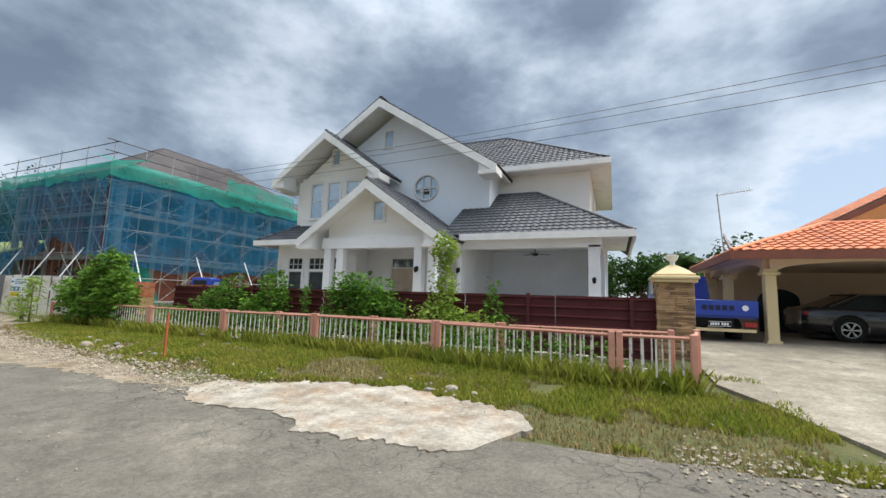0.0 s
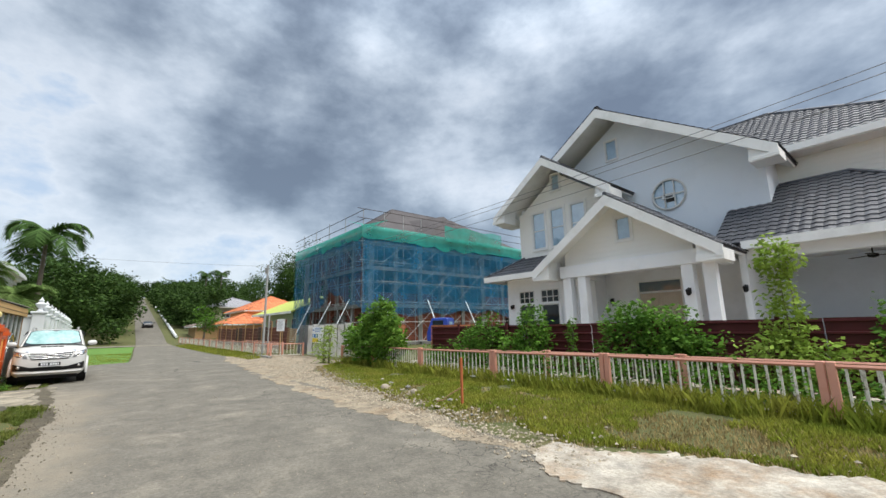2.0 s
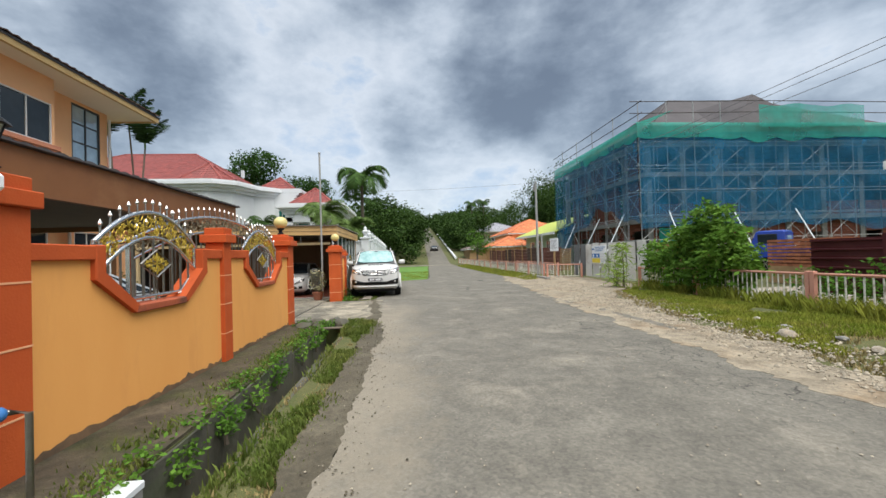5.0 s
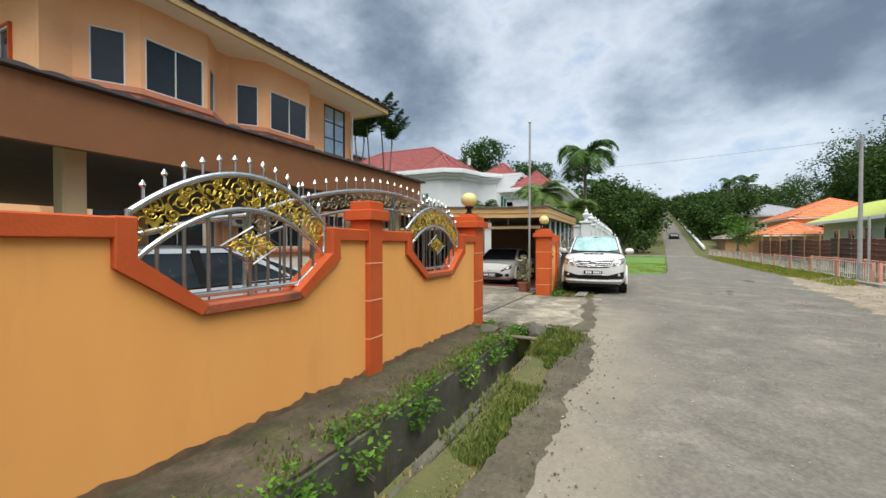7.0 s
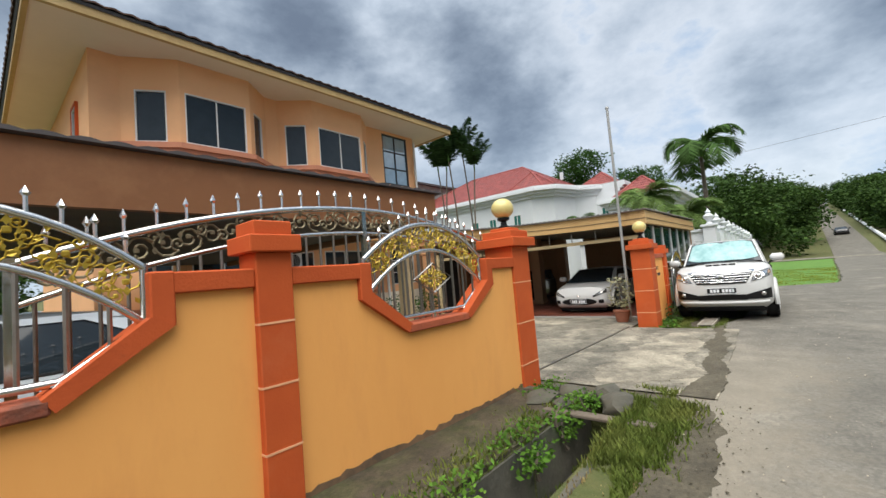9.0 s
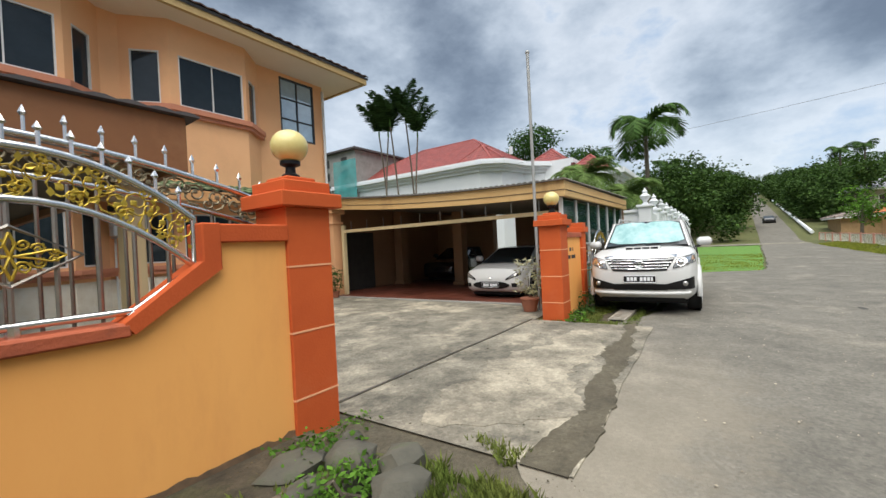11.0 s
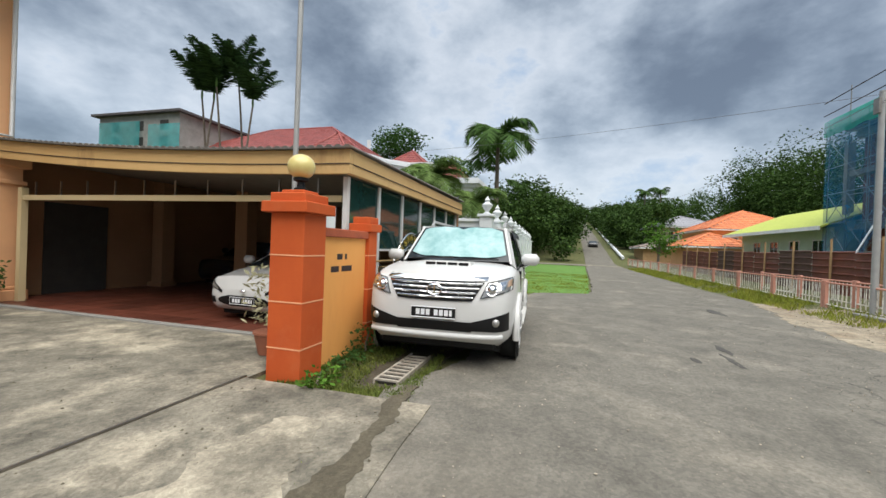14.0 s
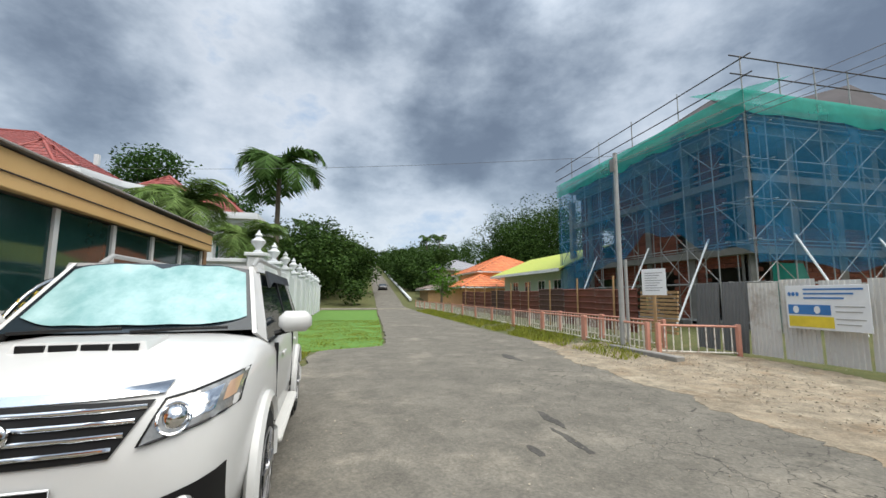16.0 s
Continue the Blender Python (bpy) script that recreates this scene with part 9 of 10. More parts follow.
LEAF_M = leaf_mat("mid_leaf_green", (0.075, 0.17, 0.022), (0.17, 0.30, 0.045), 0.35)
plant("shrub", "large light-green shrub growing through the fence", "shrub", (-18.6, 9.3, 0.0), [((-17.8, 9.3, 2.35), (0.6, 0.45, 0.55), 620), ((-18.4, 9.4, 1.75), (0.8, 0.55, 0.5), 800), ((-17.1, 9.2, 1.45), (0.7, 0.5, 0.5), 700), ((-19.5, 9.5, 1.15), (0.9, 0.6, 0.55), 850), ((-17.5, 9.2, 0.75), (1.0, 0.5, 0.5), 800), ((-20.6, 9.6, 0.85), (0.7, 0.5, 0.5), 420), ((-18.8, 9.3, 0.5), (1.0, 0.5, 0.4), 650), ((-19.2, 9.5, 1.9), (0.45, 0.35, 0.45), 300), ((-16.5, 9.15, 0.95), (0.75, 0.4, 0.6), 560), ((-20.9, 9.6, 1.25), (0.7, 0.5, 0.6), 460), ((-16.9, 9.2, 1.9), (0.4, 0.35, 0.4), 260)], 0.24, LEAF_M, 21, 9, width=0.42)
plant("shrub", "dark green creeper mound on the sheet fence", "shrub", (-12.2, 10.0, 0.2), [((-12.2, 10.0, 1.2), (0.95, 0.5, 0.7), 1300), ((-13.0, 9.95, 0.8), (0.8, 0.45, 0.6), 900)], 0.14, LEAF, 22, 4)
plant("shrub", "leafy creeper climbing the sheet fence", "shrub", (-10.2, 10.0, 0.2), [((-10.2, 9.98, 1.3), (0.65, 0.42, 0.85), 1300), ((-10.8, 9.95, 0.8), (0.85, 0.4, 0.6), 900)], 0.14, LEAF, 23, 4)
plant("shrub", "wide bright green shrub before the sheet fence", "shrub", (-6.6, 10.0, 0.2), [((-6.8, 10.0, 1.2), (1.15, 0.5, 0.75), 2800), ((-6.1, 9.95, 1.0), (0.8, 0.5, 0.6), 1500), ((-7.2, 10.0, 1.75), (0.5, 0.35, 0.45), 400)], 0.14, LEAF, 24, 6)
plant("creeper", "tall creeper wound round a post, yellow-green at its top", "creeper", (-4.2, 10.0, 0.2), [((-4.2, 10.05, 1.4), (0.34, 0.3, 1.3), 1100), ((-4.25, 10.05, 2.75), (0.36, 0.3, 0.45), 600), ((-4.3, 9.9, 0.85), (0.85, 0.45, 0.6), 1000), ((-3.4, 9.9, 0.7), (0.8, 0.4, 0.5), 700)], 0.13, LEAF_Y, 25, 4)
plant("creeper", "thin creeper strand over the sheet fence", "creeper", (-2.85, 10.1, 0.2), [((-2.9, 10.15, 1.2), (0.22, 0.2, 0.75), 380), ((-2.6, 10.0, 0.8), (0.35, 0.25, 0.35), 220)], 0.12, LEAF, 26, 2)
plant("creeper", "thin creeper strand over the sheet fence", "creeper", (-9.0, 10.1, 0.2), [((-9.0, 10.15, 1.2), (0.14, 0.15, 0.65), 260)], 0.11, LEAF, 27, 2)
plant("shrub", "low leafy weeds behind the roadside fence", "shrub", (-6, 8.9, 0.1), [((-0.6 - k * 0.85, 8.45 + 0.07 * k + 0.12 * (k % 2), 0.36 + 0.06 * (k % 3)), (0.7, 0.36, 0.44), 520) for k in range(18)], 0.10, LEAF, 28, 9)
plant("reed_clump", "tall bright grass clump by the site entrance", "shrub", (-22.3, 8.7, -0.1), [((-22.3, 8.7, 0.6), (0.7, 0.5, 0.75), 500), ((-22.0, 8.8, 1.5), (0.25, 0.25, 0.35), 120)], 0.32, LEAF_Y, 29, 5, width=0.14)
plant("shrub", "weeds sprouting by the gate pillar", "weeds", (-22.2, -2.2, -0.2), [((-22.2, -2.35, -0.1), (0.5, 0.2, 0.1), 240), ((-22.9, -2.45, 0.02), (0.45, 0.15, 0.22), 200)], 0.07, LEAF_D, 30, 2)
plant("shrub", "weeds at the foot of the gate pillar", "weeds", (-21.35, -2.25, -0.2), [((-21.4, -2.25, -0.1), (0.28, 0.18, 0.12), 160)], 0.08, LEAF, 31, 1)
plant("weeds", "small ferns at the foot of the gate pillar", "weeds", (-15.8, -2.5, -0.15), [((-15.75, -2.45, -0.05), (0.28, 0.16, 0.14), 200), ((-16.1, -2.55, -0.1), (0.2, 0.15, 0.1), 140)], 0.05, LEAF_M, 32, 1)
for k, (x, n) in enumerate(((-9.6, 160), (-10.4, 230), (-11.1, 120), (-12.0, 200), (-13.2, 120), (-14.2, 190), (-15.0, 200), (-7.6, 150))):
    plant("fern", "small fern growing from the drain wall", "weeds", (x, -1.9, -0.35), [((x, -1.9 + 0.02 * (k % 3), -0.13), (0.26, 0.11, 0.13), n)], 0.065, LEAF if k % 2 else LEAF_M, 40 + k, 1, "drain ferns")
# rocks, planks and debris
def rock(x, y, z, r, seed, material=CONC, label="rough grey stone by the drain", cat="stone", grp="drain stones"):
    rr = random.Random(seed)
    bm = bmesh.new()
    bmesh.ops.create_icosphere(bm, subdivisions=2, radius=r)
    sx, sy, sz = rr.uniform(0.8, 1.4), rr.uniform(0.7, 1.1), rr.uniform(0.5, 0.8)
    for v in bm.verts:
        k = 1 + 0.35 * noise.noise(v.co * (1.6 / r) + Vector((seed, 0, 0)))
        v.co = Vector((v.co.x * sx, v.co.y * sy, v.co.z * sz)) * k + Vector((x, y, z))
    solid("stone", Geo().bm(bm), material, label, cat, grp, smooth=35)


for k, (x, y, r) in enumerate(((-15.35, -2.35, 0.17), (-15.6, -2.1, 0.20), (-15.2, -2.05, 0.13), (-15.75, -1.75, 0.16), (-15.5, -1.55, 0.18), (-15.85, -2.4, 0.12))):
    rock(x, y, g(x, y) + 0.05, r, k + 2, DITCH)
for k, (x, y, r) in enumerate(((-9.3, 5.9, 0.10), (-10.9, 6.1, 0.16), (-11.6, 6.4, 0.12), (-12.1, 6.0, 0.2), (-12.6, 6.5, 0.14), (-2.3, 5.9, 0.16), (-2.6, 5.75, 0.1), (-1.9, 5.8, 0.08), (-8.0, 5.3, 0.06), (-13.4, 6.7, 0.12))):
    rock(x, y, g(x, y) + 0.05, r * 0.6, k + 20, PALE_SLAB if k % 2 else CONC, "pale rubble lump on the grass verge", "rubble", "verge rubble")
solid("drain_plank", Geo().box(-15.15, -2.2, -0.07, -15.02, -1.1, -0.035, 0.008), BARK, "weathered plank laid across the drain's end", "plank")
GRATE = mat("worn_grate", (0.42, 0.39, 0.33), (0.26, 0.22, 0.17), scale=6, rough=0.8)
dg2 = thing("drain_grate", (-22.3, -1.65, -0.2), "pale worn slatted drain grating before the parked car", "grate")
for k in range(9):
    part("grate_bar", Geo().box(-21.72 - k * 0.13, -1.74, -0.16, -21.760 - k * 0.13, -1.49, -0.118), GRATE, dg2)
part("grate_frame", Geo().box(-21.7, -1.765, -0.17, -22.9, -1.74, -0.12).box(-21.7, -1.49, -0.17, -22.9, -1.465, -0.12), GRATE, dg2)
# black plate paints the dark of the pit between the grate bars
part("silt_bed", Geo().box(-21.7, -1.74, -0.2, -22.9, -1.49, -0.135), mat("pit_shade_black", (0.008, 0.007, 0.005), (0.018, 0.015, 0.01), scale=9, rough=0.9), dg2, "black plate standing in for the dark pit below the bars")
stk = thing("marker_stake", (-8.75, 5.75, 0), "rusty orange marker stake with a hanging ribbon", "stake")
part("stake", Geo().box(-8.77, 5.73, -0.1, -8.73, 5.77, 0.95), mat("rust_orange", (0.50, 0.14, 0.05), rough=0.7), stk)
part("ribbon", Geo().tube([(-8.75, 5.72, 0.36), (-8.9, 5.6, 0.25), (-9.05, 5.5, 0.12), (-9.2, 5.45, 0.08)], 0.014, 5), WOOD, stk)


def pot(x, y, z, r, seed, tall, material=LEAF_D, label="clay pot with a leafy house plant"):
    o = thing("potted_plant", (x, y, z), label, "potted plant", "potted plants")
    part("pot", Geo().lathe([(r * 0.7, 0), (r, r * 1.3), (r * 1.08, r * 1.35), (r * 1.08, r * 1.5), (r * 0.9, r * 1.5)], (x, y, z), 14), POT, o, smooth=40)
    rng = np.random.default_rng(seed)
    V, F = leaf_cloud(blob(rng, (0, 0, r * 1.5 + tall * 0.5), (tall * 0.34, tall * 0.34, tall * 0.5), 240), min(0.13, tall * 0.32), rng, width=0.3)
    ob = new("foliage", cloud_mesh("foliage", V, F, material))
    ob.parent = o
    part("stem", Geo().tube([(x, y, z + r), (x + 0.02, y, z + r * 1.5 + tall * 0.5)], 0.012, 5), BARK, o)


for k, (x, y, r, t) in enumerate(((-20.9, -10.9, 0.15, 0.85), (-21.3, -10.8, 0.14, 0.6), (-21.7, -10.9, 0.15, 0.7), (-22.1, -10.75, 0.14, 0.6), (-22.5, -10.8, 0.17, 1.0), (-22.8, -10.7, 0.14, 0.8))):
    pot(x, y, -0.13, r, 60 + k, t)
pot(-22.15, -3.5, -0.13, 0.2, 70, 0.95, leaf_mat("dry_pale_leaf", (0.42, 0.40, 0.26), (0.30, 0.32, 0.16)), "brown pot with a pale dry shrub by the gate pillar")


def palm(name, label, x, y, z, h, n, fl, seed, thick=0.16, droop=1.0, lean=0.0, low=0.2, leaf=None, leafw=0.017, high=1.25):
    """A feather palm: ringed trunk and arching fronds of many leaflets."""
    leaf = leaf or FROND
    o = thing(name, (x, y, z), label, "palm tree", "palm trees")
    part("trunk", Geo().tube([(x + lean * (i / 6) ** 2, y, z - 0.1 + (h + 0.1) * i / 6) for i in range(7)], thick, 10, r1=thick * 0.6), BARK, o, smooth=50)
    part("crown_shaft", Geo().lathe([(thick * 0.62, 0), (thick * 0.8, 0.3), (thick * 0.45, 0.9)], (x + lean, y, z + h - 0.1), 10), FROND, o, smooth=50)
    rng = random.Random(seed)
    top = Vector((x + lean, y, z + h + 0.55))
    for k in range(n):
        a = 2 * math.pi * (k * 0.618) + rng.uniform(-0.2, 0.2)
        e0 = low + (high - low) * ((k * 0.7549 + 0.3 + rng.uniform(0, 0.1)) % 1.0)
        L = fl * rng.uniform(0.85, 1.1)
        d = Vector((math.cos(a), math.sin(a), 0))
        pts = []
        m = 14
        p = top.copy()
        ang = e0
        for i in range(m + 1):
            pts.append(p.copy())
            p = p + (d * math.cos(ang) + Vector((0, 0, math.sin(ang)))) * (L / m)
            ang -= droop * 0.145 * (0.5 + i / m)
        q = Geo()
        q.tube(pts, 0.03 * fl / 2, 4, r1=0.006)
        side = d.cross(Vector((0, 0, 1)))
        for i in range(1, m + 1):
            for sgn in (-1, 1):
                for j in range(3):
                    f = (i - 1 + j / 3) / m
                    b = pts[i - 1].lerp(pts[i], j / 3)
                    t = (pts[i] - pts[i - 1]).normalized()
                    ll = fl * 0.30 * (math.sin(math.pi * min(f * 0.85 + 0.15, 1)) + 0.25) * rng.uniform(0.85, 1.1)
                    tip = b + side * sgn * ll * 0.8 + t * ll * 0.55 - Vector((0, 0, ll * rng.uniform(0.15, 0.55)))
                    w = t * leafw * fl
                    mid = b.lerp(tip, 0.5) + Vector((0, 0, 0.03))
                    q.add([b - w * 0.5, b + w * 0.5, mid + w * 0.6, tip, mid - w * 0.6], [(0, 1, 2, 3, 4)])
        part("frond", q, leaf, o)
    return o


FROND_L = leaf_mat("light_palm_green", (0.12, 0.20, 0.055), (0.20, 0.28, 0.09), 0.3)
palm("palm_tree", "tall royal palm with drooping fronds", -45.5, -4.1, -0.2, 8.7, 12, 3.5, 1, 0.2, 1.45, 0.0, 0.1, None, 0.028, 1.25)
palm("palm_tree", "short feather palm behind the garage canopy", -37.4, -6.2, -0.2, 4.5, 24, 2.2, 2, 0.22, 1.0, 0.0, 0.0, FROND_L)
palm("palm_tree", "short feather palm behind the white wall", -40.5, -4.6, -0.2, 3.6, 24, 2.2, 3, 0.22, 1.0, 0.0, 0.0, FROND_L)
palm("palm_tree", "young feather palm in the villa's garden", -46, -13.5, -0.2, 4.6, 14, 1.9, 4, 0.14, 1.1)
for k, (dx, dy, h) in enumerate(((0, 0, 12.4), (1.1, -0.9, 11.7), (-1.2, 0.8, 12.9), (0.4, 1.9, 11.3), (-0.6, -1.9, 11.9))):
    palm("palm_tree", "slim dark clustering palm behind the peach house", -41.5 + dx, -23.5 + dy, -0.2, h, 8, 3.0, 10 + k, 0.10, 0.36, 0.9 * (-1) ** k, 0.7, FROND_D, 0.026, 1.5)


def tree(x, y, z, h, r, seed, material=LEAF_D, n=1500, size=0.45, label="broad-leaved tree with a dense uneven crown"):
    rng = np.random.default_rng(seed)
    rr = random.Random(seed)
    o = thing("tree", (x, y, z), label, "tree")
    part("trunk", Geo().tube([(x, y, z - 0.3), (x + 0.1, y, z + h * 0.3), (x + 0.2, y + 0.1, z + h * 0.65)], r * 0.07, 8, r1=r * 0.03), BARK, o, smooth=50)
    P = []
    for k in range(9):
        a = rr.uniform(0, 6.28)
        d = rr.uniform(0.1, 0.75) * r
        c = (x + d * math.cos(a), y + d * math.sin(a), z + h * rr.uniform(0.45, 0.88))
        q = r * rr.uniform(0.32, 0.5)
        P.append(blob(rng, c, (q, q, q * 0.75), n // 9, 0.6))
        part("limb", Geo().tube([(x + 0.1, y, z + h * 0.3), ((x + c[0]) / 2, (y + c[1]) / 2, z + h * 0.45), c], r * 0.025, 5, r1=0.02), BARK, o)
    V, F = leaf_cloud(np.vstack(P) - np.array((x, y, z)), size, rng)
    ob = new("crown", cloud_mesh("crown", V, F, material))
    ob.parent = o


tree(-66, 10.6, -0.2, 5.2, 2.4, 101, LEAF, 1400, 0.3, "slender light-green tree beside the fence")
tree(-81, -27.5, 0, 24.5, 7.2, 102, LEAF_D, 8000, 0.55)
tree(-86, -20, 0, 19, 7, 103, LEAF_D, 7000, 0.5)
tree(-72, -24, 0, 14, 6, 104, LEAF_D, 2200, 0.55)
tree(2.5, 38, 0.3, 4.8, 3.4, 105, LEAF_D, 3200, 0.4)
tree(6.0, 37, 0.3, 4.4, 3.2, 106, LEAF, 3200, 0.4)
tree(-1.5, 42, 0.3, 6, 4.0, 107, LEAF_D, 1500, 0.45)
tree(-26, 38, 0.0, 8, 4.5, 108, LEAF_D, 1500, 0.45)
palm("palm_tree", "oil palm behind the neighbour's house", 4.6, 33, 0.3, 3.2, 18, 2.2, 31, 0.25, 1.0)
palm("palm_tree", "palm on the wooded hillside", -86, -6.5, 1.0, 10.5, 18, 2.8, 32, 0.22, 1.1)
palm("palm_tree", "palm on the wooded hillside", -120, 19, 6.0, 9, 18, 2.8, 33, 0.22, 1.1)
palm("palm_tree", "palm on the wooded hillside", -128, 24, 7.0, 9.5, 18, 2.8, 34, 0.22, 1.1)

# woods on the hill and round the place
rng = np.random.default_rng(7)
rr = random.Random(7)
PV, PF, nv = [], [], 0
stands = []
for k in range(64):     # left of the hill road
    stands.append((rr.uniform(-135, -82), rr.uniform(-34, -4.0), rr.uniform(8, 12.5)))
for k in range(26):
    x = -78 - k * 7
    stands.append((x, lerp(x, LX, LL) - rr.uniform(5, 8.5), rr.uniform(8, 12)))
    stands.append((x - 14, lerp(x - 14, RX, RR) + rr.uniform(4.5, 9), rr.uniform(5.5, 9)))
    stands.append((x - 24, lerp(x - 24, RX, RR) + rr.uniform(6, 14), rr.uniform(7, 10)))
for k in range(24):     # hedging the hill road
    x = -88 - k * 6.5
    stands.append((x, lerp(x, LX, LL) - rr.uniform(2.6, 3.8), rr.uniform(6, 9)))
    stands.append((x - 10, lerp(x - 10, RX, RR) + rr.uniform(2.8, 4.2), rr.uniform(4, 6.5)))
for k in range(46):     # right of it
    stands.append((rr.uniform(-230, -112), rr.uniform(24, 85), rr.uniform(8, 13)))
for k in range(14):
    stands.append((rr.uniform(-128, -108), rr.uniform(36, 72), rr.uniform(17, 22)))
for k in range(26):     # far behind the villa and the site
    stands.append((rr.uniform(-120, -70), rr.uniform(-80, -30), rr.uniform(10, 16)))
for k in range(40):
    stands.append((rr.uniform(-60, 60), rr.uniform(52, 90), rr.uniform(6, 10)))
for k in range(30):
    stands.append((rr.uniform(-60, 70), rr.uniform(-70, -38), rr.uniform(6, 9)))
for k in range(20):
    stands.append((-275 - rr.uniform(0, 25), rr.uniform(-40, 60), rr.uniform(7, 10)))
for x, y, h in stands:
    z = g(x, y)
    r = h * rr.uniform(0.34, 0.5)
    m = 7 if h < 15 else 10
    for b in range(m):
        a, d = rr.uniform(0, 6.28), rr.uniform(0, 0.8) * r
        q = r * rr.uniform(0.4, 0.62)
        c = (x + d * math.cos(a), y + d * math.sin(a), z + h * rr.uniform(0.15, 0.9))
        fine = x > -150
        V, F = leaf_cloud(blob(rng, c, (q, q, q * 0.8), (250 if fine else 120) if h < 15 else 420, 0.7), 0.6 if fine else 0.9, rng)
        PV.append(V)
        PF.append(F + nv)
        nv += len(V)
woods = new("woods", cloud_mesh("woods", np.vstack(PV), np.vstack(PF), FAR_GREEN))
tagged(woods, "dense dark green tropical woods covering the hillside", "woods", kind="stuff")

# grass blades on the verges
def blades(name, label, spots, material, seed, hmin, hmax):
    rng = np.random.default_rng(seed)
    x, y = spots(rng)
    keep = np.array([noise.noise((a * 0.7, b * 0.7, seed)) + 0.4 * noise.noise((a * 2.3, b * 2.3, seed)) > -0.16 for a, b in zip(x, y)])
    x, y = x[keep], y[keep]
    z = np.array([gz(a, b) for a, b in zip(x, y)])
    n = len(x)
    h = rng.uniform(hmin, hmax, n)
    a = rng.uniform(0, 2 * np.pi, n)
    lean = rng.uniform(0.1, 0.75, n) * h
    w = 0.006 + 0.008 * rng.random(n)
    V = np.empty((n, 4, 3))
    ca, sa = np.cos(a), np.sin(a)
    b = rng.uniform(0, 2 * np.pi, n)
    V[:, 0] = np.stack([x - sa * w, y + ca * w, z - 0.01], 1)
    V[:, 1] = np.stack([x + sa * w, y - ca * w, z - 0.01], 1)
    V[:, 2] = np.stack([x + ca * lean * 0.4 + sa * w * 0.8, y + sa * lean * 0.4 - ca * w * 0.8, z + h * 0.6], 1)
    V[:, 3] = np.stack([x + ca * lean, y + sa * lean, z + h], 1)
    F = np.arange(4 * n).reshape(n, 4)
    ob = new(name, cloud_mesh(name, V.reshape(-1, 3), F, material))
    return tagged(ob, label, "grass", kind="stuff")


GRASS = leaf_mat("grass_blade", (0.17, 0.225, 0.026), (0.31, 0.30, 0.055), 0.35)
VERGE_G = leaf_mat("dull_grass_blade", (0.09, 0.14, 0.025), (0.19, 0.21, 0.055), 0.3)
LITTER = leaf_mat("leaf_litter", (0.16, 0.12, 0.06), (0.09, 0.075, 0.04), 0.1)
STRAW = leaf_mat("straw_blade", (0.36, 0.28, 0.13), (0.27, 0.22, 0.10), 0.25)


def verge(n, x0, x1, off, top):
    def f(rng):
        x = rng.uniform(x0, x1, n)
        lo = np.interp(x, [-34, -31, -28.5, -23, -20, -17, -13, -9, -5, -1, 0, 2], [8, 9.2, 10.5, 10.4, 7.4, 6.35, 5.6, 5.1, 4.9, 4.7, 4.3, 4.4]) + off
        lo = np.where((x > -5.9) & (x < -0.8), np.interp(x, [-5.9, -5, -4, -3, -1.5, -0.8], [4.7, 5.2, 5.5, 5.5, 5.1, 4.5]) + off, lo)
        y = lo + (top - lo) * rng.random(n) ** 1.15
        return x, y
    return f


blades("grass", "rough green grass on the verge before the fence", verge(150000, -22, 2.2, 0.25, 8.6), GRASS, 3, 0.03, 0.11)
blades("grass", "dry straw-coloured grass on the verge", verge(45000, -22, 2.0, -0.05, 7.4), STRAW, 4, 0.015, 0.08)
blades("grass", "tall grass along the roadside fence", lambda rng: (lambda x: (x, np.interp(x, [-22, -18.3, -14.1, -10.4, -7.1, -3.5, 0, 1.2], [9.5, 9.2, 8.65, 8.42, 8.42, 7.98, 7.28, 7.42]) + rng.normal(0, 0.16, len(x))))(rng.uniform(-22, 1.2, 12000)), GRASS, 5, 0.15, 0.42)
blades("grass", "grass strip between the drain and the lane", lambda rng: (rng.uniform(-15.6, -3, 26000), rng.normal(-1.15, 0.12, 26000)), VERGE_G, 6, 0.02, 0.09)
blades("grass", "grass tuft at the drain's end", lambda rng: (rng.uniform(-16.4, -14.6, 4500), rng.uniform(-1.6, -0.95, 4500)), VERGE_G, 7, 0.04, 0.13)
blades("grass", "thin grass on the earth ledge along the wall", lambda rng: (rng.uniform(-15.7, -6, 9000), rng.normal(-2.08, 0.14, 9000)), VERGE_G, 8, 0.03, 0.09)
blades("grass", "grass beside the gate pillar and the drain grating", lambda rng: (rng.uniform(-24.5, -21.3, 6500), rng.uniform(-2.7, -1.9, 6500)), VERGE_G, 9, 0.02, 0.08)
blades("grass", "grass below the far fence", lambda rng: (rng.uniform(-62, -29.5, 15000), rng.uniform(7.0, 8.4, 15000)), GRASS, 10, 0.06, 0.22)
blades("grass", "moss and grass in the driveway joint", lambda rng: (rng.uniform(-21.6, -19.2, 1500), rng.normal(-1.32, 0.07, 1500)), VERGE_G, 12, 0.02, 0.06)
blades("grass", "mown lawn blades beside the lane", lambda rng: (lambda x: (x, np.interp(x, LX, LL) - 0.15 - rng.random(len(x)) ** 1.3 * 4))(rng.uniform(-48, -28.5, 26000)), GRASS, 13, 0.03, 0.08)
blades("grass", "dry litter on the earth ledge", lambda rng: (rng.uniform(-15.7, -6, 20000), rng.uniform(-2.74, -2.0, 20000)), LITTER, 14, 0.008, 0.03)


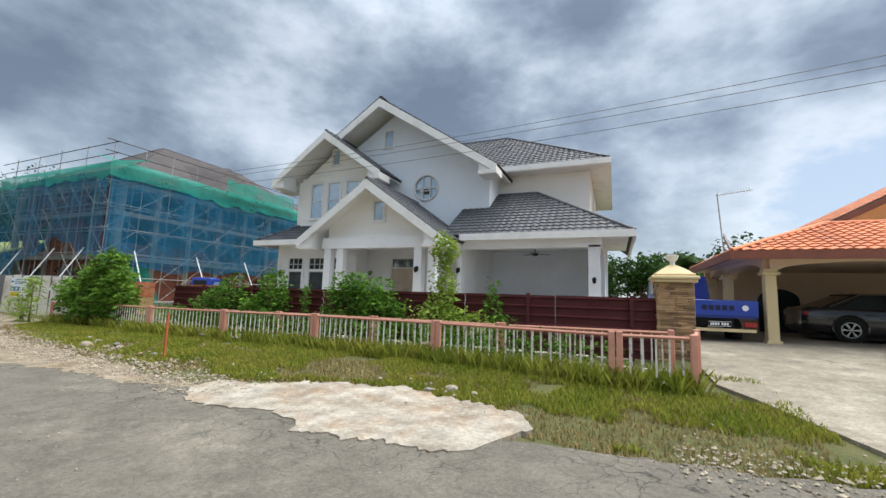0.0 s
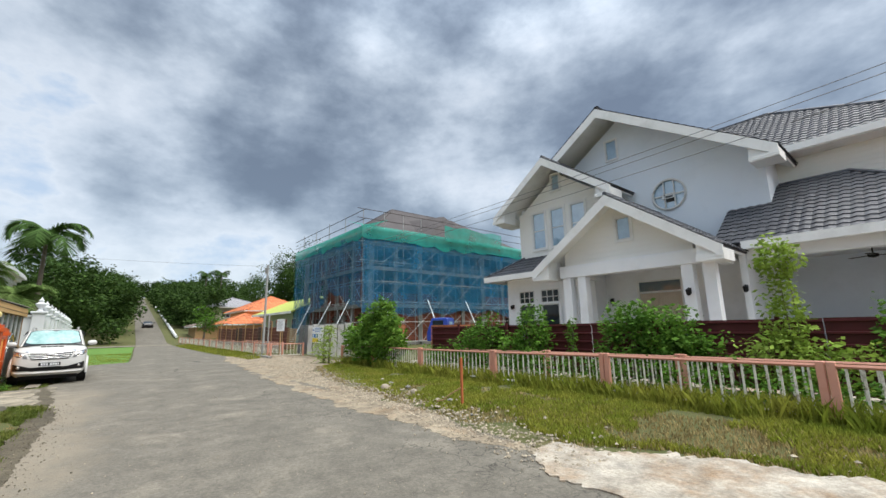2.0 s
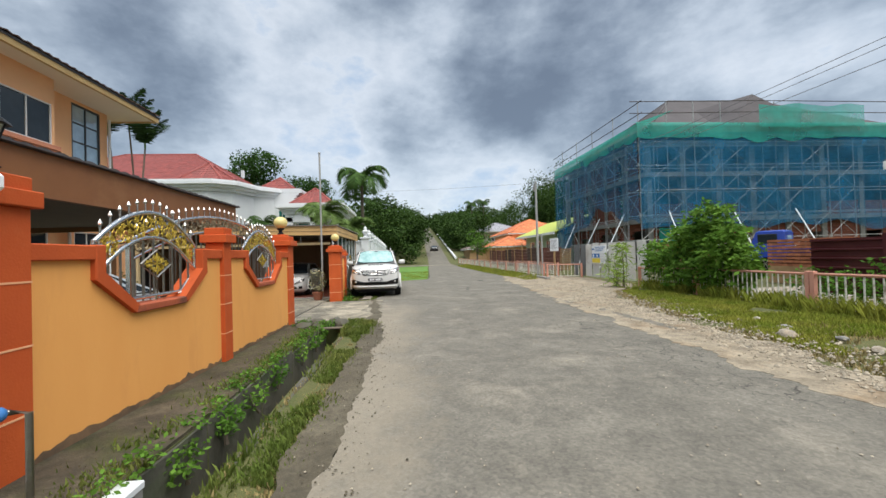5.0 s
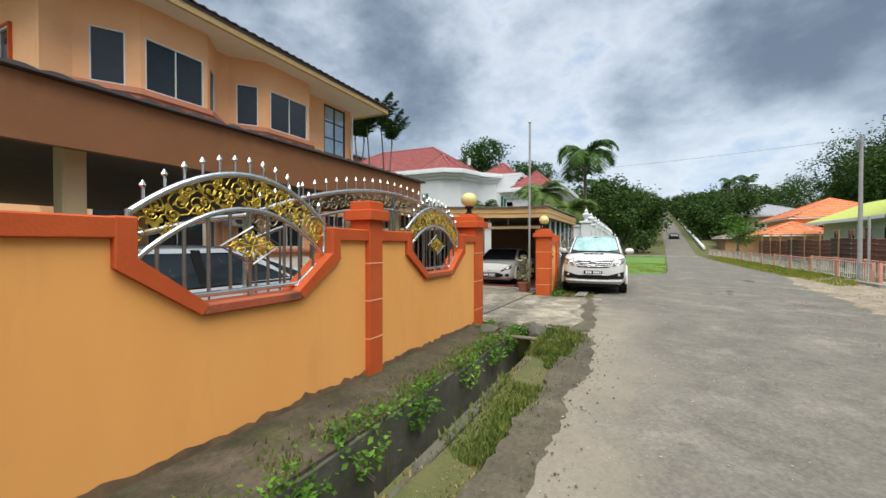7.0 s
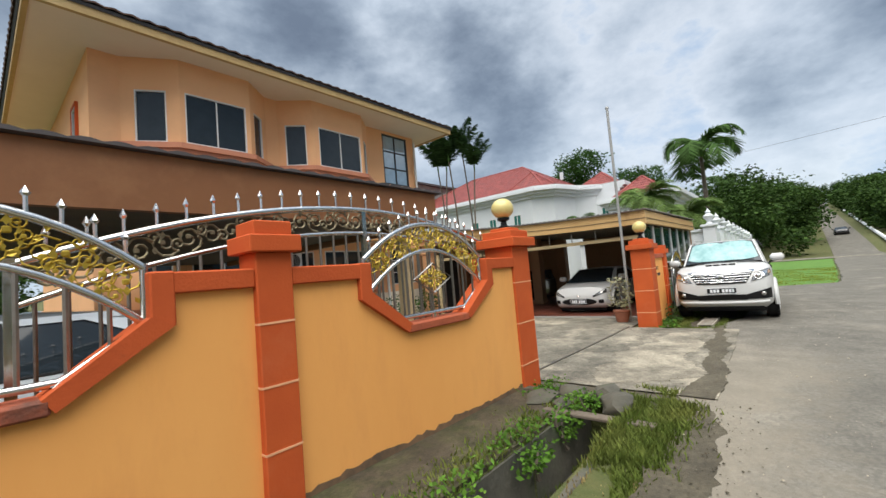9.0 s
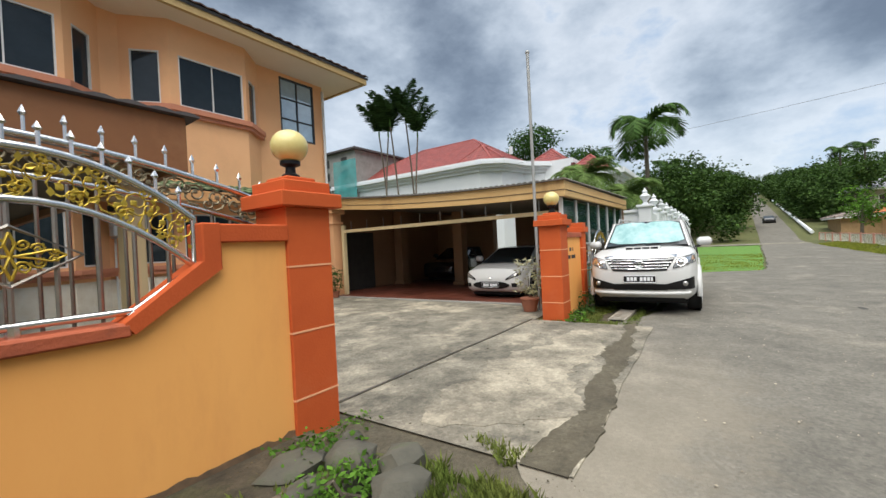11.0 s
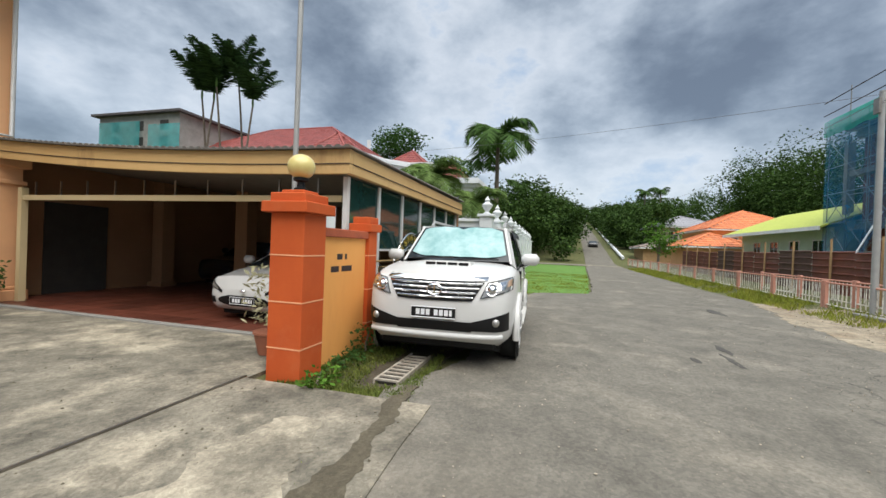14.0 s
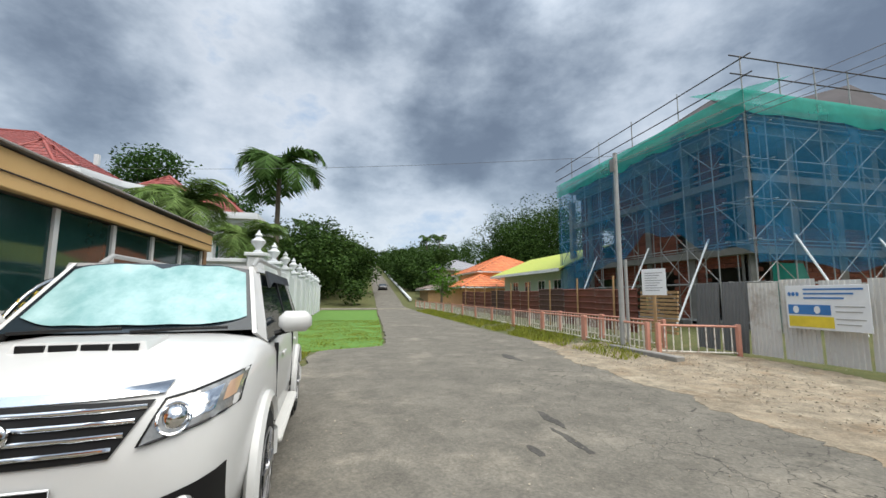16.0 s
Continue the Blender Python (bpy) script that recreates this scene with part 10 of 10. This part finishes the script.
blades("grass", "moss and short grass along the driveway joint", lambda rng: (lambda x: (x, np.interp(x, [-21.6, -19, -17, -16.2], [-1.27, -0.99, -0.88, -0.95]) + rng.normal(0, 0.06, len(x))))(-21.6 + 5.2 * rng.random(7000) ** 1.4), VERGE_G, 19, 0.012, 0.045)


# loose stones along the broken edges of the lane
def stones(name, label, spots, n, material, seed, rmin, rmax):
    rng = np.random.default_rng(seed)
    x, y = spots(rng, n)
    z = np.array([g(a, b) for a, b in zip(x, y)]) + 0.062
    r = rmin + (rmax - rmin) * rng.random(n) ** 3
    base = np.array([(1, 0, 0), (0, 1, 0), (-1, 0, 0), (0, -1, 0), (0, 0, 0.75), (0, 0, -0.6)], float)
    a = rng.uniform(0, 2 * np.pi, n)
    V = base[None] * (r[:, None, None] * rng.uniform(0.6, 1.3, (n, 6, 1)))
    R = V.copy()
    R[:, :, 0] = V[:, :, 0] * np.cos(a)[:, None] - V[:, :, 1] * np.sin(a)[:, None]
    R[:, :, 1] = V[:, :, 0] * np.sin(a)[:, None] + V[:, :, 1] * np.cos(a)[:, None]
    R += np.stack([x, y, z], 1)[:, None]
    tri = np.array([(0, 1, 4), (1, 2, 4), (2, 3, 4), (3, 0, 4), (1, 0, 5), (2, 1, 5), (3, 2, 5), (0, 3, 5)])
    F = (tri[None] + 6 * np.arange(n)[:, None, None]).reshape(-1, 3)
    me = bpy.data.meshes.new(name)
    me.from_pydata(R.reshape(-1, 3).tolist(), [], F.tolist())
    me.materials.append(material)
    me.update()
    return tagged(new(name, me), label, "gravel", kind="stuff")


GRAVEL = mat("pale_gravel", (0.40, 0.35, 0.27), (0.27, 0.23, 0.17), scale=8, rough=0.9, island=0.35)


def along(xa, xb, ya, wid):
    def f(rng, n):
        x = rng.uniform(xa, xb, n)
        return x, np.interp(x, ya[0], ya[1]) + rng.normal(0, 1, n) * np.interp(x, ya[0], wid)
    return f


SHX, SHY = [-34, -31, -28.5, -23, -20, -17, -13, -9, -7], [7.2, 8.6, 10.3, 10.3, 7.6, 6.6, 5.8, 5.2, 4.55]
stones("gravel", "pale loose gravel between the lane and the verge", along(-20, -5, ([-20, -15, -11, -6, -5], [6.3, 5.7, 5.2, 4.5, 4.5]), [0.7, 0.45, 0.35, 0.3, 0.3]), 5200, GRAVEL, 41, 0.008, 0.038)
stones("gravel", "loose rubble along the verge's bare edge", along(-22, -1, (list(reversed([-1, -3, -5, -9, -13, -17, -20, -22])), list(reversed([5.3, 5.8, 5.3, 5.6, 6.2, 7.0, 7.9, 9.0]))), [0.3] * 8), 420, GRAVEL, 42, 0.008, 0.045)
stones("gravel", "gravel scattered round the site entrance", along(-33, -20, ([-33, -28, -20], [7.6, 8.0, 6.8]), [0.5, 1.0, 0.6]), 2600, GRAVEL, 43, 0.008, 0.035)
stones("gravel", "fine grit along the muddy edge of the lane", along(-16.2, 1, ([-16.2, -14, 1], [-0.75, -0.6, -0.7]), [0.16, 0.16, 0.18]), 1500, MUD, 44, 0.004, 0.016)
stones("gravel", "grit scattered over the driveway and the lane", lambda rng, n: (rng.uniform(-26, 1, n), rng.uniform(-1.0, 5.0, n)), 2600, GRAVEL, 45, 0.004, 0.014)
stones("gravel", "crumbled asphalt and gravel before the forecourt", lambda rng, n: (rng.uniform(0.5, 7.0, n), 4.5 + rng.normal(0, 0.35, n)), 2200, GRAVEL, 47, 0.008, 0.032)
stones("gravel", "dark grit and leaf litter on the driveway", lambda rng, n: (rng.uniform(-21.2, -16.3, n), rng.uniform(-9, -0.9, n)), 900, MUD, 46, 0.005, 0.018)


# spiky plant in a clay pot before the bay
def agave(x, y, z):
    o = thing("potted_plant", (x, y, z), "clay pot with a large spiky green plant before the stone cladding", "potted plant", "house plants")
    part("pot", Geo().lathe([(0.14, 0), (0.16, 0.02), (0.20, 0.25), (0.23, 0.27), (0.23, 0.33), (0.19, 0.33), (0.18, 0.28)], (x, y, z), 16), POT, o, smooth=40)
    part("soil", Geo().lathe([(0.18, 0.27), (0.17, 0.285)], (x, y, z), 16), SOIL, o)
    rng = random.Random(5)
    for k in range(22):
        a = k * 2.4 + rng.uniform(-0.3, 0.3)
        e0 = rng.uniform(0.55, 1.45)
        L = rng.uniform(0.55, 0.85)
        d = Vector((math.cos(a), math.sin(a), 0))
        s = Vector((-math.sin(a), math.cos(a), 0))
        q = Geo()
        p, ang, vs = Vector((x, y, z + 0.28)), e0, []
        for i in range(7):
            w = 0.04 * (1 - (i / 6) ** 2) + 0.002
            vs += [p - s * w, p + Vector((0, 0, -0.012)), p + s * w]
            p = p + (d * math.cos(ang) + Vector((0, 0, math.sin(ang)))) * (L / 6)
            ang -= 0.09
        q.add(vs, [(i * 3 + j, i * 3 + j + 1, i * 3 + j + 4, i * 3 + j + 3) for i in range(6) for j in range(2)])
        part("leaf", q, LEAF, o)
    return o


agave(-17.9, -10.75, -0.13)

# low creeper over the drain's inner edge and the stones at its end
plant("creeper", "low leafy creeper along the drain's mossy edge", "creeper", (-11, -2.0, -0.1), [((-15.3 + k * 0.52, -1.98 + 0.05 * math.sin(k * 2.1), g(-15.3 + k * 0.52, -2) + 0.09), (0.36, 0.13, 0.07), (130, 70, 150, 40, 110, 20)[k % 6]) for k in range(22)], 0.055, LEAF, 51, 3)
plant("creeper", "leafy creeper over the stones at the drain's end", "creeper", (-15.5, -2.2, -0.15), [((-15.5, -2.35, -0.02), (0.3, 0.28, 0.1), 260), ((-15.4, -1.85, 0.0), (0.25, 0.2, 0.09), 200)], 0.06, LEAF, 52, 2)
blades("grass", "bright long grass beside the drain's end", lambda rng: (rng.uniform(-15.9, -13.6, 7000), rng.normal(-1.12, 0.13, 7000)), VERGE_G, 15, 0.04, 0.15)
blades("grass", "dry grass litter between the drain and the mud", lambda rng: (rng.uniform(-15.6, -3, 12000), rng.normal(-1.08, 0.15, 12000)), STRAW, 16, 0.008, 0.04)
blades("grass", "mossy grass round the drain grating", lambda rng: (rng.uniform(-23.6, -21.2, 9000), np.where(rng.random(9000) < 0.7, rng.uniform(-2.75, -1.95, 9000), rng.normal(-1.33, 0.05, 9000))), VERGE_G, 17, 0.02, 0.07)
blades("grass", "mossy grass at the strip's end", lambda rng: (rng.normal(-21.42, 0.12, 4000), rng.uniform(-2.6, -1.3, 4000)), VERGE_G, 18, 0.02, 0.06)
